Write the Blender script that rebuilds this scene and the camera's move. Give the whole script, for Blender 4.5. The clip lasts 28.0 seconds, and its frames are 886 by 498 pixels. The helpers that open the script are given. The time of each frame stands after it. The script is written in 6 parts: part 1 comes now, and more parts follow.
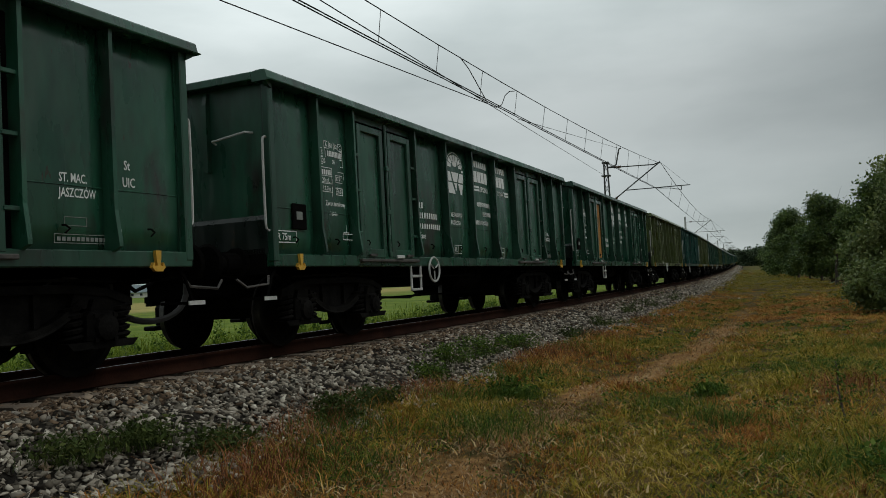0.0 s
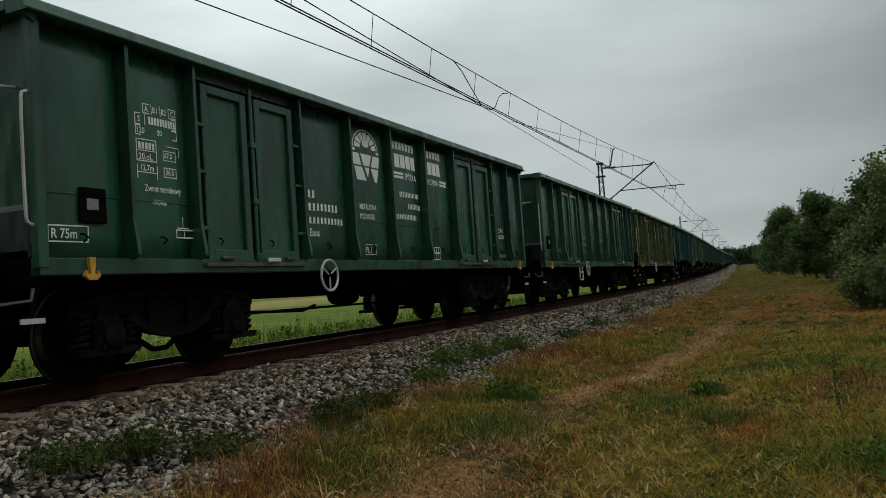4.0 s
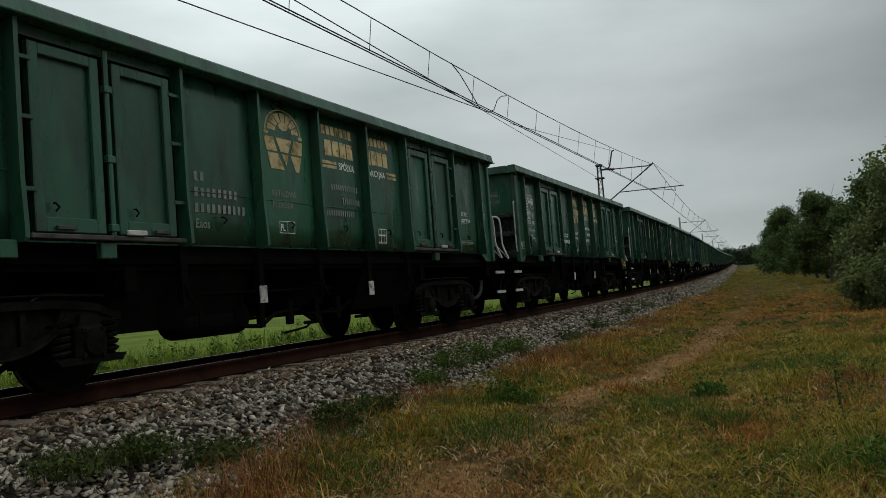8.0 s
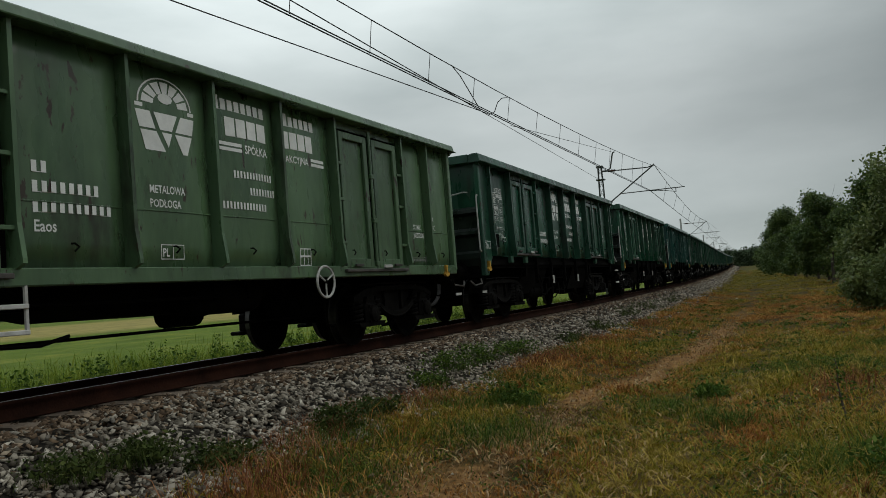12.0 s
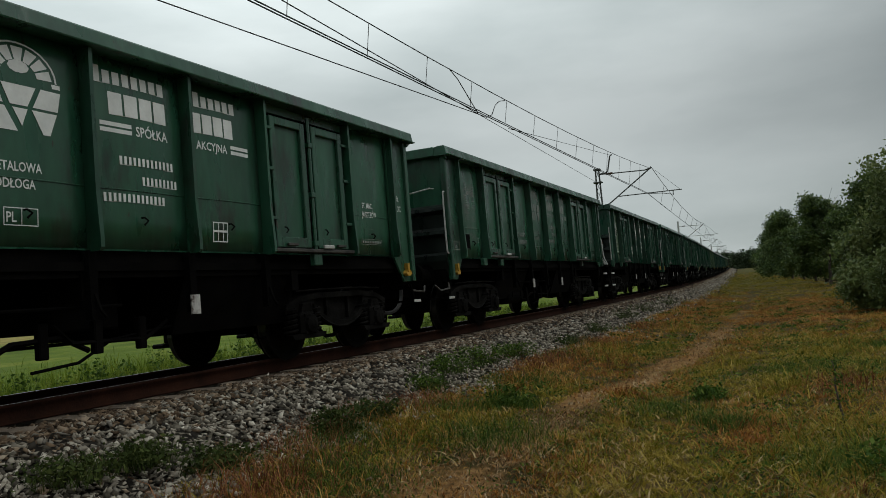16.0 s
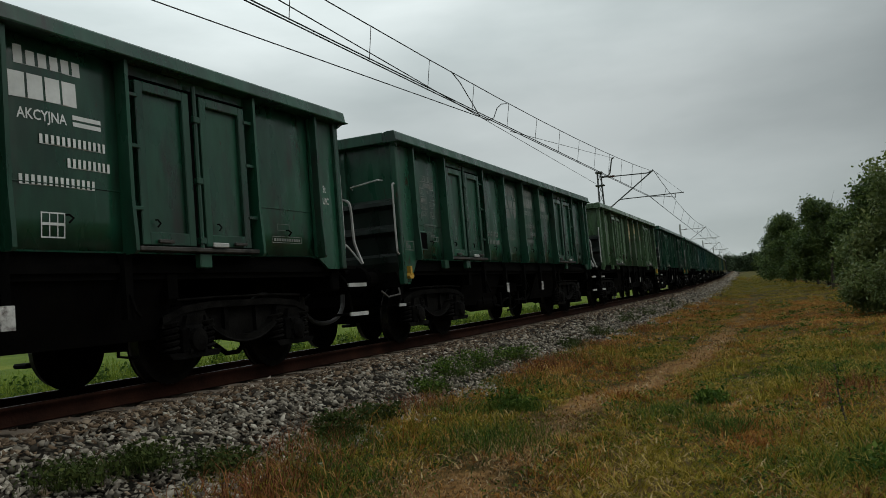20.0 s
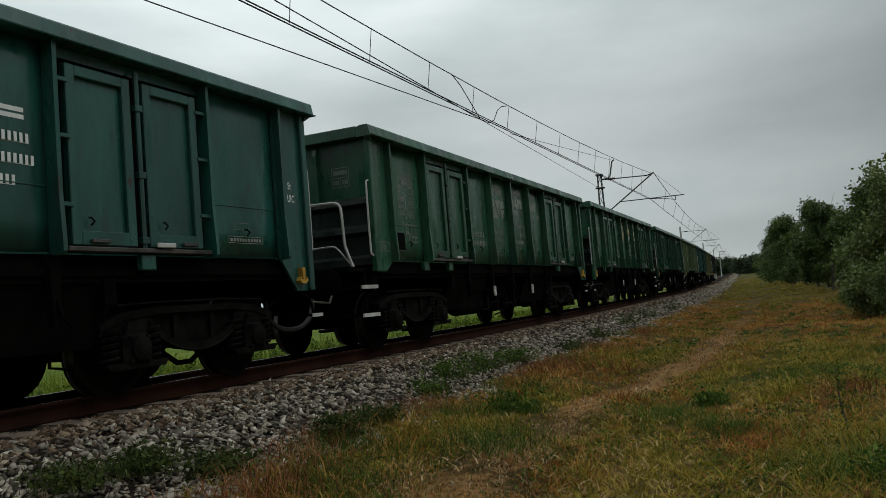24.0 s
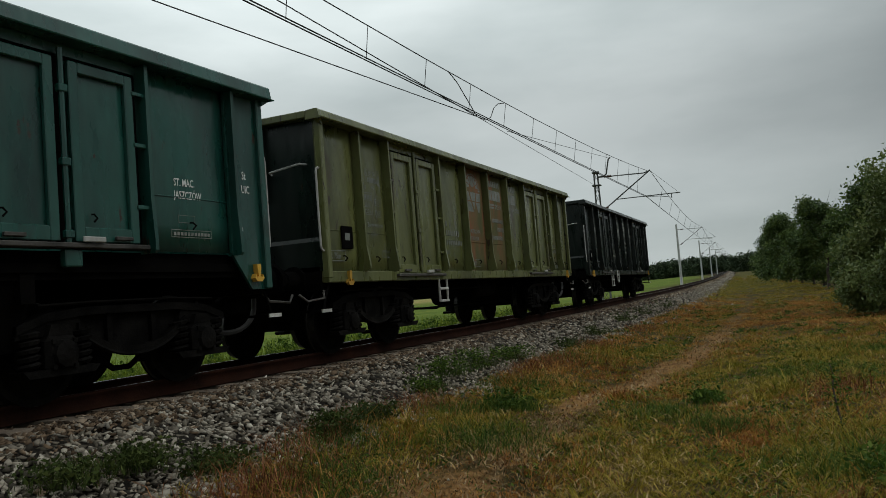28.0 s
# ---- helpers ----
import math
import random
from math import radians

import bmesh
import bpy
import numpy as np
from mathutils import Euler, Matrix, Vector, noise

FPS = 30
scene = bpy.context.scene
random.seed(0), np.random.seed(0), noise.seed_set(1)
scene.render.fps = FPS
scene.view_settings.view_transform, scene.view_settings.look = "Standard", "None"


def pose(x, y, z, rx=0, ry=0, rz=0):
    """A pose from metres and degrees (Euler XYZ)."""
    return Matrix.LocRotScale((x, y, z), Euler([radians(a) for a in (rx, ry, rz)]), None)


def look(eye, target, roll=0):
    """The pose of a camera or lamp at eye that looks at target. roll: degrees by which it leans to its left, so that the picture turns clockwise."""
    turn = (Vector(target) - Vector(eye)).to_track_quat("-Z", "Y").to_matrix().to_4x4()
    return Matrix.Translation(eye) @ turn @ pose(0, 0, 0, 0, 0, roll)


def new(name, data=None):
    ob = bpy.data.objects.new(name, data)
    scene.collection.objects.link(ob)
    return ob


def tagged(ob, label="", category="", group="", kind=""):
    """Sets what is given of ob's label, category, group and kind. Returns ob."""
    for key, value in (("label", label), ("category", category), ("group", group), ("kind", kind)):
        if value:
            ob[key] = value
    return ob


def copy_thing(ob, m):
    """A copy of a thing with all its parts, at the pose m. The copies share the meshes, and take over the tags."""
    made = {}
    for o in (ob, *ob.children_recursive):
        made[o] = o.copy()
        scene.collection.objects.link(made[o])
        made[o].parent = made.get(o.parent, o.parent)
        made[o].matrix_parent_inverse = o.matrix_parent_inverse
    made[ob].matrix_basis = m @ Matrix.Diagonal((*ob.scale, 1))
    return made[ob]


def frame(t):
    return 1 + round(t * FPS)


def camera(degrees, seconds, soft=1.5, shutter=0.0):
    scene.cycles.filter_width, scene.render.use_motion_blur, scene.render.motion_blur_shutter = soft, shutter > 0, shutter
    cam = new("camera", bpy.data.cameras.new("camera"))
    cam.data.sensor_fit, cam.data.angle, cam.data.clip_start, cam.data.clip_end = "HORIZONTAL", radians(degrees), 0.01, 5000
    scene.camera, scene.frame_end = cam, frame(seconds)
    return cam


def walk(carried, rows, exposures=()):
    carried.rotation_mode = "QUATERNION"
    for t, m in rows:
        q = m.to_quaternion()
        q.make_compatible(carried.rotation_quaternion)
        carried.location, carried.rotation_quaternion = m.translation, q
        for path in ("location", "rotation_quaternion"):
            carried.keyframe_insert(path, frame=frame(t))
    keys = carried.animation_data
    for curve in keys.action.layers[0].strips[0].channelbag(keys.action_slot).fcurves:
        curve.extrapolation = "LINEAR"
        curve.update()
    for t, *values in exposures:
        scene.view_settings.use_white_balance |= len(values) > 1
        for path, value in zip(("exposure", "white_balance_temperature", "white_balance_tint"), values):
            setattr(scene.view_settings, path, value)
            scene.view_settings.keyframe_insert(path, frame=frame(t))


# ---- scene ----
# ---- camera ----
EYE_Z = 0.68          # above the rail heads, which lie at z = 0 beside the camera
SECONDS = 28.0
cam = camera(57.6, SECONDS, soft=0.8)
# seconds, tilt, lean, heading: a camera held in the hand
walk(cam, [(t, pose(0, 0, EYE_Z, tilt, lean, turn)) for t, tilt, lean, turn in (
    (0.0, 92.54, 3.10, 25.38), (0.5, 92.56, 3.12, 25.36), (1.0, 92.59, 3.16, 25.32), (1.5, 92.60, 3.29, 25.27),
    (2.0, 92.62, 3.48, 25.20), (2.5, 92.65, 3.65, 25.15), (3.0, 92.68, 3.78, 25.12), (3.5, 92.70, 3.86, 25.11),
    (5.5, 92.82, 4.10, 25.12), (6.0, 92.83, 4.12, 25.09), (6.5, 92.86, 4.21, 25.06), (7.0, 92.89, 4.33, 25.06),
    (7.5, 92.92, 4.39, 25.09), (8.0, 92.95, 4.43, 25.13), (8.5, 92.97, 4.46, 25.14), (9.0, 92.99, 4.45, 25.14),
    (9.5, 93.00, 4.45, 25.18), (10.0, 93.02, 4.49, 25.21), (10.5, 93.04, 4.52, 25.20), (11.0, 93.04, 4.53, 25.22),
    (11.5, 93.06, 4.56, 25.23), (12.0, 93.10, 4.60, 25.21), (12.5, 93.11, 4.62, 25.19), (14.5, 93.22, 4.64, 25.02),
    (15.0, 93.24, 4.67, 25.02), (15.5, 93.28, 4.69, 25.04), (16.0, 93.30, 4.70, 25.05), (16.5, 93.33, 4.71, 25.05),
    (17.0, 93.35, 4.71, 25.06), (17.5, 93.36, 4.67, 25.05), (18.0, 93.39, 4.64, 25.03), (18.5, 93.42, 4.66, 25.02),
    (19.0, 93.44, 4.67, 25.03), (19.5, 93.47, 4.66, 25.07), (20.0, 93.51, 4.64, 25.18), (20.5, 93.55, 4.63, 25.30),
    (21.0, 93.57, 4.63, 25.36), (21.5, 93.59, 4.64, 25.39), (23.5, 93.67, 4.67, 25.21), (24.0, 93.68, 4.66, 25.20),
    (24.5, 93.69, 4.66, 25.18), (25.0, 93.69, 4.67, 25.16), (25.5, 93.65, 4.65, 25.13), (26.0, 93.58, 4.61, 25.08),
    (26.5, 93.53, 4.60, 25.02), (27.0, 93.51, 4.59, 24.96), (27.5, 93.48, 4.57, 24.93), (28.0, 93.46, 4.56, 24.93))],
    exposures=((0.0, 0.0), (28.0, 0.0)))

# ---- light ----
SUN_EL, SUN_AZ = radians(48), radians(78)
world = bpy.data.worlds.new("overcast")
scene.world = world
world.use_nodes = True
wn, wl = world.node_tree.nodes, world.node_tree.links
wn.clear()
w_out = wn.new("ShaderNodeOutputWorld")
w_bg = wn.new("ShaderNodeBackground")
w_sky = wn.new("ShaderNodeTexSky")
w_sky.sky_type, w_sky.sun_disc, w_sky.sun_elevation, w_sky.sun_rotation = "NISHITA", False, SUN_EL, SUN_AZ
w_co = wn.new("ShaderNodeTexCoord")
w_map = wn.new("ShaderNodeMapping")
w_map.inputs["Scale"].default_value = (1.6, 1.6, 5.0)
w_noise = wn.new("ShaderNodeTexNoise")
w_noise.inputs["Scale"].default_value, w_noise.inputs["Detail"].default_value, w_noise.inputs["Roughness"].default_value = 1.1, 6.0, 0.5
w_ramp = wn.new("ShaderNodeValToRGB")
w_ramp.color_ramp.elements[0].position, w_ramp.color_ramp.elements[0].color = 0.3, (3.85, 4.5, 4.5, 1)
w_ramp.color_ramp.elements[1].position, w_ramp.color_ramp.elements[1].color = 0.7, (7.6, 8.3, 8.25, 1)
w_sep = wn.new("ShaderNodeSeparateXYZ")
w_up = wn.new("ShaderNodeValToRGB")    # a darker bank of cloud over the horizon, lightest overhead
w_el = w_up.color_ramp.elements
while len(w_el) < 7:
    w_el.new(0.5)
for e, (z, v) in zip(w_el, ((0.0, 0.84), (0.1, 0.77), (0.17, 0.65), (0.23, 0.72), (0.31, 1.0), (0.5, 1.5), (0.9, 2.5))):
    e.position, e.color = z, (v, v, v, 1)
w_side = wn.new("ShaderNodeMapRange")   # and lighter towards the veiled sun
w_side.inputs["From Min"].default_value, w_side.inputs["From Max"].default_value = 0.3, 1.04
w_side.inputs["To Min"].default_value, w_side.inputs["To Max"].default_value = 0.45, 1.44
w_mul = wn.new("ShaderNodeMath")
w_mul.operation = "MULTIPLY"
w_sc = wn.new("ShaderNodeVectorMath")
w_sc.operation = "SCALE"
w_mix = wn.new("ShaderNodeMixRGB")
w_mix.inputs["Fac"].default_value = 0.95
wl.new(w_co.outputs["Generated"], w_map.inputs["Vector"])
wl.new(w_map.outputs["Vector"], w_noise.inputs["Vector"])
wl.new(w_noise.outputs["Fac"], w_ramp.inputs["Fac"])
wl.new(w_co.outputs["Generated"], w_sep.inputs["Vector"])
wl.new(w_sep.outputs["Z"], w_up.inputs["Fac"])
w_dot = wn.new("ShaderNodeVectorMath")
w_dot.operation = "DOT_PRODUCT"
w_dot.inputs[1].default_value = (-0.8, 0.6, 0.0)
wl.new(w_co.outputs["Generated"], w_dot.inputs[0])
wl.new(w_dot.outputs["Value"], w_side.inputs["Value"])
wl.new(w_up.outputs["Color"], w_mul.inputs[0])
wl.new(w_side.outputs["Result"], w_mul.inputs[1])
wl.new(w_ramp.outputs["Color"], w_sc.inputs["Vector"])
wl.new(w_mul.outputs["Value"], w_sc.inputs["Scale"])
wl.new(w_sky.outputs["Color"], w_mix.inputs["Color1"])
wl.new(w_sc.outputs["Vector"], w_mix.inputs["Color2"])
wl.new(w_mix.outputs["Color"], w_bg.inputs["Color"])
w_bg.inputs["Strength"].default_value = 0.094
wl.new(w_bg.outputs["Background"], w_out.inputs["Surface"])
sun = new("sun", bpy.data.lights.new("sun", "SUN"))
sun.data.energy, sun.data.angle, sun.data.color = 0.55, radians(35), (1.0, 0.97, 0.92)
sun.matrix_world = look((0, 0, 60), (0 - math.sin(SUN_AZ) * math.cos(SUN_EL), 0 - math.cos(SUN_AZ) * math.cos(SUN_EL), 60 - math.sin(SUN_EL)))


# ---- materials ----
def material(name, dark, light, scale=6.0, rough=0.7, metal=0.0, bump=0.0, bump_scale=40.0, per_object=0.0, dirt=None, dirt_amount=0.0, stretch=(1, 1, 1), spec=0.5):
    """A surface whose colour drifts between dark and light at two scales, with fine relief, and patches of dirt."""
    m = bpy.data.materials.new(name)
    m.use_nodes = True
    n, l = m.node_tree.nodes, m.node_tree.links
    b = n["Principled BSDF"]
    b.inputs["Roughness"].default_value, b.inputs["Metallic"].default_value = rough, metal
    b.inputs["Specular IOR Level"].default_value = spec
    co = n.new("ShaderNodeTexCoord")
    mp = n.new("ShaderNodeMapping")
    mp.inputs["Scale"].default_value = stretch
    l.new(co.outputs["Object"], mp.inputs["Vector"])
    vec = mp.outputs["Vector"]
    if per_object:
        info = n.new("ShaderNodeObjectInfo")
        add = n.new("ShaderNodeVectorMath")
        add.operation = "ADD"
        sc = n.new("ShaderNodeVectorMath")
        sc.operation = "SCALE"
        sc.inputs[0].default_value = (37.0, 19.0, 53.0)
        l.new(info.outputs["Random"], sc.inputs["Scale"])
        l.new(vec, add.inputs[0])
        l.new(sc.outputs["Vector"], add.inputs[1])
        vec = add.outputs["Vector"]
    big = n.new("ShaderNodeTexNoise")
    big.inputs["Scale"].default_value, big.inputs["Detail"].default_value = scale, 5
    fine = n.new("ShaderNodeTexNoise")
    fine.inputs["Scale"].default_value, fine.inputs["Detail"].default_value = scale * 9, 3
    l.new(vec, big.inputs["Vector"])
    l.new(vec, fine.inputs["Vector"])
    mx = n.new("ShaderNodeMath")
    mx.operation = "MULTIPLY_ADD"
    mx.inputs[1].default_value = 0.35
    l.new(fine.outputs["Fac"], mx.inputs[0])
    l.new(big.outputs["Fac"], mx.inputs[2])
    ramp = n.new("ShaderNodeValToRGB")
    ramp.color_ramp.elements[0].position, ramp.color_ramp.elements[0].color = 0.45, (*dark, 1)
    ramp.color_ramp.elements[1].position, ramp.color_ramp.elements[1].color = 0.92, (*light, 1)
    l.new(mx.outputs["Value"], ramp.inputs["Fac"])
    colour = ramp.outputs["Color"]
    if dirt:
        dn = n.new("ShaderNodeTexNoise")
        dn.inputs["Scale"].default_value, dn.inputs["Detail"].default_value, dn.inputs["Roughness"].default_value = scale * 1.7, 8, 0.65
        l.new(vec, dn.inputs["Vector"])
        dr = n.new("ShaderNodeMapRange")
        dr.inputs["From Min"].default_value, dr.inputs["From Max"].default_value = 0.66 - dirt_amount * 0.3, 0.78 - dirt_amount * 0.2
        l.new(dn.outputs["Fac"], dr.inputs["Value"])
        mix = n.new("ShaderNodeMixRGB")
        mix.inputs["Color2"].default_value = (*dirt, 1)
        l.new(dr.outputs["Result"], mix.inputs["Fac"])
        l.new(colour, mix.inputs["Color1"])
        colour = mix.outputs["Color"]
    if per_object:
        hs = n.new("ShaderNodeHueSaturation")
        mr = n.new("ShaderNodeMapRange")
        mr.inputs["To Min"].default_value, mr.inputs["To Max"].default_value = 1 - per_object, 1 + per_object
        l.new(info.outputs["Random"], mr.inputs["Value"])
        l.new(mr.outputs["Result"], hs.inputs["Value"])
        l.new(colour, hs.inputs["Color"])
        colour = hs.outputs["Color"]
    l.new(colour, b.inputs["Base Color"])
    if bump:
        bt = n.new("ShaderNodeTexNoise")
        bt.inputs["Scale"].default_value, bt.inputs["Detail"].default_value = bump_scale, 4
        l.new(vec, bt.inputs["Vector"])
        bp = n.new("ShaderNodeBump")
        bp.inputs["Strength"].default_value, bp.inputs["Distance"].default_value = bump, 0.02
        l.new(bt.outputs["Fac"], bp.inputs["Height"])
        l.new(bp.outputs["Normal"], b.inputs["Normal"])
    return m


def island_material(name, stops, rough=0.85, spec=0.25, patch=None, tuft=None, through_light=0.0):
    """Colours that vary from piece to piece of one joined mesh (blades, leaves, stones), in drifts and in tufts; thin leaves let light through."""
    m = bpy.data.materials.new(name)
    m.use_nodes = True
    n, l = m.node_tree.nodes, m.node_tree.links
    b = n["Principled BSDF"]
    b.inputs["Roughness"].default_value, b.inputs["Specular IOR Level"].default_value = rough, spec
    geo = n.new("ShaderNodeNewGeometry")
    ramp = n.new("ShaderNodeValToRGB")
    el = ramp.color_ramp.elements
    while len(el) < len(stops):
        el.new(0.5)
    for e, (pos, col) in zip(el, stops):
        e.position, e.color = pos, (*col, 1)
    fac = geo.outputs["Random Per Island"]
    for scale, share in ((patch, 0.55), (tuft, 0.5)):
        if not scale:
            continue
        co = n.new("ShaderNodeTexCoord")
        no = n.new("ShaderNodeTexNoise")
        no.inputs["Scale"].default_value, no.inputs["Detail"].default_value = scale, 3
        l.new(co.outputs["Object"], no.inputs["Vector"])
        mr = n.new("ShaderNodeMapRange")
        mr.inputs["From Min"].default_value, mr.inputs["From Max"].default_value = 0.32, 0.68
        l.new(no.outputs["Fac"], mr.inputs["Value"])
        mm = n.new("ShaderNodeMixRGB")
        mm.inputs["Fac"].default_value = share
        l.new(fac, mm.inputs["Color1"])
        l.new(mr.outputs["Result"], mm.inputs["Color2"])
        fac = mm.outputs["Color"]
    l.new(fac, ramp.inputs["Fac"])
    l.new(ramp.outputs["Color"], b.inputs["Base Color"])
    if through_light:
        tr = n.new("ShaderNodeBsdfTranslucent")
        l.new(ramp.outputs["Color"], tr.inputs["Color"])
        mix = n.new("ShaderNodeMixShader")
        mix.inputs["Fac"].default_value = through_light
        l.new(b.outputs["BSDF"], mix.inputs[1])
        l.new(tr.outputs["BSDF"], mix.inputs[2])
        l.new(mix.outputs["Shader"], n["Material Output"].inputs["Surface"])
    return m


# ---- track line ----
# The centre line bends left past the camera, runs straight, climbs a little and bends left again far off.
TRACK_OFF = 7.18
_s = np.arange(-120, 760, 0.5)
_k = np.where(_s < 11, 0.00158, np.where(_s < 92.7, 0.00158 * (92.7 - _s) / 81.7, 0.0))
_k = np.where(_s > 300, 0.0012, _k)
_th = np.cumsum(_k) * 0.5
_zero = int(np.argmin(abs(_s)))
_th = _th - _th[_zero]
_y = np.cumsum(np.cos(_th)) * 0.5
_x = -np.cumsum(np.sin(_th)) * 0.5
_y, _x = _y - _y[_zero], _x - _x[_zero] - TRACK_OFF
_z = np.where(_s > 26, 2.5e-5 * (np.minimum(_s, 320) - 26) ** 2, 0.0)


def on_track(s, r=0.0, z=0.0):
    """World place at s along the line, r metres to its right, z above the rail heads. Works on arrays."""
    th = np.interp(s, _s, _th)
    return (np.interp(s, _s, _x) + np.cos(th) * r, np.interp(s, _s, _y) + np.sin(th) * r, np.interp(s, _s, _z) + z)


def heading(s):
    return float(np.interp(s, _s, _th))


def place_on_track(s, r=0.0, z=0.0, turn=0.0):
    x, y, zz = on_track(s, r, z)
    return pose(float(x), float(y), float(zz), 0, 0, math.degrees(heading(s)) + turn)


def track_coords(x, y):
    """s and r for world places, as arrays."""
    x, y = np.asarray(x, float), np.asarray(y, float)
    s = np.array(y, float)
    for _ in range(6):
        th = np.interp(s, _s, _th)
        dx, dy = x - np.interp(s, _s, _x), y - np.interp(s, _s, _y)
        s = np.clip(s + (-np.sin(th) * dx + np.cos(th) * dy) * 0.8, -118, 755)
    th = np.interp(s, _s, _th)
    return s, (x - np.interp(s, _s, _x)) * np.cos(th) + (y - np.interp(s, _s, _y)) * np.sin(th)


def ground_height(s, r):
    """Height of the ground beside the track."""
    s, r = np.asarray(s, float), np.asarray(r, float)
    prof = np.interp(r, [-2000, -600, -330, -60, -9, -6, -4.2, -3.0, 0, 2.0, 2.7, 3.4, 4.4, 5.2, 6.2, 9, 14, 60, 2000],
                     [24, 7.5, 3.4, -0.8, -0.9, -1.05, -0.95, -0.72, -0.72, -0.62, -0.6, -0.68, -0.8, -0.84, -0.82, -0.78, -0.7, -0.8, -0.8])
    bumps = 0.03 * np.sin(s * 0.9 + 1.3 * np.sin(r * 0.7)) + 0.03 * np.sin(r * 1.7 + 0.6 * s)
    return prof + bumps * np.clip(abs(r) - 2.2, 0, 1) + np.interp(s, _s, _z) * np.interp(abs(r), [0, 15, 140], [1, 1, 0])


# ---- mesh helpers ----
def part(name, bm, mat, parent=None, label="", m=None):
    """Link a bmesh as one mesh object under a thing or a part."""
    me = bpy.data.meshes.new(name)
    bm.to_mesh(me)
    bm.free()
    if mat:
        me.materials.append(mat)
    ob = new(name, me)
    ob.parent = parent
    if m is not None:
        ob.matrix_basis = m
    if label:
        ob["label"] = label
    return ob


def again(ob, m, parent=None):
    """The same mesh once more, as a part of its own."""
    o = new(ob.name.split(".")[0], ob.data)
    o.parent = parent or ob.parent
    o.matrix_basis = m
    if "label" in ob:
        o["label"] = ob["label"]
    return o


def thing(name, label, category, group="", kind=""):
    ob = new(name)
    ob.empty_display_size = 0.3
    return tagged(ob, label, category, group, kind)


def box(x0, x1, y0, y1, z0, z1, bevel=0.0, bm=None):
    bm = bm or bmesh.new()
    vs = [bm.verts.new(c) for c in ((x0, y0, z0), (x1, y0, z0), (x1, y1, z0), (x0, y1, z0), (x0, y0, z1), (x1, y0, z1), (x1, y1, z1), (x0, y1, z1))]
    fs = [bm.faces.new([vs[i] for i in f]) for f in ((3, 2, 1, 0), (4, 5, 6, 7), (0, 1, 5, 4), (1, 2, 6, 5), (2, 3, 7, 6), (3, 0, 4, 7))]
    if bevel:
        es = list({e for f in fs for e in f.edges})
        bmesh.ops.bevel(bm, geom=es, offset=bevel, segments=1, affect="EDGES")
    return bm


def prism(points, a0, a1, plane="xz", bm=None):
    """A flat outline given thickness across its plane; the outline in x and z (or x and y, y and z)."""
    bm = bm or bmesh.new()

    def at(p, a):
        return {"xz": (p[0], a, p[1]), "xy": (p[0], p[1], a), "yz": (a, p[0], p[1])}[plane]
    lo, hi = [bm.verts.new(at(p, a0)) for p in points], [bm.verts.new(at(p, a1)) for p in points]
    n = len(points)
    bm.faces.new(lo)
    bm.faces.new(hi[::-1])
    for i in range(n):
        bm.faces.new((lo[i], hi[i], hi[(i + 1) % n], lo[(i + 1) % n]))
    bmesh.ops.recalc_face_normals(bm, faces=bm.faces[:])
    return bm


def rod(points, radius, sides=6, bm=None):
    """A round bar along a line of points."""
    bm = bm or bmesh.new()
    pts = [Vector(p) for p in points]
    rings = []
    for i, p in enumerate(pts):
        d = (pts[min(i + 1, len(pts) - 1)] - pts[max(i - 1, 0)]).normalized()
        u = d.orthogonal().normalized() if not rings else (u - d * u.dot(d)).normalized()
        v = d.cross(u)
        rings.append([bm.verts.new(p + (u * math.cos(t) + v * math.sin(t)) * radius) for t in (2 * math.pi * k / sides for k in range(sides))])
    for a, b in zip(rings, rings[1:]):
        for k in range(sides):
            bm.faces.new((a[k], a[(k + 1) % sides], b[(k + 1) % sides], b[k]))
    bm.faces.new(rings[0][::-1])
    bm.faces.new(rings[-1])
    return bm


def eased(points, rounds=2):
    """The same line with its corners cut round."""
    pts = [Vector(p) for p in points]
    for _ in range(rounds):
        out = [pts[0]]
        for a, b in zip(pts, pts[1:]):
            out += [a.lerp(b, 0.25), a.lerp(b, 0.75)]
        pts = out + [pts[-1]]
    return pts


def lathe(profile, axis="y", sides=24, bm=None, centre=(0, 0, 0)):
    """A turned shape: profile of (place along the axis, radius)."""
    bm = bm or bmesh.new()
    c = Vector(centre)
    rings = []
    for a, r in profile:
        ring = []
        for k in range(sides):
            t = 2 * math.pi * k / sides
            u, v = r * math.cos(t), r * math.sin(t)
            ring.append(bm.verts.new(c + Vector({"y": (u, a, v), "x": (a, u, v), "z": (u, v, a)}[axis])))
        rings.append(ring)
    for a, b in zip(rings, rings[1:]):
        for k in range(sides):
            bm.faces.new((a[k], a[(k + 1) % sides], b[(k + 1) % sides], b[k]))
    bm.faces.new(rings[0])
    bm.faces.new(rings[-1])
    bmesh.ops.recalc_face_normals(bm, faces=bm.faces[:])
    return bm


def coil(radius, wire, z0, z1, turns, centre=(0, 0), steps=9, sides=4):
    n = int(turns * steps)
    return rod([(centre[0] + radius * math.cos(2 * math.pi * i / steps), centre[1] + radius * math.sin(2 * math.pi * i / steps), z0 + (z1 - z0) * i / n) for i in range(n + 1)], wire, sides)


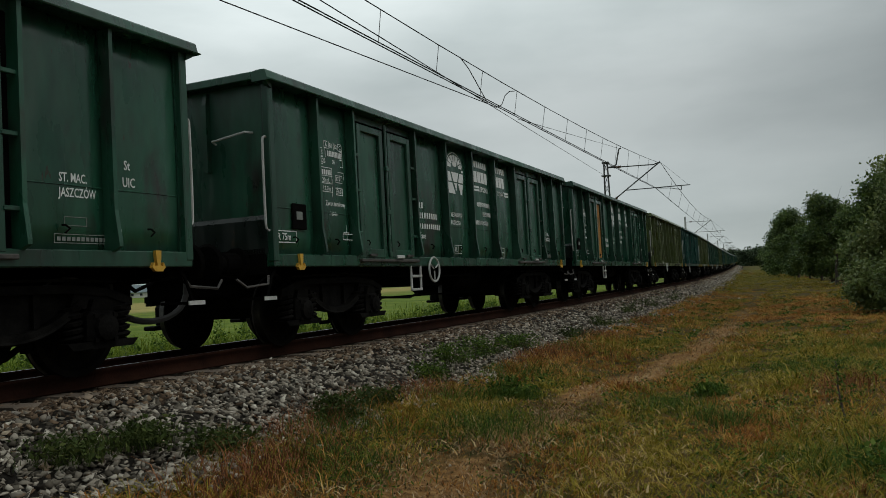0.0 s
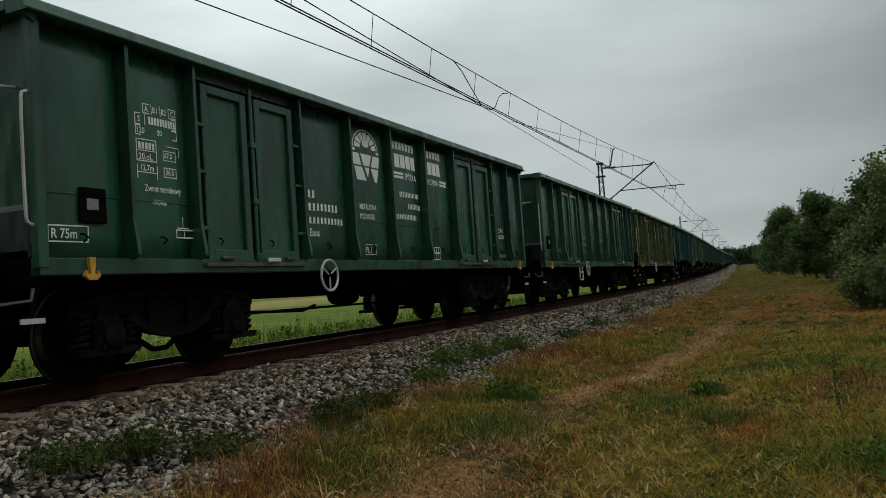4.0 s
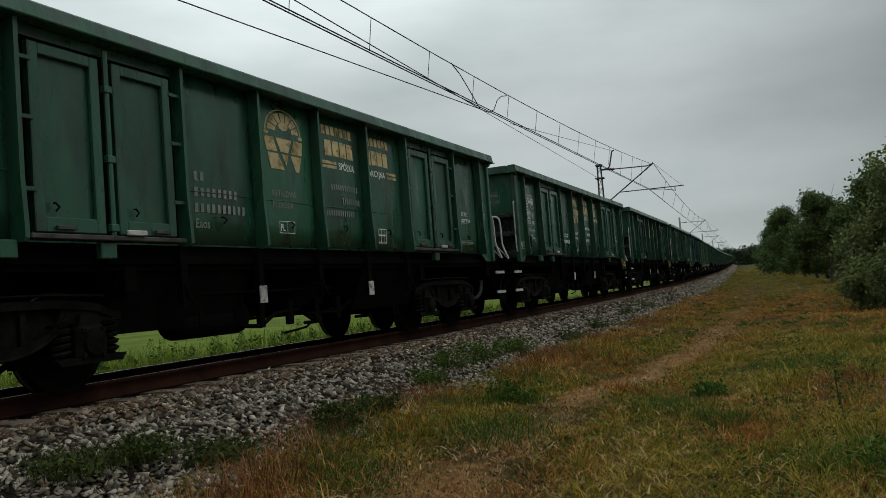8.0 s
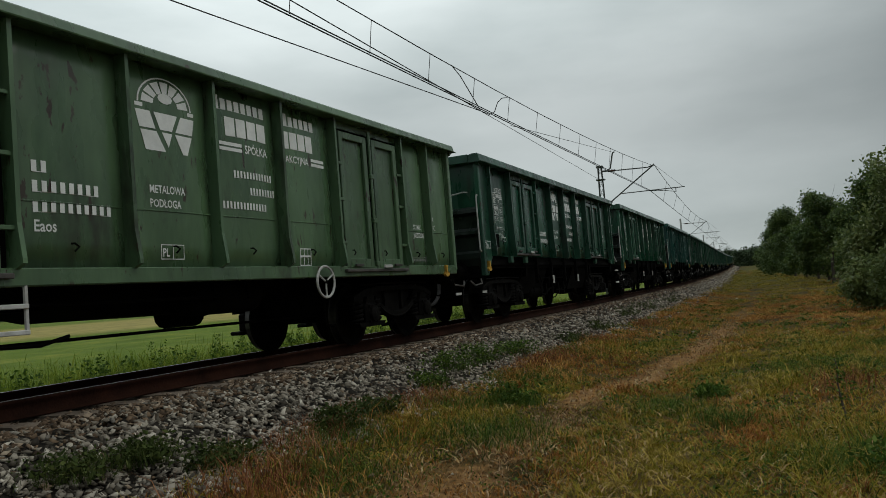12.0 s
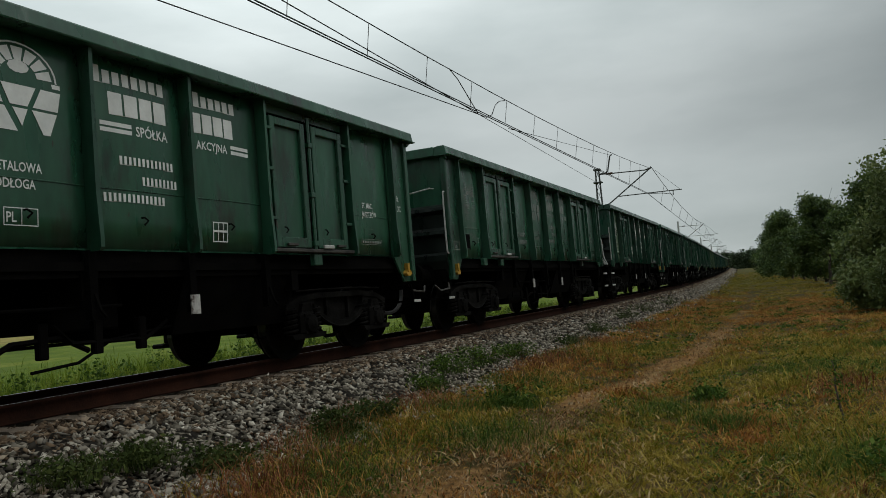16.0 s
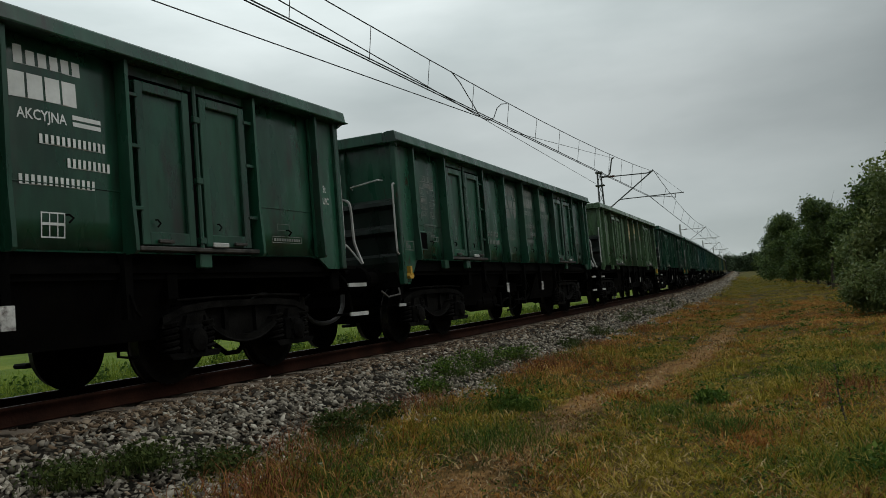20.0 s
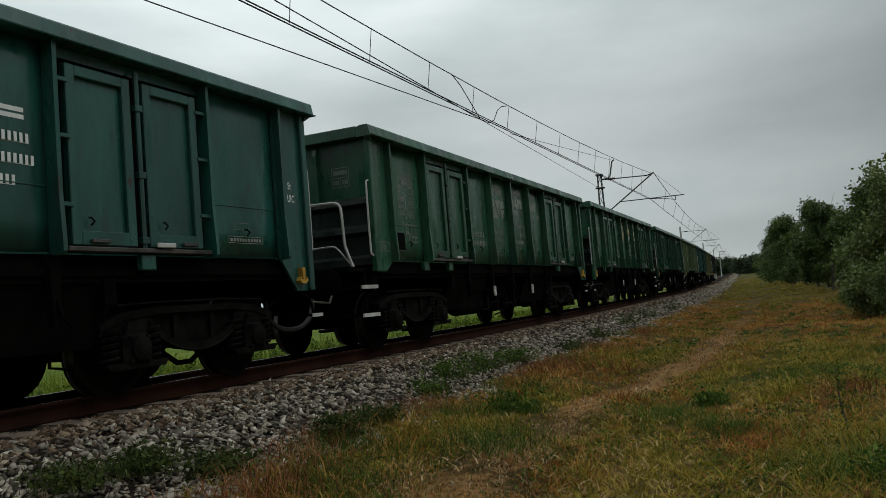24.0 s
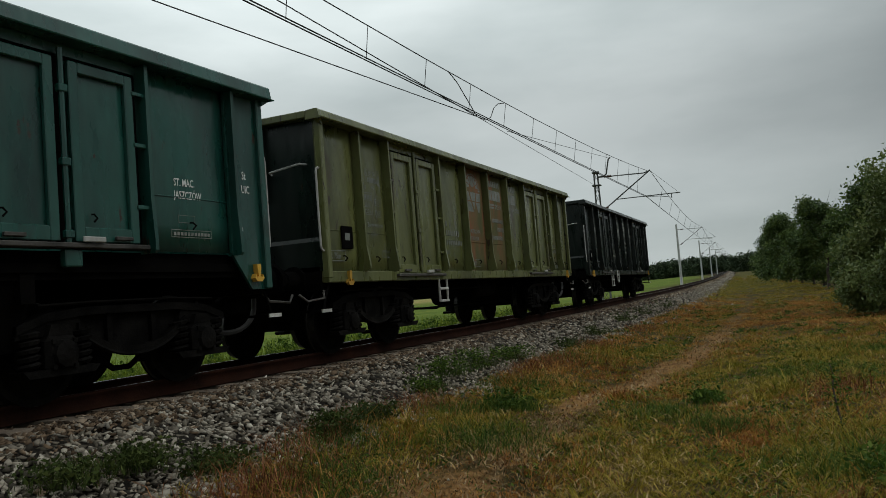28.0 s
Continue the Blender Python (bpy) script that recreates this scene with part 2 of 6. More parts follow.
def cloud_mesh(name, verts, faces, mat, smooth=False):
    me = bpy.data.meshes.new(name)
    verts, faces = np.asarray(verts, np.float32), np.asarray(faces, np.int32)
    k = faces.shape[1]
    me.vertices.add(len(verts))
    me.vertices.foreach_set("co", verts.ravel())
    me.loops.add(faces.size)
    me.loops.foreach_set("vertex_index", faces.ravel())
    me.polygons.add(len(faces))
    me.polygons.foreach_set("loop_start", np.arange(len(faces), dtype=np.int32) * k)
    if smooth:
        me.polygons.foreach_set("use_smooth", np.ones(len(faces), bool))
    me.update(calc_edges=True)
    me.materials.append(mat)
    return me


# ---- ground, bed and track ----
def ground_surface():
    """Grass, dry grass and bare trodden sand, by how far from the track it lies."""
    m = bpy.data.materials.new("verge_ground")
    m.use_nodes = True
    n, l = m.node_tree.nodes, m.node_tree.links
    b = n["Principled BSDF"]
    b.inputs["Roughness"].default_value, b.inputs["Specular IOR Level"].default_value = 0.95, 0.1
    co = n.new("ShaderNodeTexCoord")

    def noisy(scale, detail=5, rough=0.6):
        t = n.new("ShaderNodeTexNoise")
        t.inputs["Scale"].default_value, t.inputs["Detail"].default_value, t.inputs["Roughness"].default_value = scale, detail, rough
        l.new(co.outputs["Object"], t.inputs["Vector"])
        return t.outputs["Fac"]

    def ramp(fac, *stops):
        r = n.new("ShaderNodeValToRGB")
        e = r.color_ramp.elements
        while len(e) < len(stops):
            e.new(0.5)
        for el, (p, c) in zip(e, stops):
            el.position, el.color = p, (*c, 1)
        l.new(fac, r.inputs["Fac"])
        return r.outputs["Color"]

    def mix(fac, c1, c2):
        x = n.new("ShaderNodeMixRGB")
        l.new(fac, x.inputs["Fac"])
        l.new(c1, x.inputs["Color1"])
        l.new(c2, x.inputs["Color2"])
        return x.outputs["Color"]

    def attr(name):
        a = n.new("ShaderNodeAttribute")
        a.attribute_name = name
        return a.outputs["Fac"]
    grass = ramp(noisy(0.9, 9, 0.75), (0.3, (0.02, 0.018, 0.005)), (0.47, (0.055, 0.042, 0.011)), (0.6, (0.1, 0.062, 0.018)), (0.75, (0.15, 0.078, 0.026)))
    sand = ramp(noisy(11.0, 12, 0.82), (0.32, (0.045, 0.022, 0.008)), (0.45, (0.15, 0.075, 0.024)), (0.55, (0.28, 0.15, 0.055)), (0.7, (0.44, 0.28, 0.12)))
    field = ramp(noisy(0.25, 8, 0.7), (0.3, (0.06, 0.095, 0.009)), (0.52, (0.105, 0.155, 0.014)), (0.7, (0.2, 0.215, 0.035)))
    edge = n.new("ShaderNodeMath")
    edge.operation = "MULTIPLY_ADD"
    l.new(noisy(2.2, 6, 0.65), edge.inputs[0])
    edge.inputs[1].default_value = 1.3
    sub = n.new("ShaderNodeMath")
    sub.operation = "SUBTRACT"
    l.new(attr("trodden"), sub.inputs[0])
    sub.inputs[1].default_value = 0.95
    l.new(sub.outputs["Value"], edge.inputs[2])
    cl = n.new("ShaderNodeMapRange")
    cl.inputs["From Min"].default_value, cl.inputs["From Max"].default_value = 0.25, 0.6
    l.new(edge.outputs["Value"], cl.inputs["Value"])
    colour = mix(cl.outputs["Result"], grass, sand)
    stubble = ramp(noisy(0.3, 8, 0.7), (0.3, (0.2, 0.17, 0.05)), (0.7, (0.36, 0.3, 0.1)))
    colour = mix(attr("field"), colour, mix(attr("stubble"), field, stubble))
    l.new(colour, b.inputs["Base Color"])
    bp = n.new("ShaderNodeBump")
    bp.inputs["Strength"].default_value, bp.inputs["Distance"].default_value = 0.6, 0.03
    l.new(noisy(22, 6, 0.7), bp.inputs["Height"])
    l.new(bp.outputs["Normal"], b.inputs["Normal"])
    return m


def toe(s):
    """How far right of the track the stones give way to grass."""
    return 2.42 + 0.4 * np.exp(-((s - 3.8) / 1.4) ** 2) + 0.38 * np.exp(-((s - 8.0) / 1.5) ** 2) + 0.14 * np.sin(s * 1.3) + 0.12 * np.sin(s * 3.1)


def path_wear(s):
    """How plainly the path is worn: bare sand in stretches, grown over between them."""
    return np.interp(s, [-5, 3, 6.5, 7.6, 8.8, 9.8, 10.8, 16.5, 18.5, 20.5, 24, 26, 31, 34, 45, 70], [0.8, 0.95, 0.95, 0.95, 0.9, 1.0, 1.25, 1.25, 1.0, 1.1, 0.85, 0.6, 1.0, 0.6, 0.3, 0.0])


def path_centre(s):
    """How far right of the track the trodden path runs."""
    return np.interp(s, [-20, 4, 6.5, 9.4, 11.9, 16.7, 29, 50, 300], [4.5, 4.5, 4.5, 4.45, 4.7, 5.15, 5.3, 5.35, 5.4]) + 0.09 * np.sin(s * 1.7) + 0.05 * np.sin(s * 4.1)


def build_ground():
    xs = np.concatenate([[-3000, -1500, -800, -400, -330, -270, -200, -150, -135, -128, -120, -100, -80, -70, -64, -58, -52, -45, -35, -28, -22, -18, -15, -13], np.arange(-12, 6.01, 0.22), [6.6, 7.5, 9, 11, 14, 18, 25, 40, 70, 120, 250, 600, 1500, 3000]])
    ys = np.concatenate([[-3000, -1000, -300, -100, -50, -30, -20, -12, -8, -5], np.arange(-3, 40, 0.3), np.arange(40, 130, 1.5), np.arange(130, 330, 6.0), [340, 370, 400, 450, 520, 620, 800, 1200, 2000, 4500]])
    gx, gy = np.meshgrid(xs, ys)
    s, r = track_coords(gx.ravel(), gy.ravel())
    z = ground_height(s, r)
    nx, ny = len(xs), len(ys)
    idx = np.arange(nx * ny).reshape(ny, nx)
    faces = np.stack([idx[:-1, :-1].ravel(), idx[:-1, 1:].ravel(), idx[1:, 1:].ravel(), idx[1:, :-1].ravel()], 1)
    me = cloud_mesh("ground", np.stack([gx.ravel(), gy.ravel(), z], 1), faces, ground_surface(), smooth=True)
    trod = np.exp(-((r - path_centre(s)) / (0.4 + 0.5 * np.exp(-((s - 4) / 3) ** 2))) ** 2) * path_wear(s) * (0.95 + 0.16 * np.sin(s * 1.9 + np.sin(s * 0.8) * 2)) + 0.3 * np.exp(-((r - path_centre(s) - 1.5) / 0.3) ** 2)
    a = me.attributes.new("trodden", "FLOAT", "POINT")
    a.data.foreach_set("value", trod.astype(np.float32))
    a = me.attributes.new("field", "FLOAT", "POINT")
    a.data.foreach_set("value", np.maximum(np.clip((-r - 5.5) / 1.5, 0, 1), 0.2 * np.clip((s - 55) / 40, 0, 1) * (r > 2.5)).astype(np.float32))
    a = me.attributes.new("stubble", "FLOAT", "POINT")
    a.data.foreach_set("value", (np.clip((-r - 62) / 6, 0, 1) * np.clip((r + 128) / 8, 0, 1)).astype(np.float32))
    return tagged(new("ground", me), "grassy verge with a trodden sandy path and green fields", "ground", kind="structure")


def sweep(name, outline, s_list, mat, closed=True, uneven=0.0):
    """An outline (r, z) swept along the track."""
    s_list = np.asarray(s_list, float)
    k = len(outline)
    verts = []
    rng = np.random.default_rng(5)
    for s in s_list:
        for r, z in outline:
            x, y, zz = on_track(s, r, z)
            verts.append((float(x), float(y), float(zz) + (rng.normal(0, uneven) if uneven else 0)))
    faces = []
    for i in range(len(s_list) - 1):
        for j in range(k if closed else k - 1):
            a, b = i * k + j, i * k + (j + 1) % k
            faces.append((a, b, b + k, a + k))
    return cloud_mesh(name, verts, faces, mat, smooth=not closed)


RAIL_OUTLINE = ((-0.036, 0.0), (0.036, 0.0), (0.036, -0.03), (0.009, -0.05), (0.009, -0.14), (0.07, -0.155), (0.07, -0.17), (-0.07, -0.17), (-0.07, -0.155), (-0.009, -0.14), (-0.009, -0.05), (-0.036, -0.03))


def rail_surface(name, bright):
    """Brown rusted steel, worn where wheels run on the head."""
    m = material(name, (0.012, 0.0045, 0.0026), (0.034, 0.0125, 0.007), scale=3.0, rough=0.9, bump=0.3, spec=0.08)
    n, l = m.node_tree.nodes, m.node_tree.links
    b = n["Principled BSDF"]
    geo = n.new("ShaderNodeNewGeometry")
    sep = n.new("ShaderNodeSeparateXYZ")
    l.new(geo.outputs["Normal"], sep.inputs["Vector"])
    up = n.new("ShaderNodeMapRange")
    up.inputs["From Min"].default_value, up.inputs["From Max"].default_value = 0.9, 0.98
    l.new(sep.outputs["Z"], up.inputs["Value"])
    old = b.inputs["Base Color"].links[0].from_socket
    mix = n.new("ShaderNodeMixRGB")
    mix.inputs["Color2"].default_value = (bright, bright * 0.96, bright * 0.92, 1)
    l.new(up.outputs["Result"], mix.inputs["Fac"])
    l.new(old, mix.inputs["Color1"])
    l.new(mix.outputs["Color"], b.inputs["Base Color"])
    l.new(up.outputs["Result"], b.inputs["Metallic"])
    ro = n.new("ShaderNodeMapRange")
    ro.inputs["To Min"].default_value, ro.inputs["To Max"].default_value = 0.85, 0.3
    l.new(up.outputs["Result"], ro.inputs["Value"])
    l.new(ro.outputs["Result"], b.inputs["Roughness"])
    return m


# bed far darker than its stones: the shade in their gaps is its colour
M_BED_SHADE = material("ballast_bed", (0.006, 0.005, 0.004), (0.03, 0.026, 0.021), scale=9, rough=0.95, bump=0.8, bump_scale=28, spec=0.1)
M_CONCRETE = material("sleeper_concrete", (0.12, 0.095, 0.072), (0.25, 0.2, 0.155), scale=4, rough=0.9, bump=0.3, bump_scale=60, per_object=0.15, spec=0.2)
M_RAIL = rail_surface("rail_steel_bright", 0.42)
# same steel; the near head's dark reflection is put into its colour
M_RAIL_SHADED = rail_surface("rail_steel_dull", 0.03)
CANT = 0.05      # the outer rail of the bend lies higher
M_STONE = island_material("ballast_stone", ((0.0, (0.03, 0.025, 0.019)), (0.28, (0.105, 0.09, 0.068)), (0.62, (0.275, 0.24, 0.19)), (0.88, (0.42, 0.375, 0.305)), (1.0, (0.62, 0.57, 0.48))), rough=0.9)
M_STONE_BROWN = island_material("rust_dusted_stone", ((0.0, (0.03, 0.02, 0.012)), (0.4, (0.095, 0.062, 0.038)), (0.8, (0.21, 0.145, 0.092)), (1.0, (0.42, 0.34, 0.25))), rough=0.9)
M_STONE_ONE = material("ballast_stone_single", (0.12, 0.108, 0.09), (0.36, 0.325, 0.27), scale=14, rough=0.9, per_object=0.35, spec=0.25)


def build_track():
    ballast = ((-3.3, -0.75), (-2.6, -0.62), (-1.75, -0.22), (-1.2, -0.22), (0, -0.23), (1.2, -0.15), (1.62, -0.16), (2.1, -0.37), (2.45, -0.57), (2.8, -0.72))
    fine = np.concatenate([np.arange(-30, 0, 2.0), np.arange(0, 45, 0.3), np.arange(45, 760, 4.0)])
    bed = new("ballast_bed", sweep("ballast_bed", ballast, fine, M_BED_SHADE, closed=False, uneven=0.012))
    tagged(bed, "raised crushed-stone bed under the track, coloured dark for shaded gaps", "ballast", kind="structure")
    s_rail = np.concatenate([np.arange(-110, 60, 1.0), np.arange(60, 750, 4.0)])
    for side, lift, mat in ((-0.7525, 0.0, M_RAIL), (0.7525, CANT, M_RAIL_SHADED)):
        tagged(new("rail", sweep("rail", [(r + side, z + lift) for r, z in RAIL_OUTLINE], s_rail, mat)), "rusty brown steel rail, its worn head toned for light and shade", "rail", "rails of the track", "structure")


build_ground()
build_track()

# ---- open goods wagons ----
# Wagon space: x along the train (the end that meets the camera first is -x), y to the left, z from the rail heads.
def paint(name, dark, light, dirt=(0.02, 0.02, 0.016), amount=0.42, rough=0.28, chips=0.0):
    """Weathered gloss paint on thin steel sheet, with grime, dents and a low ripple."""
    m = material(name, dark, light, scale=0.9, rough=rough, bump=0.1, bump_scale=9, per_object=0.12, dirt=dirt, dirt_amount=amount, stretch=(1.6, 1.6, 0.5), spec=0.7)
    n, l = m.node_tree.nodes, m.node_tree.links
    b = n["Principled BSDF"]
    fine = b.inputs["Normal"].links[0].from_node
    vec = fine.inputs["Height"].links[0].from_node.inputs["Vector"].links[0].from_socket
    dent = n.new("ShaderNodeTexNoise")
    dent.inputs["Scale"].default_value, dent.inputs["Detail"].default_value, dent.inputs["Roughness"].default_value = 1.5, 2, 0.45
    l.new(vec, dent.inputs["Vector"])
    bp = n.new("ShaderNodeBump")
    bp.inputs["Strength"].default_value, bp.inputs["Distance"].default_value = 0.55, 0.07
    l.new(dent.outputs["Fac"], bp.inputs["Height"])
    l.new(bp.outputs["Normal"], fine.inputs["Normal"])
    # chipped spots that have rusted dark
    chip = n.new("ShaderNodeTexNoise")
    chip.inputs["Scale"].default_value, chip.inputs["Detail"].default_value, chip.inputs["Roughness"].default_value = 5.5, 9, 0.6
    l.new(vec, chip.inputs["Vector"])
    cr = n.new("ShaderNodeMapRange")
    cr.inputs["From Min"].default_value, cr.inputs["From Max"].default_value = 0.665 - chips * 0.05, 0.685 - chips * 0.05
    l.new(chip.outputs["Fac"], cr.inputs["Value"])
    cm = n.new("ShaderNodeMixRGB")
    cm.inputs["Color2"].default_value = (0.034, 0.022, 0.012, 1)
    old = b.inputs["Base Color"].links[0].from_socket
    l.new(cr.outputs["Result"], cm.inputs["Fac"])
    l.new(old, cm.inputs["Color1"])
    l.new(cm.outputs["Color"], b.inputs["Base Color"])
    # dust dulls the gloss in streaks
    streak = n.new("ShaderNodeTexNoise")
    streak.inputs["Scale"].default_value, streak.inputs["Detail"].default_value = 2.4, 6
    l.new(vec, streak.inputs["Vector"])
    mr = n.new("ShaderNodeMapRange")
    mr.inputs["From Min"].default_value, mr.inputs["From Max"].default_value = 0.35, 0.65
    mr.inputs["To Min"].default_value, mr.inputs["To Max"].default_value = rough - 0.08, rough + 0.2
    l.new(streak.outputs["Fac"], mr.inputs["Value"])
    l.new(mr.outputs["Result"], b.inputs["Roughness"])
    return m


M_PAINT = paint("paint_bottle_green", (0.005402, 0.03514, 0.01981), (0.01825, 0.1011, 0.05616))
PAINTS = {
    "dark": (M_PAINT, "dark bottle-green"),
    "green": (paint("paint_leaf_green", (0.008494, 0.0455, 0.0252), (0.02639, 0.1182, 0.06396)), "dull green"),
    "teal": (paint("paint_teal", (0.005203, 0.04001, 0.03205), (0.01658, 0.1071, 0.08346), amount=0.15), "blue-green"),
    "olive": (paint("paint_olive", (0.046, 0.064, 0.018), (0.127, 0.16, 0.05), dirt=(0.0235, 0.021, 0.011), amount=0.35, chips=0.5), "faded olive-green"),
    "moss": (paint("paint_moss", (0.038, 0.08, 0.038), (0.105, 0.19, 0.092), dirt=(0.024, 0.026, 0.017), amount=0.32, chips=0.6), "weathered moss-green"),
    "sage": (paint("paint_sage", (0.06, 0.094, 0.04), (0.145, 0.2, 0.09), amount=0.25, chips=0.5), "pale sage-green"),
    "black_green": (paint("paint_sooty_green", (0.0022, 0.0055, 0.004), (0.0085, 0.017, 0.0125), dirt=(0.012, 0.012, 0.01), amount=0.3), "blackish-green"),
    "khaki": (paint("paint_khaki", (0.064, 0.074, 0.023), (0.17, 0.186, 0.062), dirt=(0.055, 0.036, 0.02), amount=0.36, chips=0.6), "sun-bleached khaki"),
}
# underframe colours: grime, with the deep shade below the wagons painted in
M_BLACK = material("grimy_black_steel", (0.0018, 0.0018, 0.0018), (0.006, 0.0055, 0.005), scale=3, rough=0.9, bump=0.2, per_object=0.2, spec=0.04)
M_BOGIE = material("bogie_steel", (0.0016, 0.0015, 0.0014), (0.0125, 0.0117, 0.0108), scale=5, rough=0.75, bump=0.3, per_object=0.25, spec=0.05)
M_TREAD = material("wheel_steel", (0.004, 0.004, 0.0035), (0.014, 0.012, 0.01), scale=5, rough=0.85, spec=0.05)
M_POLISHED = material("polished_tread", (0.05, 0.048, 0.045), (0.13, 0.125, 0.12), scale=7, rough=0.42, metal=1.0)
M_WHITE = material("white_paint_worn", (0.36, 0.36, 0.34), (0.62, 0.62, 0.6), scale=5, rough=0.6, per_object=0.15)
M_TAG = material("worn_white_plate", (0.4, 0.39, 0.37), (0.7, 0.69, 0.66), scale=6, rough=0.6, per_object=0.15, dirt=(0.05, 0.025, 0.015), dirt_amount=0.6)
M_MARK = material("white_lettering", (0.66, 0.68, 0.66), (0.88, 0.9, 0.88), scale=3, rough=0.7)
M_MARK_DULL = material("dull_lettering", (0.12, 0.14, 0.12), (0.3, 0.32, 0.3), scale=3, rough=0.8)
M_MARK_CREAM = material("yellowed_lettering", (0.4, 0.31, 0.13), (0.68, 0.56, 0.32), scale=4, rough=0.8, per_object=0.15, dirt=(0.12, 0.07, 0.02), dirt_amount=0.5)
M_YELLOW = material("yellow_hook_paint", (0.4, 0.21, 0.02), (0.66, 0.38, 0.05), scale=8, rough=0.6, per_object=0.2)
M_ORANGE = material("orange_primer", (0.26, 0.11, 0.02), (0.42, 0.2, 0.045), scale=1.5, rough=0.7, dirt=(0.03, 0.06, 0.035), dirt_amount=0.35)
M_RUST = material("rusting_khaki", (0.072, 0.074, 0.022), (0.135, 0.132, 0.045), scale=0.9, rough=0.7, dirt=(0.24, 0.09, 0.035), dirt_amount=0.75, stretch=(1.6, 1.6, 0.7))
M_RUST_GREEN = material("rusting_green", (0.03, 0.055, 0.028), (0.062, 0.094, 0.048), scale=1.0, rough=0.7, dirt=(0.3, 0.2, 0.07), dirt_amount=0.6, stretch=(1.6, 1.6, 0.7))
M_STEEL = material("bare_worn_steel", (0.02, 0.019, 0.017), (0.12, 0.11, 0.1), scale=4, rough=0.6, metal=0.3)
M_RUBBER = material("rubber_hose", (0.008, 0.008, 0.008), (0.02, 0.02, 0.02), scale=8, rough=0.7)

HALF_W, RIM_Z, TOP_Z = 1.45, 3.18, 3.35
MARKS = {"white": M_MARK, "dull": M_MARK_DULL, "cream": M_MARK_CREAM}


_LETTERS = {}


def lettering(text, height, narrow=0.85, at=(0, 0), bm=None):
    """Flat lettering in the x-z plane, facing -y, its lower left corner at the place given."""
    bm = bm or bmesh.new()
    if text not in _LETTERS:
        _LETTERS[text] = letter_mesh(text)
    k = len(bm.verts)
    bm.from_mesh(_LETTERS[text])
    bm.verts.ensure_lookup_table()
    for v in bm.verts[k:]:
        v.co = (at[0] + v.co.x * narrow * height, 0, at[1] + v.co.y * height)
    return bm


def letter_mesh(text):
    cu = bpy.data.curves.new("lettering", "FONT")
    cu.body, cu.size, cu.resolution_u, cu.offset = text, 1.4, 2, 0.022
    ob = new("lettering", cu)
    bpy.context.view_layer.update()
    me = bpy.data.meshes.new_from_object(ob.evaluated_get(bpy.context.evaluated_depsgraph_get()))
    bpy.data.objects.remove(ob)
    bpy.data.curves.remove(cu)
    return me


def plates(rects, bm=None):
    """Flat painted rectangles (x0, x1, z0, z1) in the x-z plane, facing -y."""
    bm = bm or bmesh.new()
    for x0, x1, z0, z1 in rects:
        bm.faces.new([bm.verts.new(c) for c in ((x0, 0, z0), (x1, 0, z0), (x1, 0, z1), (x0, 0, z1))])
    return bm


def word_bars(x, z, n, h, w, gap=0.28, first=1.0):
    """A word as a row of plain bars."""
    return [(x + i * w, x + i * w + w * (1 - gap), z, z + h * (first if i == 0 else 1)) for i in range(n)]


def comb(x, z, n, h, w, gap=0.28, first=1.0, bm=None):
    """A word as one painted piece: plain bars that stand on a thin line."""
    bm = bm or bmesh.new()
    pts, t = [], min(0.006, h * 0.1)
    for i in range(n):
        x0, x1, hh = x + i * w, x + i * w + w * (1 - gap), h * (first if i == 0 else 1)
        pts += [(x0, z + t), (x0, z + hh), (x1, z + hh), (x1, z + t)]
    pts = [(x, z)] + pts + [(x + (n - 1) * w + w * (1 - gap), z)]
    pts = pts[:1] + pts[2:-2] + pts[-1:]
    bm.faces.new([bm.verts.new((a, 0, b)) for a, b in pts[::-1]])
    return bm


def outline_box(x0, x1, z0, z1, t=0.012):
    return [(x0, x1, z0, z0 + t), (x0, x1, z1 - t, z1), (x0, x0 + t, z0 + t, z1 - t), (x1 - t, x1, z0 + t, z1 - t)]


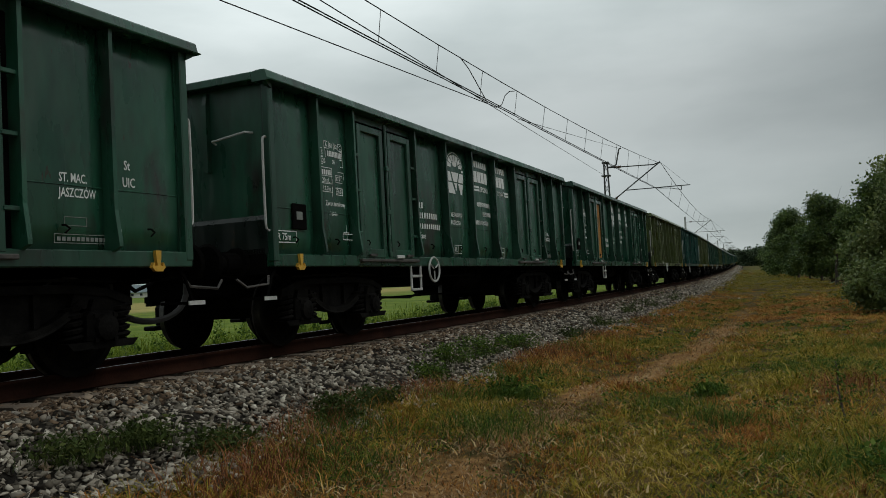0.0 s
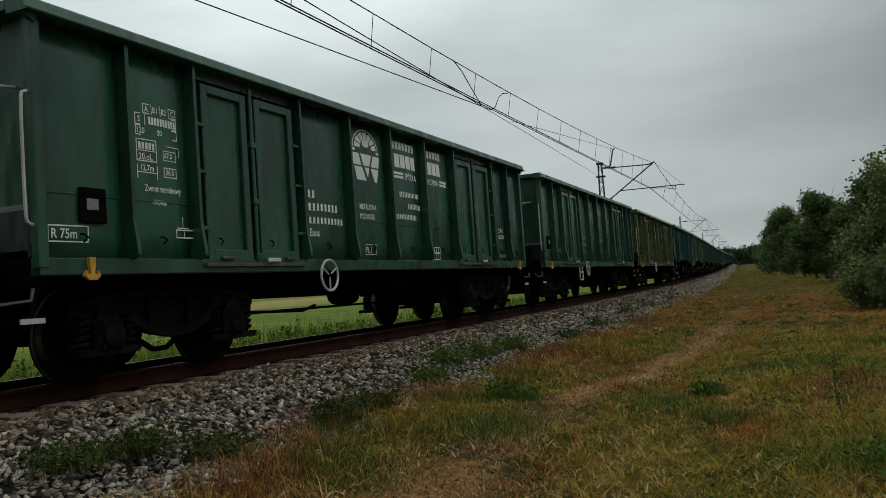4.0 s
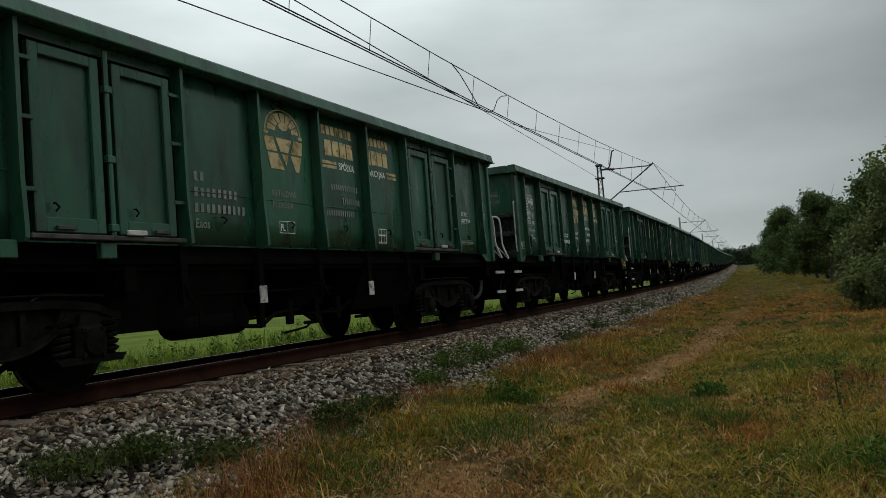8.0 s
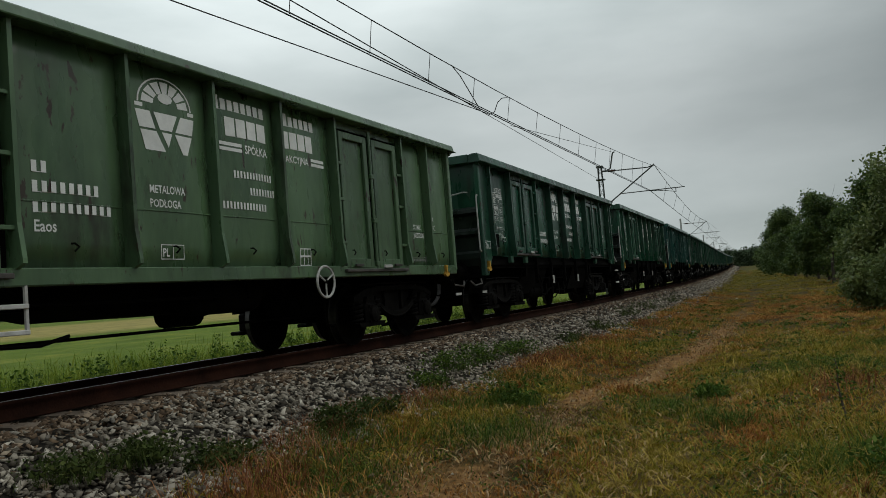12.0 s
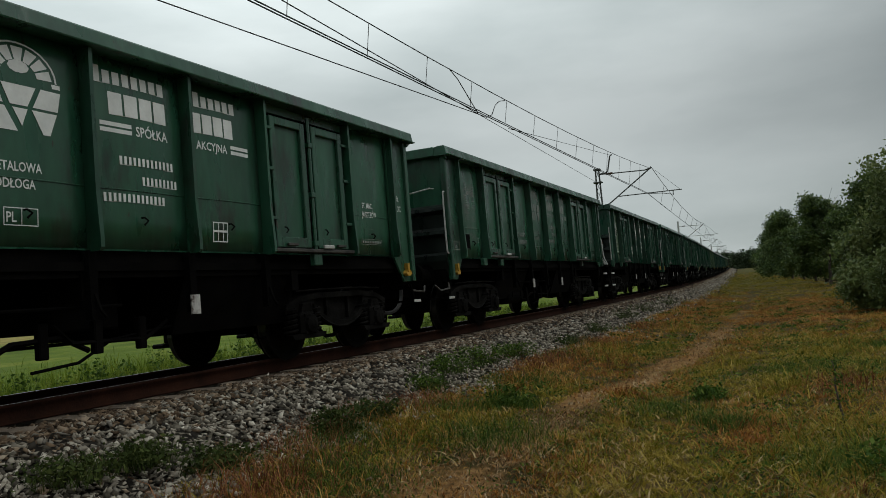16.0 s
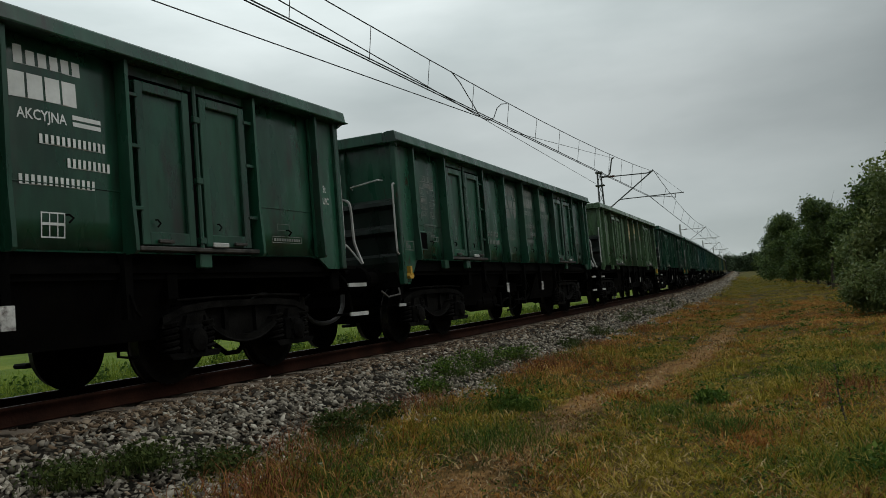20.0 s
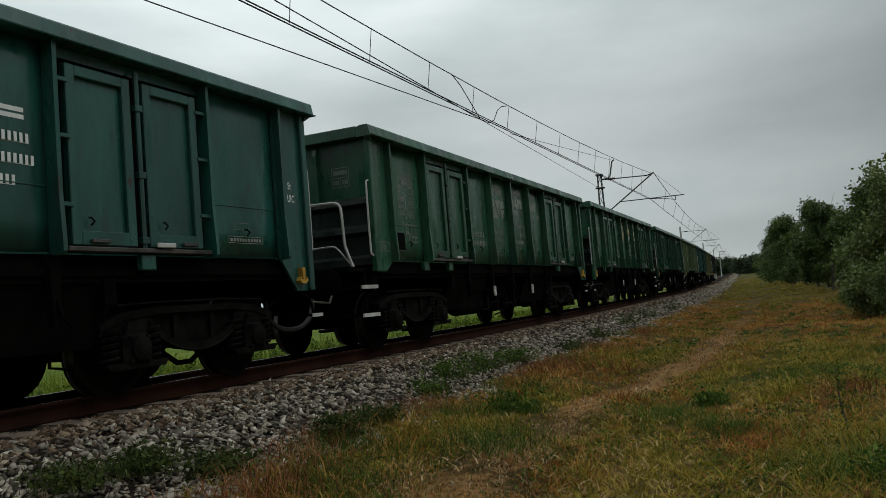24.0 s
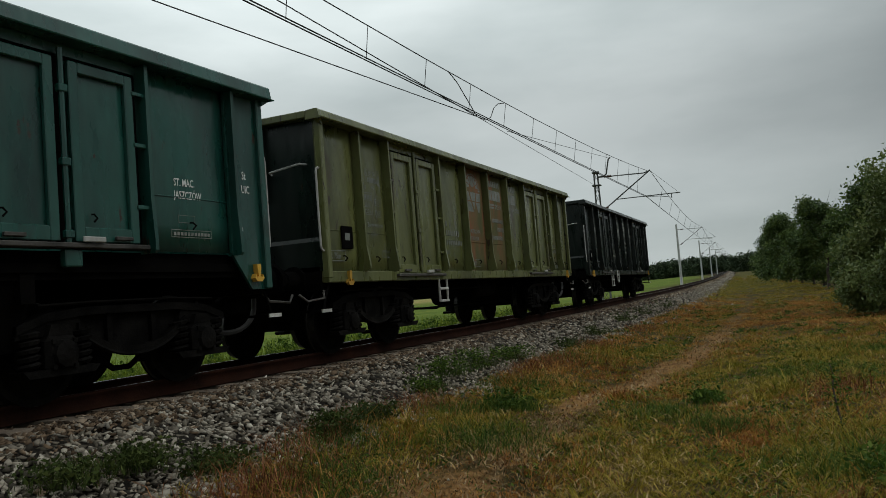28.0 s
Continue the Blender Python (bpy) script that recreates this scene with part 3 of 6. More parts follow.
def emblem_mesh():
    """A half disc of rays over a row of broken blocks, as plain shapes."""
    bm = bmesh.new()
    z0, r0, r1 = 0.62, 0.17, 0.33
    for i in range(7):
        a0, a1 = math.pi * (i + 0.1) / 7, math.pi * (i + 0.9) / 7
        ring = [(r0 * math.cos(a0), r0 * math.sin(a0)), (r1 * math.cos(a0) * 0.97, r1 * math.sin(a0) * 0.97), (r1 * math.cos(a1) * 0.97, r1 * math.sin(a1) * 0.97), (r0 * math.cos(a1), r0 * math.sin(a1))]
        bm.faces.new([bm.verts.new((x, 0, z0 + z)) for x, z in ring])
    prev = None
    for i in range(15):
        a = math.pi * i / 14
        cur = [bm.verts.new((0.35 * math.cos(a), 0, z0 + 0.35 * math.sin(a))), bm.verts.new((0.37 * math.cos(a), 0, z0 + 0.37 * math.sin(a)))]
        if prev:
            bm.faces.new((prev[0], prev[1], cur[1], cur[0]))
        prev = cur
    bm.faces.new([bm.verts.new((0.1 * math.cos(2 * math.pi * i / 10), 0, z0 + 0.1 + 0.07 * math.sin(2 * math.pi * i / 10))) for i in range(10)])
    plates([(-0.4, 0.4, z0 - 0.06, z0 - 0.01)], bm)
    for poly in (((-0.4, 0.52), (-0.22, 0.52), (-0.16, 0.3), (-0.36, 0.3)), ((-0.17, 0.52), (0.15, 0.52), (0.06, 0.3), (-0.1, 0.3)), ((0.2, 0.52), (0.4, 0.52), (0.36, 0.3), (0.11, 0.3)),
                 ((-0.35, 0.27), (-0.15, 0.27), (-0.04, 0.02), (-0.3, 0.02)), ((-0.08, 0.27), (0.06, 0.27), (0.0, 0.08)), ((0.1, 0.27), (0.35, 0.27), (0.27, 0.02), (0.2, 0.02))):
        bm.faces.new([bm.verts.new((x, 0, z)) for x, z in poly])
    bmesh.ops.scale(bm, vec=(1.02, 1, 0.79), verts=bm.verts[:])
    return bm


def facing(x, z, y=-1.373):
    return pose(x, y, z)


def build_wheelset(parent, x):
    ws = part("wheelset", lathe(((-0.95, 0.05), (-0.95, 0.075), (-0.6, 0.085), (0.6, 0.085), (0.95, 0.075), (0.95, 0.05)), "y", 12), M_BOGIE, parent, m=pose(x, 0, 0.46))
    for sgn in (-1, 1):
        prof = [(0.69, 0.1), (0.69, 0.16), (0.715, 0.2), (0.715, 0.36), (0.69, 0.4), (0.685, 0.485), (0.715, 0.488), (0.72, 0.465), (0.82, 0.457), (0.82, 0.4), (0.775, 0.36), (0.775, 0.2), (0.83, 0.15), (0.83, 0.1)]
        bm = lathe([(a * sgn, r) for a, r in prof], "y", 32)
        for f in bm.faces:      # the running tread is worn bright
            if all(math.hypot(v.co.x, v.co.z) > 0.45 and abs(v.co.y) > 0.71 for v in f.verts) and len(f.verts) == 4:
                f.material_index = 1
        part("wheel", bm, M_TREAD, ws).data.materials.append(M_POLISHED)
    return ws


def band(upper, lower, y0, y1, bm):
    """A plate between two lines (x, z) of as many points, y0 to y1 thick."""
    ring = list(upper) + list(lower)[::-1]
    return prism(ring, y0, y1, bm=bm)


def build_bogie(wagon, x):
    # the wide middle block is added so no sky shows through the bogie
    bogie = part("bogie", box(-0.24, 0.24, -1.0, 1.0, 0.5, 0.82, 0.03, box(-1.15, 1.15, -0.62, 0.62, 0.52, 0.86)), M_BOGIE, wagon, "grimy two-axle bogie, deep shade in its black", pose(x, 0, 0))
    sag = [(-0.68 + 1.36 * k / 12, 0.42 + 0.26 * abs(-1 + k / 6) ** 2.2) for k in range(13)]
    for sgn in (-1, 1):
        def span(a, b):
            return min(a * sgn, b * sgn), max(a * sgn, b * sgn)
        # top beam, fish-bellied lower flange, thin web between them, and the ends over the axle boxes
        top = [(-1.3, 0.72), (-1.0, 0.82), (-0.55, 0.86), (0.55, 0.86), (1.0, 0.82), (1.3, 0.72)]
        bm = band(top, [(a, b - 0.075) for a, b in top], *span(0.97, 1.12), bm=bmesh.new())
        band([(a, b + 0.035) for a, b in sag], [(a, b - 0.035) for a, b in sag], *span(0.97, 1.13), bm=bm)
        band([(a, 0.79) for a, b in sag], sag, *span(1.0, 1.03), bm=bm)
        for m in (-1, 1):
            prism([(m * 1.3, 0.6), (m * 1.3, 0.72), (m * 0.66, 0.8), (m * 0.6, 0.64), (m * 0.74, 0.64)][::m], *span(0.99, 1.1), bm=bm)
            prism([(m * 0.31, 0.79), (m * 0.25, 0.79), (m * 0.25, 0.46), (m * 0.31, 0.48)][::m], *span(1.02, 1.08), bm=bm)
        rod([(a, 1.125 * sgn, b - 0.04) for a, b in sag], 0.018, 5, bm)
        rod([(-1.1, 1.13 * sgn, 0.885), (-0.5, 1.14 * sgn, 0.9), (0.5, 1.14 * sgn, 0.9), (1.1, 1.13 * sgn, 0.88)], 0.014, 5, bm)
        if sgn > 0:     # the far side stays one piece
            for ax in (-0.9, 0.9):
                box(ax - 0.17, ax + 0.17, 0.96, 1.2, 0.3, 0.62, 0.045, bm)
                box(ax - 0.39, ax + 0.39, 0.95, 1.18, 0.27, 0.33, 0.02, bm)
            part("side_frame", bm, M_BOGIE, bogie)
            continue
        part("side_frame", bm, M_BOGIE, bogie)
        for ax in (-0.9, 0.9):
            bm = box(ax - 0.17, ax + 0.17, *span(0.96, 1.2), 0.3, 0.62, 0.045)
            prism([(ax - 0.4, 0.335), (ax - 0.34, 0.27), (ax + 0.34, 0.27), (ax + 0.4, 0.335)], *span(0.95, 1.18), bm=bm)
            prism([(ax - 0.13, 0.62), (ax + 0.13, 0.62), (ax + 0.09, 0.72), (ax - 0.09, 0.72)], *span(1.0, 1.16), bm=bm)
            lathe(((1.2 * sgn, 0.02), (1.2 * sgn, 0.13), (1.24 * sgn, 0.12), (1.26 * sgn, 0.05)), "y", 10, bm, (ax, 0, 0.46))
            for u, v in ((-0.11, 0.11), (0.11, 0.11), (-0.11, -0.11), (0.11, -0.11)):
                box(ax + u - 0.02, ax + u + 0.02, *span(1.19, 1.215), 0.46 + v - 0.02, 0.46 + v + 0.02, 0.0, bm)
            part("axle_box", bm, M_BOGIE, bogie)
            for dx in (-0.27, 0.27):
                part("coil_spring", coil(0.085, 0.024, 0.33, 0.66, 5, (ax + dx, 1.07 * sgn)), M_BOGIE, bogie)
        bm = rod([(-0.35, 0.9 * sgn, 0.4), (-0.1, 0.9 * sgn, 0.25), (0.1, 0.9 * sgn, 0.25), (0.35, 0.9 * sgn, 0.4)], 0.03, 6)
        for m in (-1, 1):   # brake blocks on their hangers, between the wheels
            prism([(m * 0.36, 0.62), (m * 0.41, 0.62), (m * 0.4, 0.46), (m * 0.44, 0.28), (m * 0.38, 0.27), (m * 0.33, 0.45)][::m], *span(0.72, 0.82), bm=bm)
            rod([(m * 0.37, 0.85 * sgn, 0.8), (m * 0.36, 0.86 * sgn, 0.45), (m * 0.35, 0.86 * sgn, 0.36)], 0.02, 5, bm)
        part("brake_beam", bm, M_BLACK, bogie)
    for ax in (-0.9, 0.9):
        build_wheelset(bogie, ax)
    return bogie


def build_end(wagon, sgn, low, kind):
    """End wall, posts, ribs, buffers, hook, hose, steps and rails at one end. kind: closed (deep corner plates), open (a brakeman's platform) or deep."""
    def at(m=None):
        m = m or Matrix()
        return m if sgn < 0 else pose(0, 0, 0, 0, 0, 180) @ m
    k = -sgn    # the side that is passed lies at -y * k in the end's own space
    e = -HALF_L + 0.06
    part("end_wall", box(e, e + 0.05, -1.36, 1.36, low, RIM_Z + 0.06), M_PAINT, wagon, m=at())
    for y in (-0.48, 0.48):
        part("end_post", prism([(e - 0.08, 2.2), (e - 0.08, RIM_Z - 0.15), (e - 0.05, RIM_Z - 0.004), (e, RIM_Z - 0.004), (e, 2.2)], y - 0.03, y + 0.03), M_PAINT, wagon, m=at())
    ribs = [(e, 2.32), (e - 0.13, 2.26), (e - 0.14, 2.2), (e - 0.03, 2.14), (e - 0.03, 1.9), (e - 0.13, 1.84), (e - 0.14, 1.78), (e - 0.03, 1.72), (e - 0.03, 1.45), (e - 0.11, 1.4), (e - 0.11, 1.3), (e, low + 0.02)]
    # lower ends near-black: grime, and the shade between wagons put into the colour
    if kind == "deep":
        part("lower_end_panel", prism([(e, 1.62), (e - 0.06, 1.56), (e - 0.06, low + 0.1), (e, low + 0.02)], -1.345, 1.345), PAINTS["black_green"][0], wagon, "lower end panel, grime and shade painted near-black", at())
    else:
        part("lower_end_panel", prism(ribs, -1.345, 1.345), PAINTS["black_green"][0], wagon, "lower end panel with two ribs, grime and shade painted near-black", at())
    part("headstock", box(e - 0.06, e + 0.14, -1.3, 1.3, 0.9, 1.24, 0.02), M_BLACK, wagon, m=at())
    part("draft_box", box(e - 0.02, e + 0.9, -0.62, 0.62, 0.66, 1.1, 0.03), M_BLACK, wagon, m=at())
    for y in (-0.875, 0.875):
        b = part("buffer", lathe(((0.0, 0.19), (0.05, 0.19), (0.06, 0.13), (0.3, 0.125), (0.31, 0.1), (0.5, 0.1)), "x", 14), M_BLACK, wagon, m=at(pose(e - 0.06, y, 1.06, 0, 0, 180)))
        part("buffer_head", lathe(((0.5, 0.06), (0.5, 0.2), (0.53, 0.23), (0.56, 0.2), (0.575, 0.04)), "x", 18), M_BLACK, b)
    part("draw_hook", prism([(e - 0.06, 0.98), (e - 0.3, 1.0), (e - 0.38, 1.06), (e - 0.36, 1.13), (e - 0.31, 1.08), (e - 0.26, 1.06), (e - 0.06, 1.1)], -0.035, 0.035), M_BLACK, wagon, m=at())
    if sgn < 0:
        part("screw_coupling", rod([(e - 0.3, 0.06, 1.06), (e - 0.5, 0.06, 0.88), (e - 0.75, 0.06, 0.8), (e - 1.0, 0.06, 0.95), (e - 1.15, 0.06, 1.06)], 0.025, 6), M_BLACK, wagon)
        part("brake_hose", rod([(e - 1.3 - 0.55 * math.cos(math.pi * q / 14), -0.7, 0.86 - 0.4 * math.sin(math.pi * q / 14) ** 0.7) for q in range(15)], 0.034, 6), M_RUBBER, wagon)
    # upright grab rail by the corner that is passed
    yc = -1.37 * k
    part("grab_rail", rod(eased([(e, yc, 2.52), (e - 0.12, yc, 2.54), (e - 0.14, yc, 2.46), (e - 0.14, yc, 1.5), (e - 0.12, yc, 1.43), (e, yc, 1.42)], 1), 0.015), M_WHITE, wagon, "white steel grab rail", at())
    if kind != "open" and sgn < 0:
        part("grab_rail", rod([(e, -0.58, 2.54), (e - 0.09, -0.6, 2.56), (e - 0.1, -1.1, 2.62), (e, -1.14, 2.62)], 0.014), M_WHITE, wagon, "white steel grab rail")
    if kind == "open":
        part("platform", box(e - 0.6, e, -1.25, 1.25, 1.2, 1.25), M_BLACK, wagon, m=at())
        xx, leg = e - 0.56, 1.18 if sgn < 0 else 1.27
        bm = rod(eased([(xx, -0.45 * k, 2.2), (xx, -(leg - 0.16) * k, 2.2), (xx, -(leg - 0.06) * k, 2.18), (xx, -(leg - 0.01) * k, 2.1), (xx, -leg * k, 1.62), (xx, -(leg + 0.02) * k, 1.52), (xx, -(leg + 0.12) * k, 1.26)]), 0.021)
        part("platform_rail", bm, M_WHITE, wagon, "bowed white handrail", at())
        part("platform_strut", rod(eased([(xx, -0.4 * k, 1.56), (xx, -(leg - 0.2) * k, 1.58), (xx, -(leg - 0.12) * k, 1.55), (xx, -(leg + 0.1) * k, 1.27)]), 0.013), M_WHITE, wagon, "white steel strut", at())
        part("platform_stay", rod([(e - 0.1, -1.2 * k, 1.22), (e - 0.25, -1.3 * k, 0.98), (e - 0.3, -1.32 * k, 0.55)], 0.02, 5), M_BLACK, wagon, m=at())
        for z in (0.98, 0.58):
            y0, y1 = sorted((-1.4 * k, -1.08 * k))
            st = part("platform_step", box(e - 0.56, e - 0.1, y0, y1, z - 0.03, z, 0.0), M_BLACK, wagon, m=at())
            y0, y1 = sorted((-1.425 * k, -1.4 * k))
            part("step_edge", box(e - 0.565, e - 0.095, y0, y1, z - 0.04, z + 0.012), M_WHITE, st, "white-painted edge")
        if sgn < 0:
            part("end_table", plates(outline_box(0, 0.3, 0, 0.3, 0.008) + [(0.0, 0.3, 0.14, 0.148), (0.15, 0.158, 0.008, 0.14)] + word_bars(0.03, 0.19, 7, 0.07, 0.035) + word_bars(0.03, 0.04, 3, 0.07, 0.035) + word_bars(0.18, 0.04, 3, 0.07, 0.035)), M_MARK_DULL, wagon, "worn white table on the end wall", pose(e - 0.004, -0.72, 2.5, 0, 0, -90))
        return
    y0, y1 = sorted((-1.38 * k, -1.0 * k))
    st = part("step", box(e - 0.24, e - 0.02, y0, y1, 0.62, 0.65), M_BLACK, wagon, m=at())
    y0, y1 = sorted((-1.395 * k, -1.38 * k))
    part("step_edge", box(e - 0.245, e - 0.015, y0, y1, 0.612, 0.656), M_WHITE, st, "white-painted edge")
    part("step_hanger", rod([(e + 0.1, -1.32 * k, 1.0), (e - 0.02, -1.34 * k, 0.9), (e - 0.12, -1.34 * k, 0.66), (e - 0.2, -1.34 * k, 0.64)], 0.018, 5), M_BLACK, wagon, m=at())
    part("shunter_handle", rod([(e - 0.04, -1.3 * k, 0.9), (e - 0.1, -1.34 * k, 0.8), (e - 0.5, -1.34 * k, 0.77), (e - 0.62, -1.3 * k, 0.86)], 0.016, 5), M_STEEL, wagon, m=at())


def bulge(u, v):
    """How far a sheet stands out between its posts: u along, v up, both 0 to 1."""
    return 0.045 * (max(0.0, math.sin(math.pi * min(max(u, 0), 1))) ** 0.6) * (max(0.0, math.sin(math.pi * min(max(v, 0), 1))) ** 0.5)


def bulged_sheet(x0, x1, z0, z1, n=7):
    """A side sheet pressed outward by its loads."""
    bm = bmesh.new()
    front = [[bm.verts.new((x0 + (x1 - x0) * i / n, -1.325 - bulge(i / n, j / n), z0 + (z1 - z0) * j / n)) for i in range(n + 1)] for j in range(n + 1)]
    back = [[bm.verts.new((v.co.x, v.co.y + 0.012, v.co.z)) for v in row] for row in front]
    for j in range(n):
        for i in range(n):
            bm.faces.new((front[j][i], front[j][i + 1], front[j + 1][i + 1], front[j + 1][i])).smooth = True
            bm.faces.new((back[j][i], back[j + 1][i], back[j + 1][i + 1], back[j][i + 1]))
    for i in range(n):
        bm.faces.new((front[0][i], back[0][i], back[0][i + 1], front[0][i + 1]))
        bm.faces.new((front[n][i], front[n][i + 1], back[n][i + 1], back[n][i]))
        bm.faces.new((front[i][0], front[i + 1][0], back[i + 1][0], back[i][0]))
        bm.faces.new((front[i][n], back[i][n], back[i + 1][n], front[i + 1][n]))
    # a weld bead across the sheet
    v = 0.3
    rows = [[bm.verts.new((x0 + (x1 - x0) * i / n, -1.325 - bulge(i / n, v) - out, z0 + (z1 - z0) * v + dz)) for i in range(n + 1)] for out, dz in ((0.0, -0.008), (0.009, -0.004), (0.009, 0.004), (0.0, 0.008))]
    for a, b in zip(rows, rows[1:]):
        for i in range(n):
            bm.faces.new((a[i], a[i + 1], b[i + 1], b[i]))
    return bm


def build_side(wagon, turn, posts, low, deep, ends):
    """One long side: sheets, posts, two double doors, sill gear and lettering. turn: 0 or 180 degrees about the wagon's middle."""
    T = pose(0, 0, 0, 0, 0, turn)
    X = [-HALF_L + v for v in posts]
    if turn:    # the side that is never passed
        bm = box(-HALF_L, HALF_L, -1.385, -1.35, low, RIM_Z - 0.004)
        for x in X[1:-1]:
            box(x - 0.045, x + 0.045, -1.45, -1.385, low - 0.1, RIM_Z - 0.004, bm=bm)
        for i, j in ((2, 3), (7, 8)):
            box(X[i] + 0.06, X[j] - 0.06, -1.42, -1.385, low + 0.06, RIM_Z - 0.1, 0.01, bm)
        part("top_rim", box(-HALF_L - 0.11, HALF_L + 0.11, -1.5, -1.34, RIM_Z, TOP_Z - (0.04 if deep else 0), 0.01), M_PAINT, wagon, m=T)
        for sg in (-1, 1):
            box(sg * (HALF_L - 0.04) - 0.05, sg * (HALF_L - 0.04) + 0.05, -1.43, -1.33, 0.95, RIM_Z, 0.012, bm)
        part("far_side", bm, M_PAINT, wagon, m=T)
        return
    doors = ((2, 3), (7, 8))
    post_mesh = None
    for i, x in enumerate(X):
        if i in (0, len(X) - 1):
            continue
        if post_mesh is None:
            pz = low - 0.03 if not deep else low + 0.02
            if deep:    # a post that flares out at its foot
                out = [(-1.3, RIM_Z - 0.004), (-HALF_W - 0.015, RIM_Z - 0.004), (-HALF_W - 0.02, low + 0.45), (-HALF_W - 0.065, low + 0.16), (-HALF_W - 0.065, pz + 0.1), (-1.3, pz)]
            else:
                out = [(-1.3, RIM_Z - 0.004), (-HALF_W - 0.02, RIM_Z - 0.004), (-HALF_W - 0.02, low + 0.5), (-HALF_W - 0.045, low + 0.1), (-HALF_W - 0.045, pz + 0.03), (-HALF_W - 0.02, pz), (-1.3, pz)]
            post_mesh = part("side_post", prism(out, -0.022, 0.022, "yz"), M_PAINT, wagon, m=T @ pose(x, 0, 0))
        else:
            again(post_mesh, T @ pose(x, 0, 0))
    for i in range(len(X) - 1):
        x0, x1 = X[i], X[i + 1]
        if (i, i + 1) in doors:
            mid = (x0 + x1) / 2
            part("door_header", box(x0 + 0.035, x1 - 0.035, -1.36, -1.33, RIM_Z - 0.1, RIM_Z - 0.004), M_PAINT, wagon, m=T)
            part("door_threshold", box(x0 + 0.06, x1 - 0.06, -1.47, -1.34, low + 0.0, low + 0.045, 0.008), M_STEEL, wagon, "scraped bare-steel threshold", T)
            for k, (d0, d1) in enumerate(((x0 + 0.14, mid - 0.08), (mid + 0.08, x1 - 0.14))):
                zb, zt = low + 0.06, RIM_Z - 0.15
                door = part("door_leaf", box(d0, d1, -1.375, -1.345, zb, zt), M_PAINT, wagon, m=T)
                bm = bmesh.new()
                f = 0.1
                for bx in ((d0, d0 + f, zb, zt), (d1 - f, d1, zb, zt), (d0 + f, d1 - f, zb, zb + f + 0.03), (d0 + f, d1 - f, zt - f, zt)):
                    box(bx[0], bx[1], -1.425, -1.375, bx[2], bx[3], 0.008, bm)
                for hz in (zb + 0.35, zb + 0.95, zb + 1.45):
                    hx = d0 if k == 0 else d1
                    box(hx - (0.13 if k == 0 else 0.02), hx + (0.02 if k == 0 else 0.13), -1.44, -1.4, hz - 0.02, hz + 0.02, 0.006, bm)
                part("door_frame", bm, M_PAINT, door)
                part("door_ring", rod([(d0 + 0.2, -1.4, zb + 0.25), (d0 + 0.2, -1.425, zb + 0.25), (d0 + 0.235, -1.428, zb + 0.215), (d0 + 0.2, -1.425, zb + 0.18)], 0.011, 4), M_BLACK, door)
                lx = d1 - 0.32 if k else d0 + 0.18
                part("latch", box(lx, lx + 0.2, -1.465, -1.43, zb + 0.02, zb + 0.055, 0.006), M_STEEL, door, "worn steel latch")
            bm = rod([(mid, -1.42, low + 0.02), (mid, -1.42, RIM_Z - 0.06)], 0.026, 7)
            for hz in (low + 0.12, low + 0.75, low + 1.4):
                box(mid - 0.045, mid + 0.045, -1.455, -1.39, hz - 0.035, hz + 0.035, 0.008, bm)
            # an added black sheet gives the gaps round the leaves their shade
            part("door_backing", box(x0 + 0.03, x1 - 0.03, -1.335, -1.3, low, RIM_Z - 0.05), M_BLACK, wagon, "black sheet standing in for shade in the door gaps", T)
            part("lock_bar", bm, M_PAINT, wagon, m=T)
            part("latch_lever", box(mid + 0.1, mid + 0.34, -1.5, -1.47, low + 0.05, low + 0.1, 0.008), M_WHITE, wagon, "white-tipped latch lever", T)
        elif i in (0, len(X) - 2) and not deep:
            # end sheet that runs down to the headstock
            xa, xb = (x0, x1) if i == 0 else (x1, x0)
            sg = 1 if xb > xa else -1
            foot, toe_x = (0.95, 0.3) if ends[0 if i == 0 else 1] == "closed" else (low - 0.17, 0.36)
            part("corner_plate", prism([(xa, foot), (xa + sg * toe_x, foot), (xb + sg * 0.04, low), (xb + sg * 0.04, RIM_Z - 0.004), (xa, RIM_Z - 0.004)], -1.375, -1.34), M_PAINT, wagon, m=T)
        else:
            bm = bulged_sheet(x0 + 0.002, x1 - 0.002, low, RIM_Z + 0.06)
            part("side_sheet", bm, M_PAINT, wagon, m=T)
            part("lashing_ring", rod([((x0 + x1) / 2 - 0.05, -1.385, low + 0.3), ((x0 + x1) / 2 - 0.05, -1.42, low + 0.3), ((x0 + x1) / 2 - 0.01, -1.43, low + 0.27), ((x0 + x1) / 2 - 0.05, -1.42, low + 0.23)], 0.012, 4), M_BLACK, wagon, m=T)
    part("top_rim", prism([(-1.545, RIM_Z), (-1.55, RIM_Z + 0.012), (-1.51, RIM_Z + 0.026), (-1.485, TOP_Z - 0.015), (-1.475, TOP_Z), (-1.36, TOP_Z), (-1.28, TOP_Z - 0.02), (-1.28, RIM_Z)] if not deep else [(-1.535, RIM_Z), (-1.54, RIM_Z + 0.012), (-1.5, RIM_Z + 0.026), (-1.475, TOP_Z - 0.055), (-1.465, TOP_Z - 0.04), (-1.36, TOP_Z - 0.04), (-1.28, TOP_Z - 0.05), (-1.28, RIM_Z)], -HALF_L - 0.11, HALF_L + 0.11, "yz"), M_PAINT, wagon, m=T)
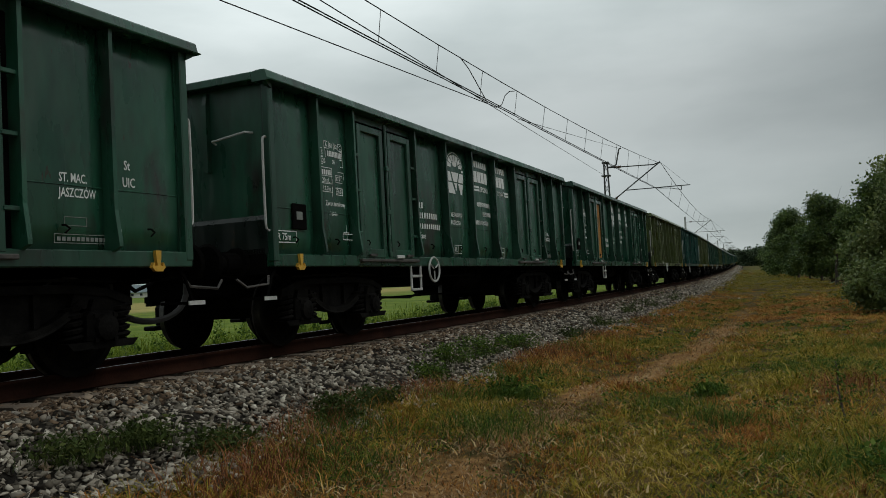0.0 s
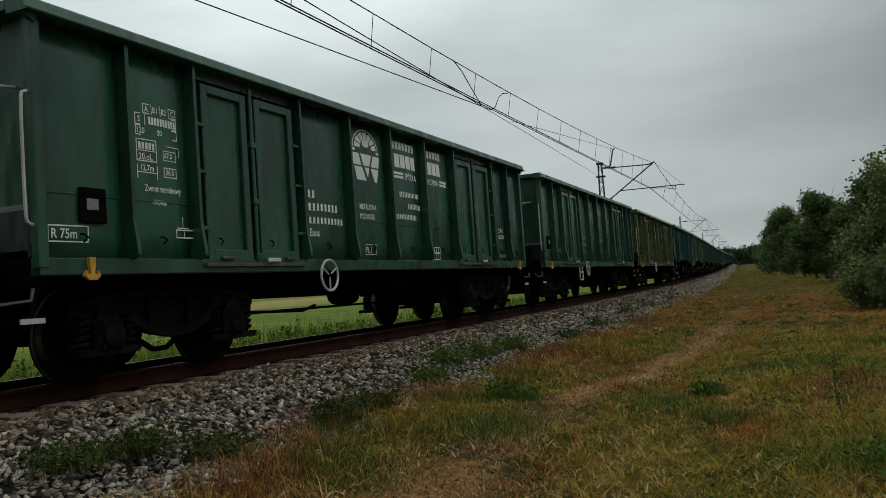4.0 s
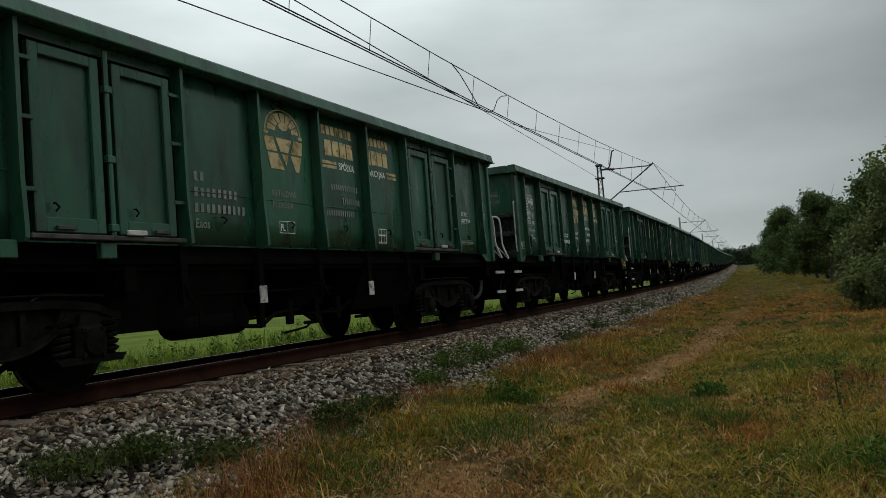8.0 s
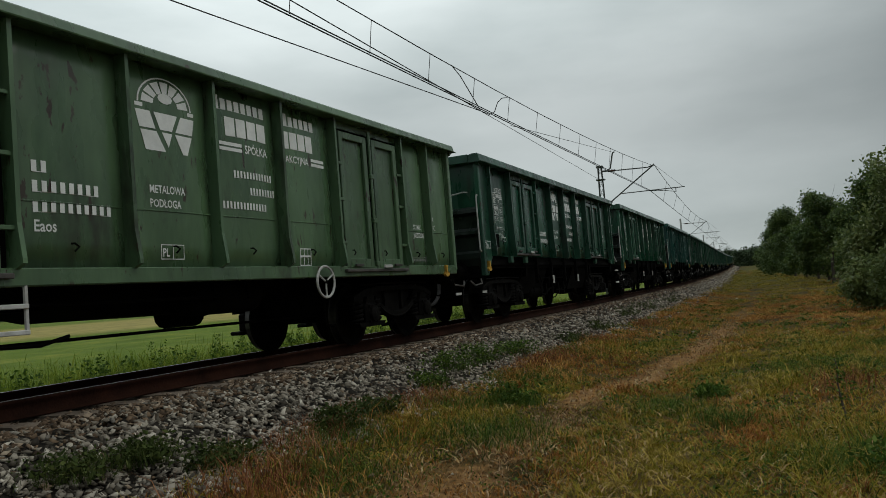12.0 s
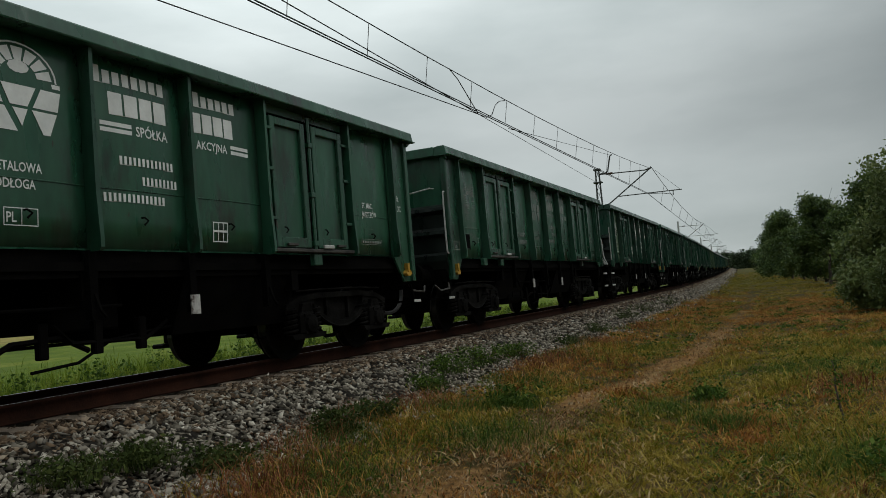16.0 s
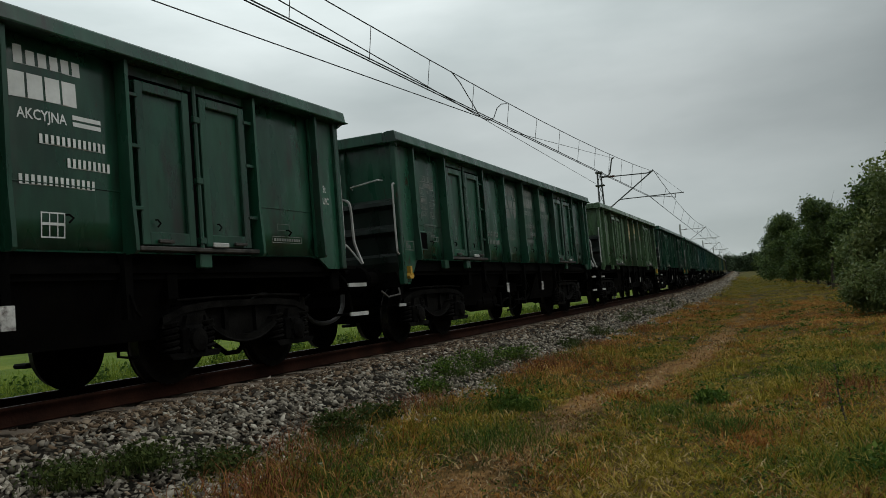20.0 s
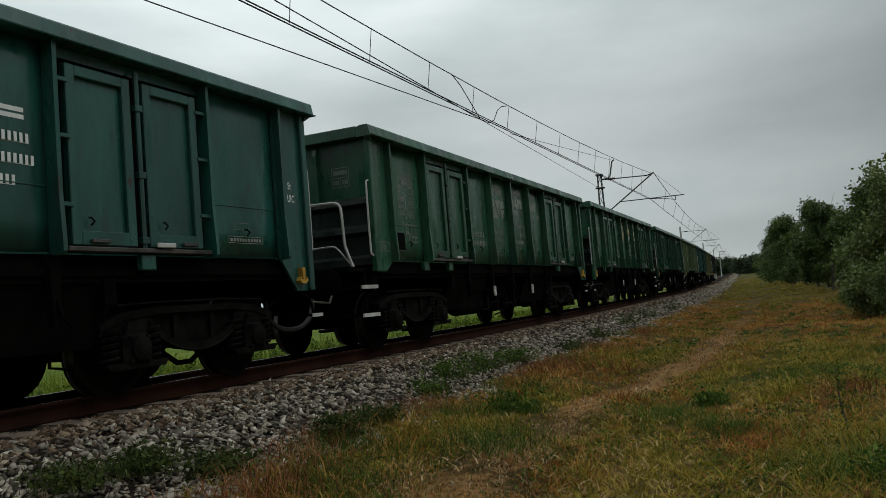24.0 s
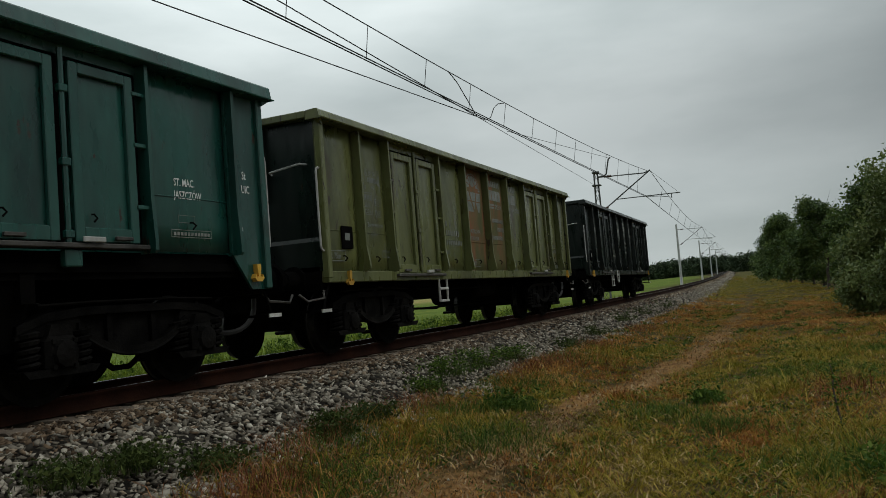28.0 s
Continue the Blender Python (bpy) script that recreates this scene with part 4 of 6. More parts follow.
    for sg in (-1, 1):
        cx = sg * (HALF_L - 0.04)
        part("corner_post", box(cx - 0.05, cx + 0.05, -1.43, -1.33, 0.95 if ends[max(sg, 0)] == "closed" else low - (0.0 if deep else 0.17), RIM_Z + 0.02, 0.012), M_PAINT, wagon, m=T)
        part("rim_bracket", prism([(sg * (HALF_L - 0.02), RIM_Z - 0.07), (sg * (HALF_L + 0.1), RIM_Z), (sg * (HALF_L - 0.02), RIM_Z)], -1.46, -1.4), M_PAINT, wagon, m=T)
        hx = sg * (HALF_L - (0.24 if not deep else 0.5))
        hz = 1.12 if not deep else low - 0.02
        hook = ((-0.04, 0.12), (0.04, 0.12), (0.035, 0.04), (0.02, -0.03), (0.06, -0.04), (0.07, 0.0), (0.1, -0.05), (0.05, -0.09), (-0.05, -0.09), (-0.1, -0.05), (-0.07, 0.0), (-0.06, -0.04), (-0.02, -0.03), (-0.035, 0.04))
        if ends[max(sg, 0)] == "open":
            continue
        part("tie_hook", prism([(hx + 0.85 * u, hz + 0.95 * v) for u, v in hook], -1.46 if deep else -1.44, -1.42 if deep else -1.375), M_YELLOW, wagon, "yellow-painted tie-down hook", T)
    # board for the route card
    bx = X[1] + 0.16 if not deep else X[0] + 0.45
    bz = low + (0.14 if not deep else 0.4)
    card = part("card_frame", box(bx, bx + 0.3, -1.395, -1.37, bz, bz + 0.32, 0.01), M_BLACK if deep else M_PAINT, wagon, "wire-mesh card holder", T)
    if not deep:
        part("card_mesh", box(bx + 0.025, bx + 0.275, -1.399, -1.395, bz + 0.025, bz + 0.295), M_BLACK, card, "dark wire mesh")
    if deep:
        part("route_card", plates([(bx + 0.07, bx + 0.2, bz + 0.12, bz + 0.22)]), M_MARK_DULL, card, "white paper card", pose(0, -1.398, 0))
    if deep:
        part("side_sill", box(-HALF_L, HALF_L, -1.42, -1.3, low - 0.06, low + 0.09, 0.01), M_PAINT, wagon, m=T)
    else:
        for i in (3, 4, 5, 6, 7):
            x = X[i]
            br = part("sill_bracket", prism([(x - 0.05, low - 0.02), (x + 0.05, low - 0.02), (x + 0.04, 0.72), (x - 0.04, 0.72)], -1.36, -1.28), M_BLACK, wagon, m=T)
            if i in (4, 6):
                part("flap_tag", box(x - 0.065, x + 0.065, -1.375, -1.36, 0.7, 0.9), M_TAG, br, "worn white lever plate")
            else:
                part("flap_lever", rod([(x, -1.36, 0.95), (x + 0.02, -1.4, 0.8), (x + 0.08, -1.4, 0.74)], 0.018, 5), M_BLACK, br)
        for x in (X[2] - 0.12, X[2] + 0.9, X[8] - 0.9):
            part("door_stop", box(x - 0.09, x + 0.09, -1.42, -1.34, low - 0.16, low - 0.01, 0.01), M_PAINT, wagon, m=T)
    # lettering, on the side that is seen
    if turn:
        return

    def mark(name, bm, x, z, label="", mat=None):
        for v in bm.verts:      # painted on, so it follows the sheet
            px = x + v.co.x
            k = next((k for k in range(len(X) - 1) if X[k] <= px <= X[k + 1]), 0)
            if not ((k, k + 1) in doors or k in (0, len(X) - 2) and not deep):
                v.co.y += 0.043 - bulge((px - X[k]) / (X[k + 1] - X[k]), (z + v.co.z - low) / (RIM_Z - low))
            elif k in (0, len(X) - 2):
                v.co.y -= 0.006
        return part(name, bm, mat or M_MARK, wagon, label, T @ facing(x, z))
    tx, tz = (X[1] + 0.35, low + 0.95) if not deep else (X[1] + 0.17, low + 1.15)
    rects = outline_box(0.12, 0.66, 0.5, 0.62) + outline_box(0.0, 0.66, 0.36, 0.5) + outline_box(0.0, 0.66, 0.24, 0.36) + outline_box(0, 0.3, -0.06, 0.2)
    rects += [(0.25, 0.26, 0.5, 0.62), (0.39, 0.4, 0.5, 0.62), (0.53, 0.54, 0.5, 0.62), (0.14, 0.15, 0.36, 0.5), (0.0, 0.3, 0.06, 0.07)]
    rects += [(0.0, 0.012, -0.26, -0.1), (0.29, 0.302, -0.26, -0.1), (0.0, 0.3, -0.19, -0.18)] + outline_box(0.4, 0.62, -0.02, 0.1, 0.009) + [(0.46, 0.68, 0.15, 0.158), (0.672, 0.68, 0.04, 0.15)] + outline_box(0.4, 0.62, -0.22, -0.1)
    rects += word_bars(0.2, 0.38, 10, 0.09, 0.045) + word_bars(0.03, 0.08, 5, 0.08, 0.05)
    bm = plates(rects)
    for txt, dx, dz, h in (("A", 0.15, 0.525, 0.07), ("B1", 0.27, 0.525, 0.07), ("B2", 0.41, 0.525, 0.07), ("C", 0.57, 0.525, 0.07), ("S", 0.04, 0.395, 0.07), ("120", 0.01, 0.265, 0.07), ("00", 0.32, 0.265, 0.07), ("20.oL", 0.03, -0.04, 0.075), ("12.7m", 0.04, -0.165, 0.07), ("67.0", 0.42, 0.012, 0.065), ("36.0", 0.43, -0.19, 0.07)):
        lettering(txt, h, at=(dx, dz), bm=bm)
    bmesh.ops.scale(bm, vec=(0.85, 1, 0.85), verts=bm.verts[:])
    mark("load_table", bm, tx, tz - 0.06, "white load-limit table")
    mark("return_note", lettering("Zwrot terminowy", 0.065, 0.75), tx + 0.08, tz - 0.4)
    mark("return_length", lettering("-14.04m-" if deep else "-14.29m-", 0.055, 0.75), tx + 0.16, tz - 0.53)
    nx, nz = X[3] + 0.22, low + (0.23 if not deep else 0.45)
    mark("number_bar", comb(0, 0, 2, 0.1, 0.09, gap=0.45), nx, nz + 0.45)
    mark("number_bar", comb(0, 0, 8, 0.1, 0.09, gap=0.45), nx, nz + 0.28)
    mark("number_bar", comb(0, 0, 10, 0.1, 0.086, gap=0.45), nx, nz + 0.11)
    mark("type_letters", lettering("Eaos", 0.1, at=(0, 0)), nx, nz - 0.05)
    up = 0.3 if deep else 0.0
    mark("emblem", emblem_mesh(), (X[4] + X[5]) / 2 - 0.02, low + 0.94 + up, "mining emblem of rays and blocks")
    for row, txt in enumerate(("METALOWA", "PODŁOGA")):
        mark("floor_note", lettering(txt, 0.08, 0.78), X[4] + 0.3, low + 0.62 - 0.14 * row + up * 0.7)
    mark("country_frame", lettering("PL", 0.085, 0.8, at=(0.02, 0.03), bm=plates(outline_box(0, 0.32, 0, 0.15, 0.008) + [(0.16, 0.168, 0.008, 0.142)])), X[4] + 0.42, low + 0.17)
    lx, rx = X[5] + 0.12, X[6] + 0.06
    mark("name_bar", comb(0.0, 0, 8, 0.13, 0.115, first=1.25), lx, low + 1.56 + up, "large painted name bar")
    mark("name_bar", comb(0.16, 0, 4, 0.22, 0.19, gap=0.14), lx, low + 1.27 + up, "large painted name bar")
    mark("company_form", lettering("SPÓŁKA", 0.1, at=(0.47, 0)), lx, low + 1.1 + up)
    mark("double_stripe", plates([(0.05, 0.42, 0.06, 0.1), (0.05, 0.42, 0.0, 0.04)]), lx, low + 1.1 + up)
    for dx, dz, n in ((0.25, 0.68, 13), (0.52, 0.5, 9), (0.05, 0.32, 14)):
        mark("number_bar", comb(dx, 0, n, 0.085, 0.056, gap=0.45), lx, low + dz + 0.12 + up)
    mark("name_bar", comb(0.12, 0, 6, 0.13, 0.115, first=1.25), rx, low + 1.56 + up, "large painted name bar")
    mark("name_bar", comb(0.06, 0, 4, 0.22, 0.17, gap=0.14), rx, low + 1.27 + up, "large painted name bar")
    mark("company_form", lettering("AKCYJNA", 0.092, at=(0.12, 0)), rx, low + 1.1 + up)
    mark("double_stripe", plates([(0.66, 0.98, 0.06, 0.1), (0.66, 0.98, 0.0, 0.04)]), rx, low + 1.1 + up)
    mark("grid_frame", plates(outline_box(0, 0.24, 0.12, 0.22) + outline_box(0, 0.24, 0, 0.12) + [(0.08, 0.09, 0, 0.22), (0.16, 0.17, 0, 0.22)]), rx + 0.3, low + 0.1)
    ex = X[8] + 0.35
    mark("home_station", lettering("JASZCZÓW", 0.08, 0.68, at=(0, -0.13), bm=lettering("ST. MAC.", 0.08, 0.68)), ex + 0.05, low + 0.68)
    mark("inspection_frame", plates(outline_box(0.0, 0.24, 0.0, 0.08, 0.006) + outline_box(-0.1, 0.5, -0.15, -0.07, 0.006) + word_bars(-0.07, -0.13, 11, 0.035, 0.05)), ex + 0.1, low + 0.3, mat=M_MARK_DULL)
    for txt, dx, dz, h in (("St", 0.02, 0.0, 0.09), ("UIC", 0.0, -0.16, 0.09), ("Sp", -0.08, -0.6, 0.075)):
        mark("route_letters", lettering(txt, h, 0.7), X[9] + 0.18 + dx, low + 0.85 + dz)
    mark("brake_note", lettering("R 75m", 0.085, at=(0.03, 0.035), bm=plates(outline_box(0, 0.42, 0, 0.15))), X[0] + (0.1 if not deep else 0.14), low + 0.13 + (0.1 if deep else 0))
    mark("axle_sign", plates([(0.1, 0.11, 0.1, 0.22), (0.02, 0.2, 0.1, 0.11)] + outline_box(0, 0.36, 0, 0.09) + [(0.12, 0.13, 0, 0.09), (0.24, 0.25, 0, 0.09)]), X[1] + 0.66, low + 0.3)


HALF_L = 6.325
POSTS_HOPPER = (0.0, 0.58, 1.86, 3.77, 5.0475, 6.325, 7.6025, 8.88, 10.79, 12.07, 12.65)
DEEP = ("wheel", "ladder", "both", "far_wheel")
ENDS = {"plain": ("closed", "closed"), "head_platform": ("open", "closed"), "tail_platform": ("closed", "open"), "two_platforms": ("open", "open")}
POSTS_FLAT = (0.0, 1.0, 1.92, 3.87, 5.1, 6.325, 7.55, 8.78, 10.73, 11.65, 12.65)


def build_wagon(style):
    """style: one of ENDS (raised sheets, hoppers below), or wheel, ladder or both (deep sides)."""
    deep = style in DEEP
    low = 1.36 if not deep else 1.06
    posts = POSTS_FLAT if deep else POSTS_HOPPER
    w = thing("open_wagon", "green open goods wagon", "wagon", "wagons of the goods train")
    ends = ENDS.get(style, ("deep", "deep"))
    for turn in (0, 180):
        build_side(w, turn, posts, low, deep, ends)
    for sgn in (-1, 1):
        build_end(w, sgn, low if deep else 0.95 if ends[max(sgn, 0)] == "closed" else 1.2, ends[max(sgn, 0)])
        part("end_rim", box(sgn * HALF_L - 0.11 if sgn < 0 else HALF_L - 0.12, -HALF_L + 0.12 if sgn < 0 else HALF_L + 0.11, -1.275, 1.275, RIM_Z if not deep else RIM_Z + 0.03, TOP_Z - (0.003 if not deep else 0.043), 0.01), M_PAINT, w)
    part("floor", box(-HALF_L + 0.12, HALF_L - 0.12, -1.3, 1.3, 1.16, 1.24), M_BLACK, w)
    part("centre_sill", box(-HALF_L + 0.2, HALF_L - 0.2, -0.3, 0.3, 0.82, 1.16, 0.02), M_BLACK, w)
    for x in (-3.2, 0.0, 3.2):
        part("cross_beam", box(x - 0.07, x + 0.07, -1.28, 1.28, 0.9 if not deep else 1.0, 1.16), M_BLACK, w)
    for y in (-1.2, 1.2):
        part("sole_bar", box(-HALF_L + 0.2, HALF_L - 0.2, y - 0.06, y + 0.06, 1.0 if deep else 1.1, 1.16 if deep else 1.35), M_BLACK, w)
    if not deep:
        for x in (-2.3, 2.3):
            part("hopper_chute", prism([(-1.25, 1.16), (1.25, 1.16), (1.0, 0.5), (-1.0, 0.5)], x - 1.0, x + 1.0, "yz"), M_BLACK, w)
        bm = rod([(-1.5, -1.0, 0.62), (-1.3, -1.02, 0.45), (-0.9, -1.02, 0.42), (-0.6, -1.02, 0.56), (-0.1, -1.02, 0.58), (0.2, -1.02, 0.44)], 0.028, 5)
        rod([(-0.2, -1.04, 0.7), (0.0, -1.04, 0.52), (0.9, -1.04, 0.5), (1.2, -1.04, 0.66)], 0.022, 5, bm)
        rod([(-0.4, -1.0, 0.3), (0.1, -1.0, 0.34), (0.5, -1.0, 0.52), (1.3, -1.0, 0.6)], 0.016, 5, bm)
        box(-0.1, 0.7, -0.9, 0.9, 0.62, 1.1, 0.02, bm)
        for xx in (-0.9, -0.3, 0.3, 0.85):
            box(xx - 0.05, xx + 0.05, -1.06, -0.98, 0.4, 0.72, 0.012, bm)
        part("brake_rigging", bm, M_BLACK, w, "black brake rods and levers")
    if deep:
        part("brake_gear", prism([(-2.2, 1.06), (2.4, 1.06), (1.6, 0.8), (0.9, 0.68), (-0.8, 0.7), (-1.5, 0.86)], -0.7, 0.7), M_BLACK, w, "black brake gear under the floor")
    tank = lathe(((-0.62, 0.05), (-0.62, 0.14), (-0.56, 0.19), (-0.5, 0.2), (0.5, 0.2), (0.56, 0.19), (0.62, 0.14), (0.62, 0.05)), "x", 18)
    for x in (-0.3, 0.3):    # hanger straps up to the frame
        box(x - 0.03, x + 0.03, -0.215, 0.215, -0.05, 0.62 if not deep else 0.28, 0.0, tank)
    part("air_tank", tank, M_BLACK, w, "black brake air reservoir", pose(-1.7 if not deep else 0.6, -0.85, 0.56 if not deep else 0.84))
    part("brake_linkage", rod([(-3.3, -0.95, 0.6), (-3.0, -0.95, 0.54), (-2.5, -0.95, 0.52), (-1.9, -0.95, 0.5), (-1.6, -0.95, 0.56)], 0.02, 5), M_BLACK, w, "bent brake linkage")
    part("safety_loop", rod([(2.9, -0.8, 0.75), (2.9, -0.8, 0.36), (3.1, -0.8, 0.33), (3.3, -0.8, 0.36), (3.3, -0.8, 0.75)], 0.018, 5), M_BLACK, w, "brake rod safety loop")
    part("brake_cylinder", lathe(((-0.3, 0.1), (-0.3, 0.17), (0.25, 0.17), (0.3, 0.08), (0.6, 0.03)), "x", 12), M_BLACK, w, m=pose(1.1, 0.2, 0.68))
    part("brake_rod", rod([(-3.4, -0.55, 0.52), (3.4, -0.55, 0.5)], 0.018, 6), M_BLACK, w)
    part("brake_rod", rod([(-3.0, -1.1, 0.86), (-1.0, -1.15, 0.84), (0.5, -1.15, 0.84)], 0.016, 6), M_BLACK, w)
    for x in (-4.5, 4.5):
        build_bogie(w, x)
    if style in ("ladder", "both", "far_wheel"):
        la = part("side_ladder", rod([(-2.72, -1.4, 1.06), (-2.72, -1.4, 0.62)], 0.02), M_WHITE, w, "white steel side ladder")
        part("stile", rod([(-2.38, -1.4, 1.06), (-2.38, -1.4, 0.62)], 0.02), M_WHITE, la)
        for z in (0.63, 0.84):
            part("rung", box(-2.73, -2.37, -1.43, -1.38, z - 0.02, z + 0.02, 0.006), M_WHITE, la)
    if style in ("wheel", "both", "far_wheel"):
        wx = 1.9 if style == "far_wheel" else -2.05
        hw = part("hand_wheel", rod([(wx + 0.2 * math.cos(2 * math.pi * i / 20), -1.5, 0.94 + 0.2 * math.sin(2 * math.pi * i / 20)) for i in range(21)], 0.017, 6), M_WHITE, w, "white hand-brake wheel")
        for i in range(3):
            a = 2 * math.pi * i / 3 + 0.5
            part("spoke", rod([(wx, -1.5, 0.94), (wx + 0.19 * math.cos(a), -1.5, 0.94 + 0.19 * math.sin(a))], 0.012, 5), M_WHITE, hw)
        part("brake_shaft", rod([(wx, -1.52, 0.94), (wx, -1.0, 0.94)], 0.025, 7), M_BLACK, hw)
    return w


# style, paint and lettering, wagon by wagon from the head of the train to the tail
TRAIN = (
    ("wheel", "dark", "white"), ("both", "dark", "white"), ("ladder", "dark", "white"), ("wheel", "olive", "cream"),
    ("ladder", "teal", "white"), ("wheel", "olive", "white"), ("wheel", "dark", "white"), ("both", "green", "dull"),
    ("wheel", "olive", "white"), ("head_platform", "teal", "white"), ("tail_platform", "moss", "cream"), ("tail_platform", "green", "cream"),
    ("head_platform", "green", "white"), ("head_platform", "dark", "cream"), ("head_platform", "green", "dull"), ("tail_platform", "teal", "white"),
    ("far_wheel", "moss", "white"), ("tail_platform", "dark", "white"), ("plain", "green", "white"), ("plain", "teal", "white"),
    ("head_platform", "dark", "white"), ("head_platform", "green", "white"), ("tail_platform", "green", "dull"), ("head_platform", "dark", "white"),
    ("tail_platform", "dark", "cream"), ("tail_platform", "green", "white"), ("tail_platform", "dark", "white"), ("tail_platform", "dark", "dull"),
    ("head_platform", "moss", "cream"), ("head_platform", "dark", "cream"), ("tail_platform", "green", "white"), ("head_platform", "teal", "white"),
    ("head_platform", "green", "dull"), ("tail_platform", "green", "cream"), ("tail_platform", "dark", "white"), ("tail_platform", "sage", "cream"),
    ("head_platform", "teal", "white"), ("ladder", "khaki", "dull"), ("both", "black_green", "dull"))
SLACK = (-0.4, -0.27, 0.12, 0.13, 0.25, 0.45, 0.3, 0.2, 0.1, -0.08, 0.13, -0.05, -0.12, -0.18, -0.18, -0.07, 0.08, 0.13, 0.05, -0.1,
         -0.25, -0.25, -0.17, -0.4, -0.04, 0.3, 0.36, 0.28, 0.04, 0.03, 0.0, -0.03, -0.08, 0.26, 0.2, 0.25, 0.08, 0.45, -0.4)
WAGONS = []


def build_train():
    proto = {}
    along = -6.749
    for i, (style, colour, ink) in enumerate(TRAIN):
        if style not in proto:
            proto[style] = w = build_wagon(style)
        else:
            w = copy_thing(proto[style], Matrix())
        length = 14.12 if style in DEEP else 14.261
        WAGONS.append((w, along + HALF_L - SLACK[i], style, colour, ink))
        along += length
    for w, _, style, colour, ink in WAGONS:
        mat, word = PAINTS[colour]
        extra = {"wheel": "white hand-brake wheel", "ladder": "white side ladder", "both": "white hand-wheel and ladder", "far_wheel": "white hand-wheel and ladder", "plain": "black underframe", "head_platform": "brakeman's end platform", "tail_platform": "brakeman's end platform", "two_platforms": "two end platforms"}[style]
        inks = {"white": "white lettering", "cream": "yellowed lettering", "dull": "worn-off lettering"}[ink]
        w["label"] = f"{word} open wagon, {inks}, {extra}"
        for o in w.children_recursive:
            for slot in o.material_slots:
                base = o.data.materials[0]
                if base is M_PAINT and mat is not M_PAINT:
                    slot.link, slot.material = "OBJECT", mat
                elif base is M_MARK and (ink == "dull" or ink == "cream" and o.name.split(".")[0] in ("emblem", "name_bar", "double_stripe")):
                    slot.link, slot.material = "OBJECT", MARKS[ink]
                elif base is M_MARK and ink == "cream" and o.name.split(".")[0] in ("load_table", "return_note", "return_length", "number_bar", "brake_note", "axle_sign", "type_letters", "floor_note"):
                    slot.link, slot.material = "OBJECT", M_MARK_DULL


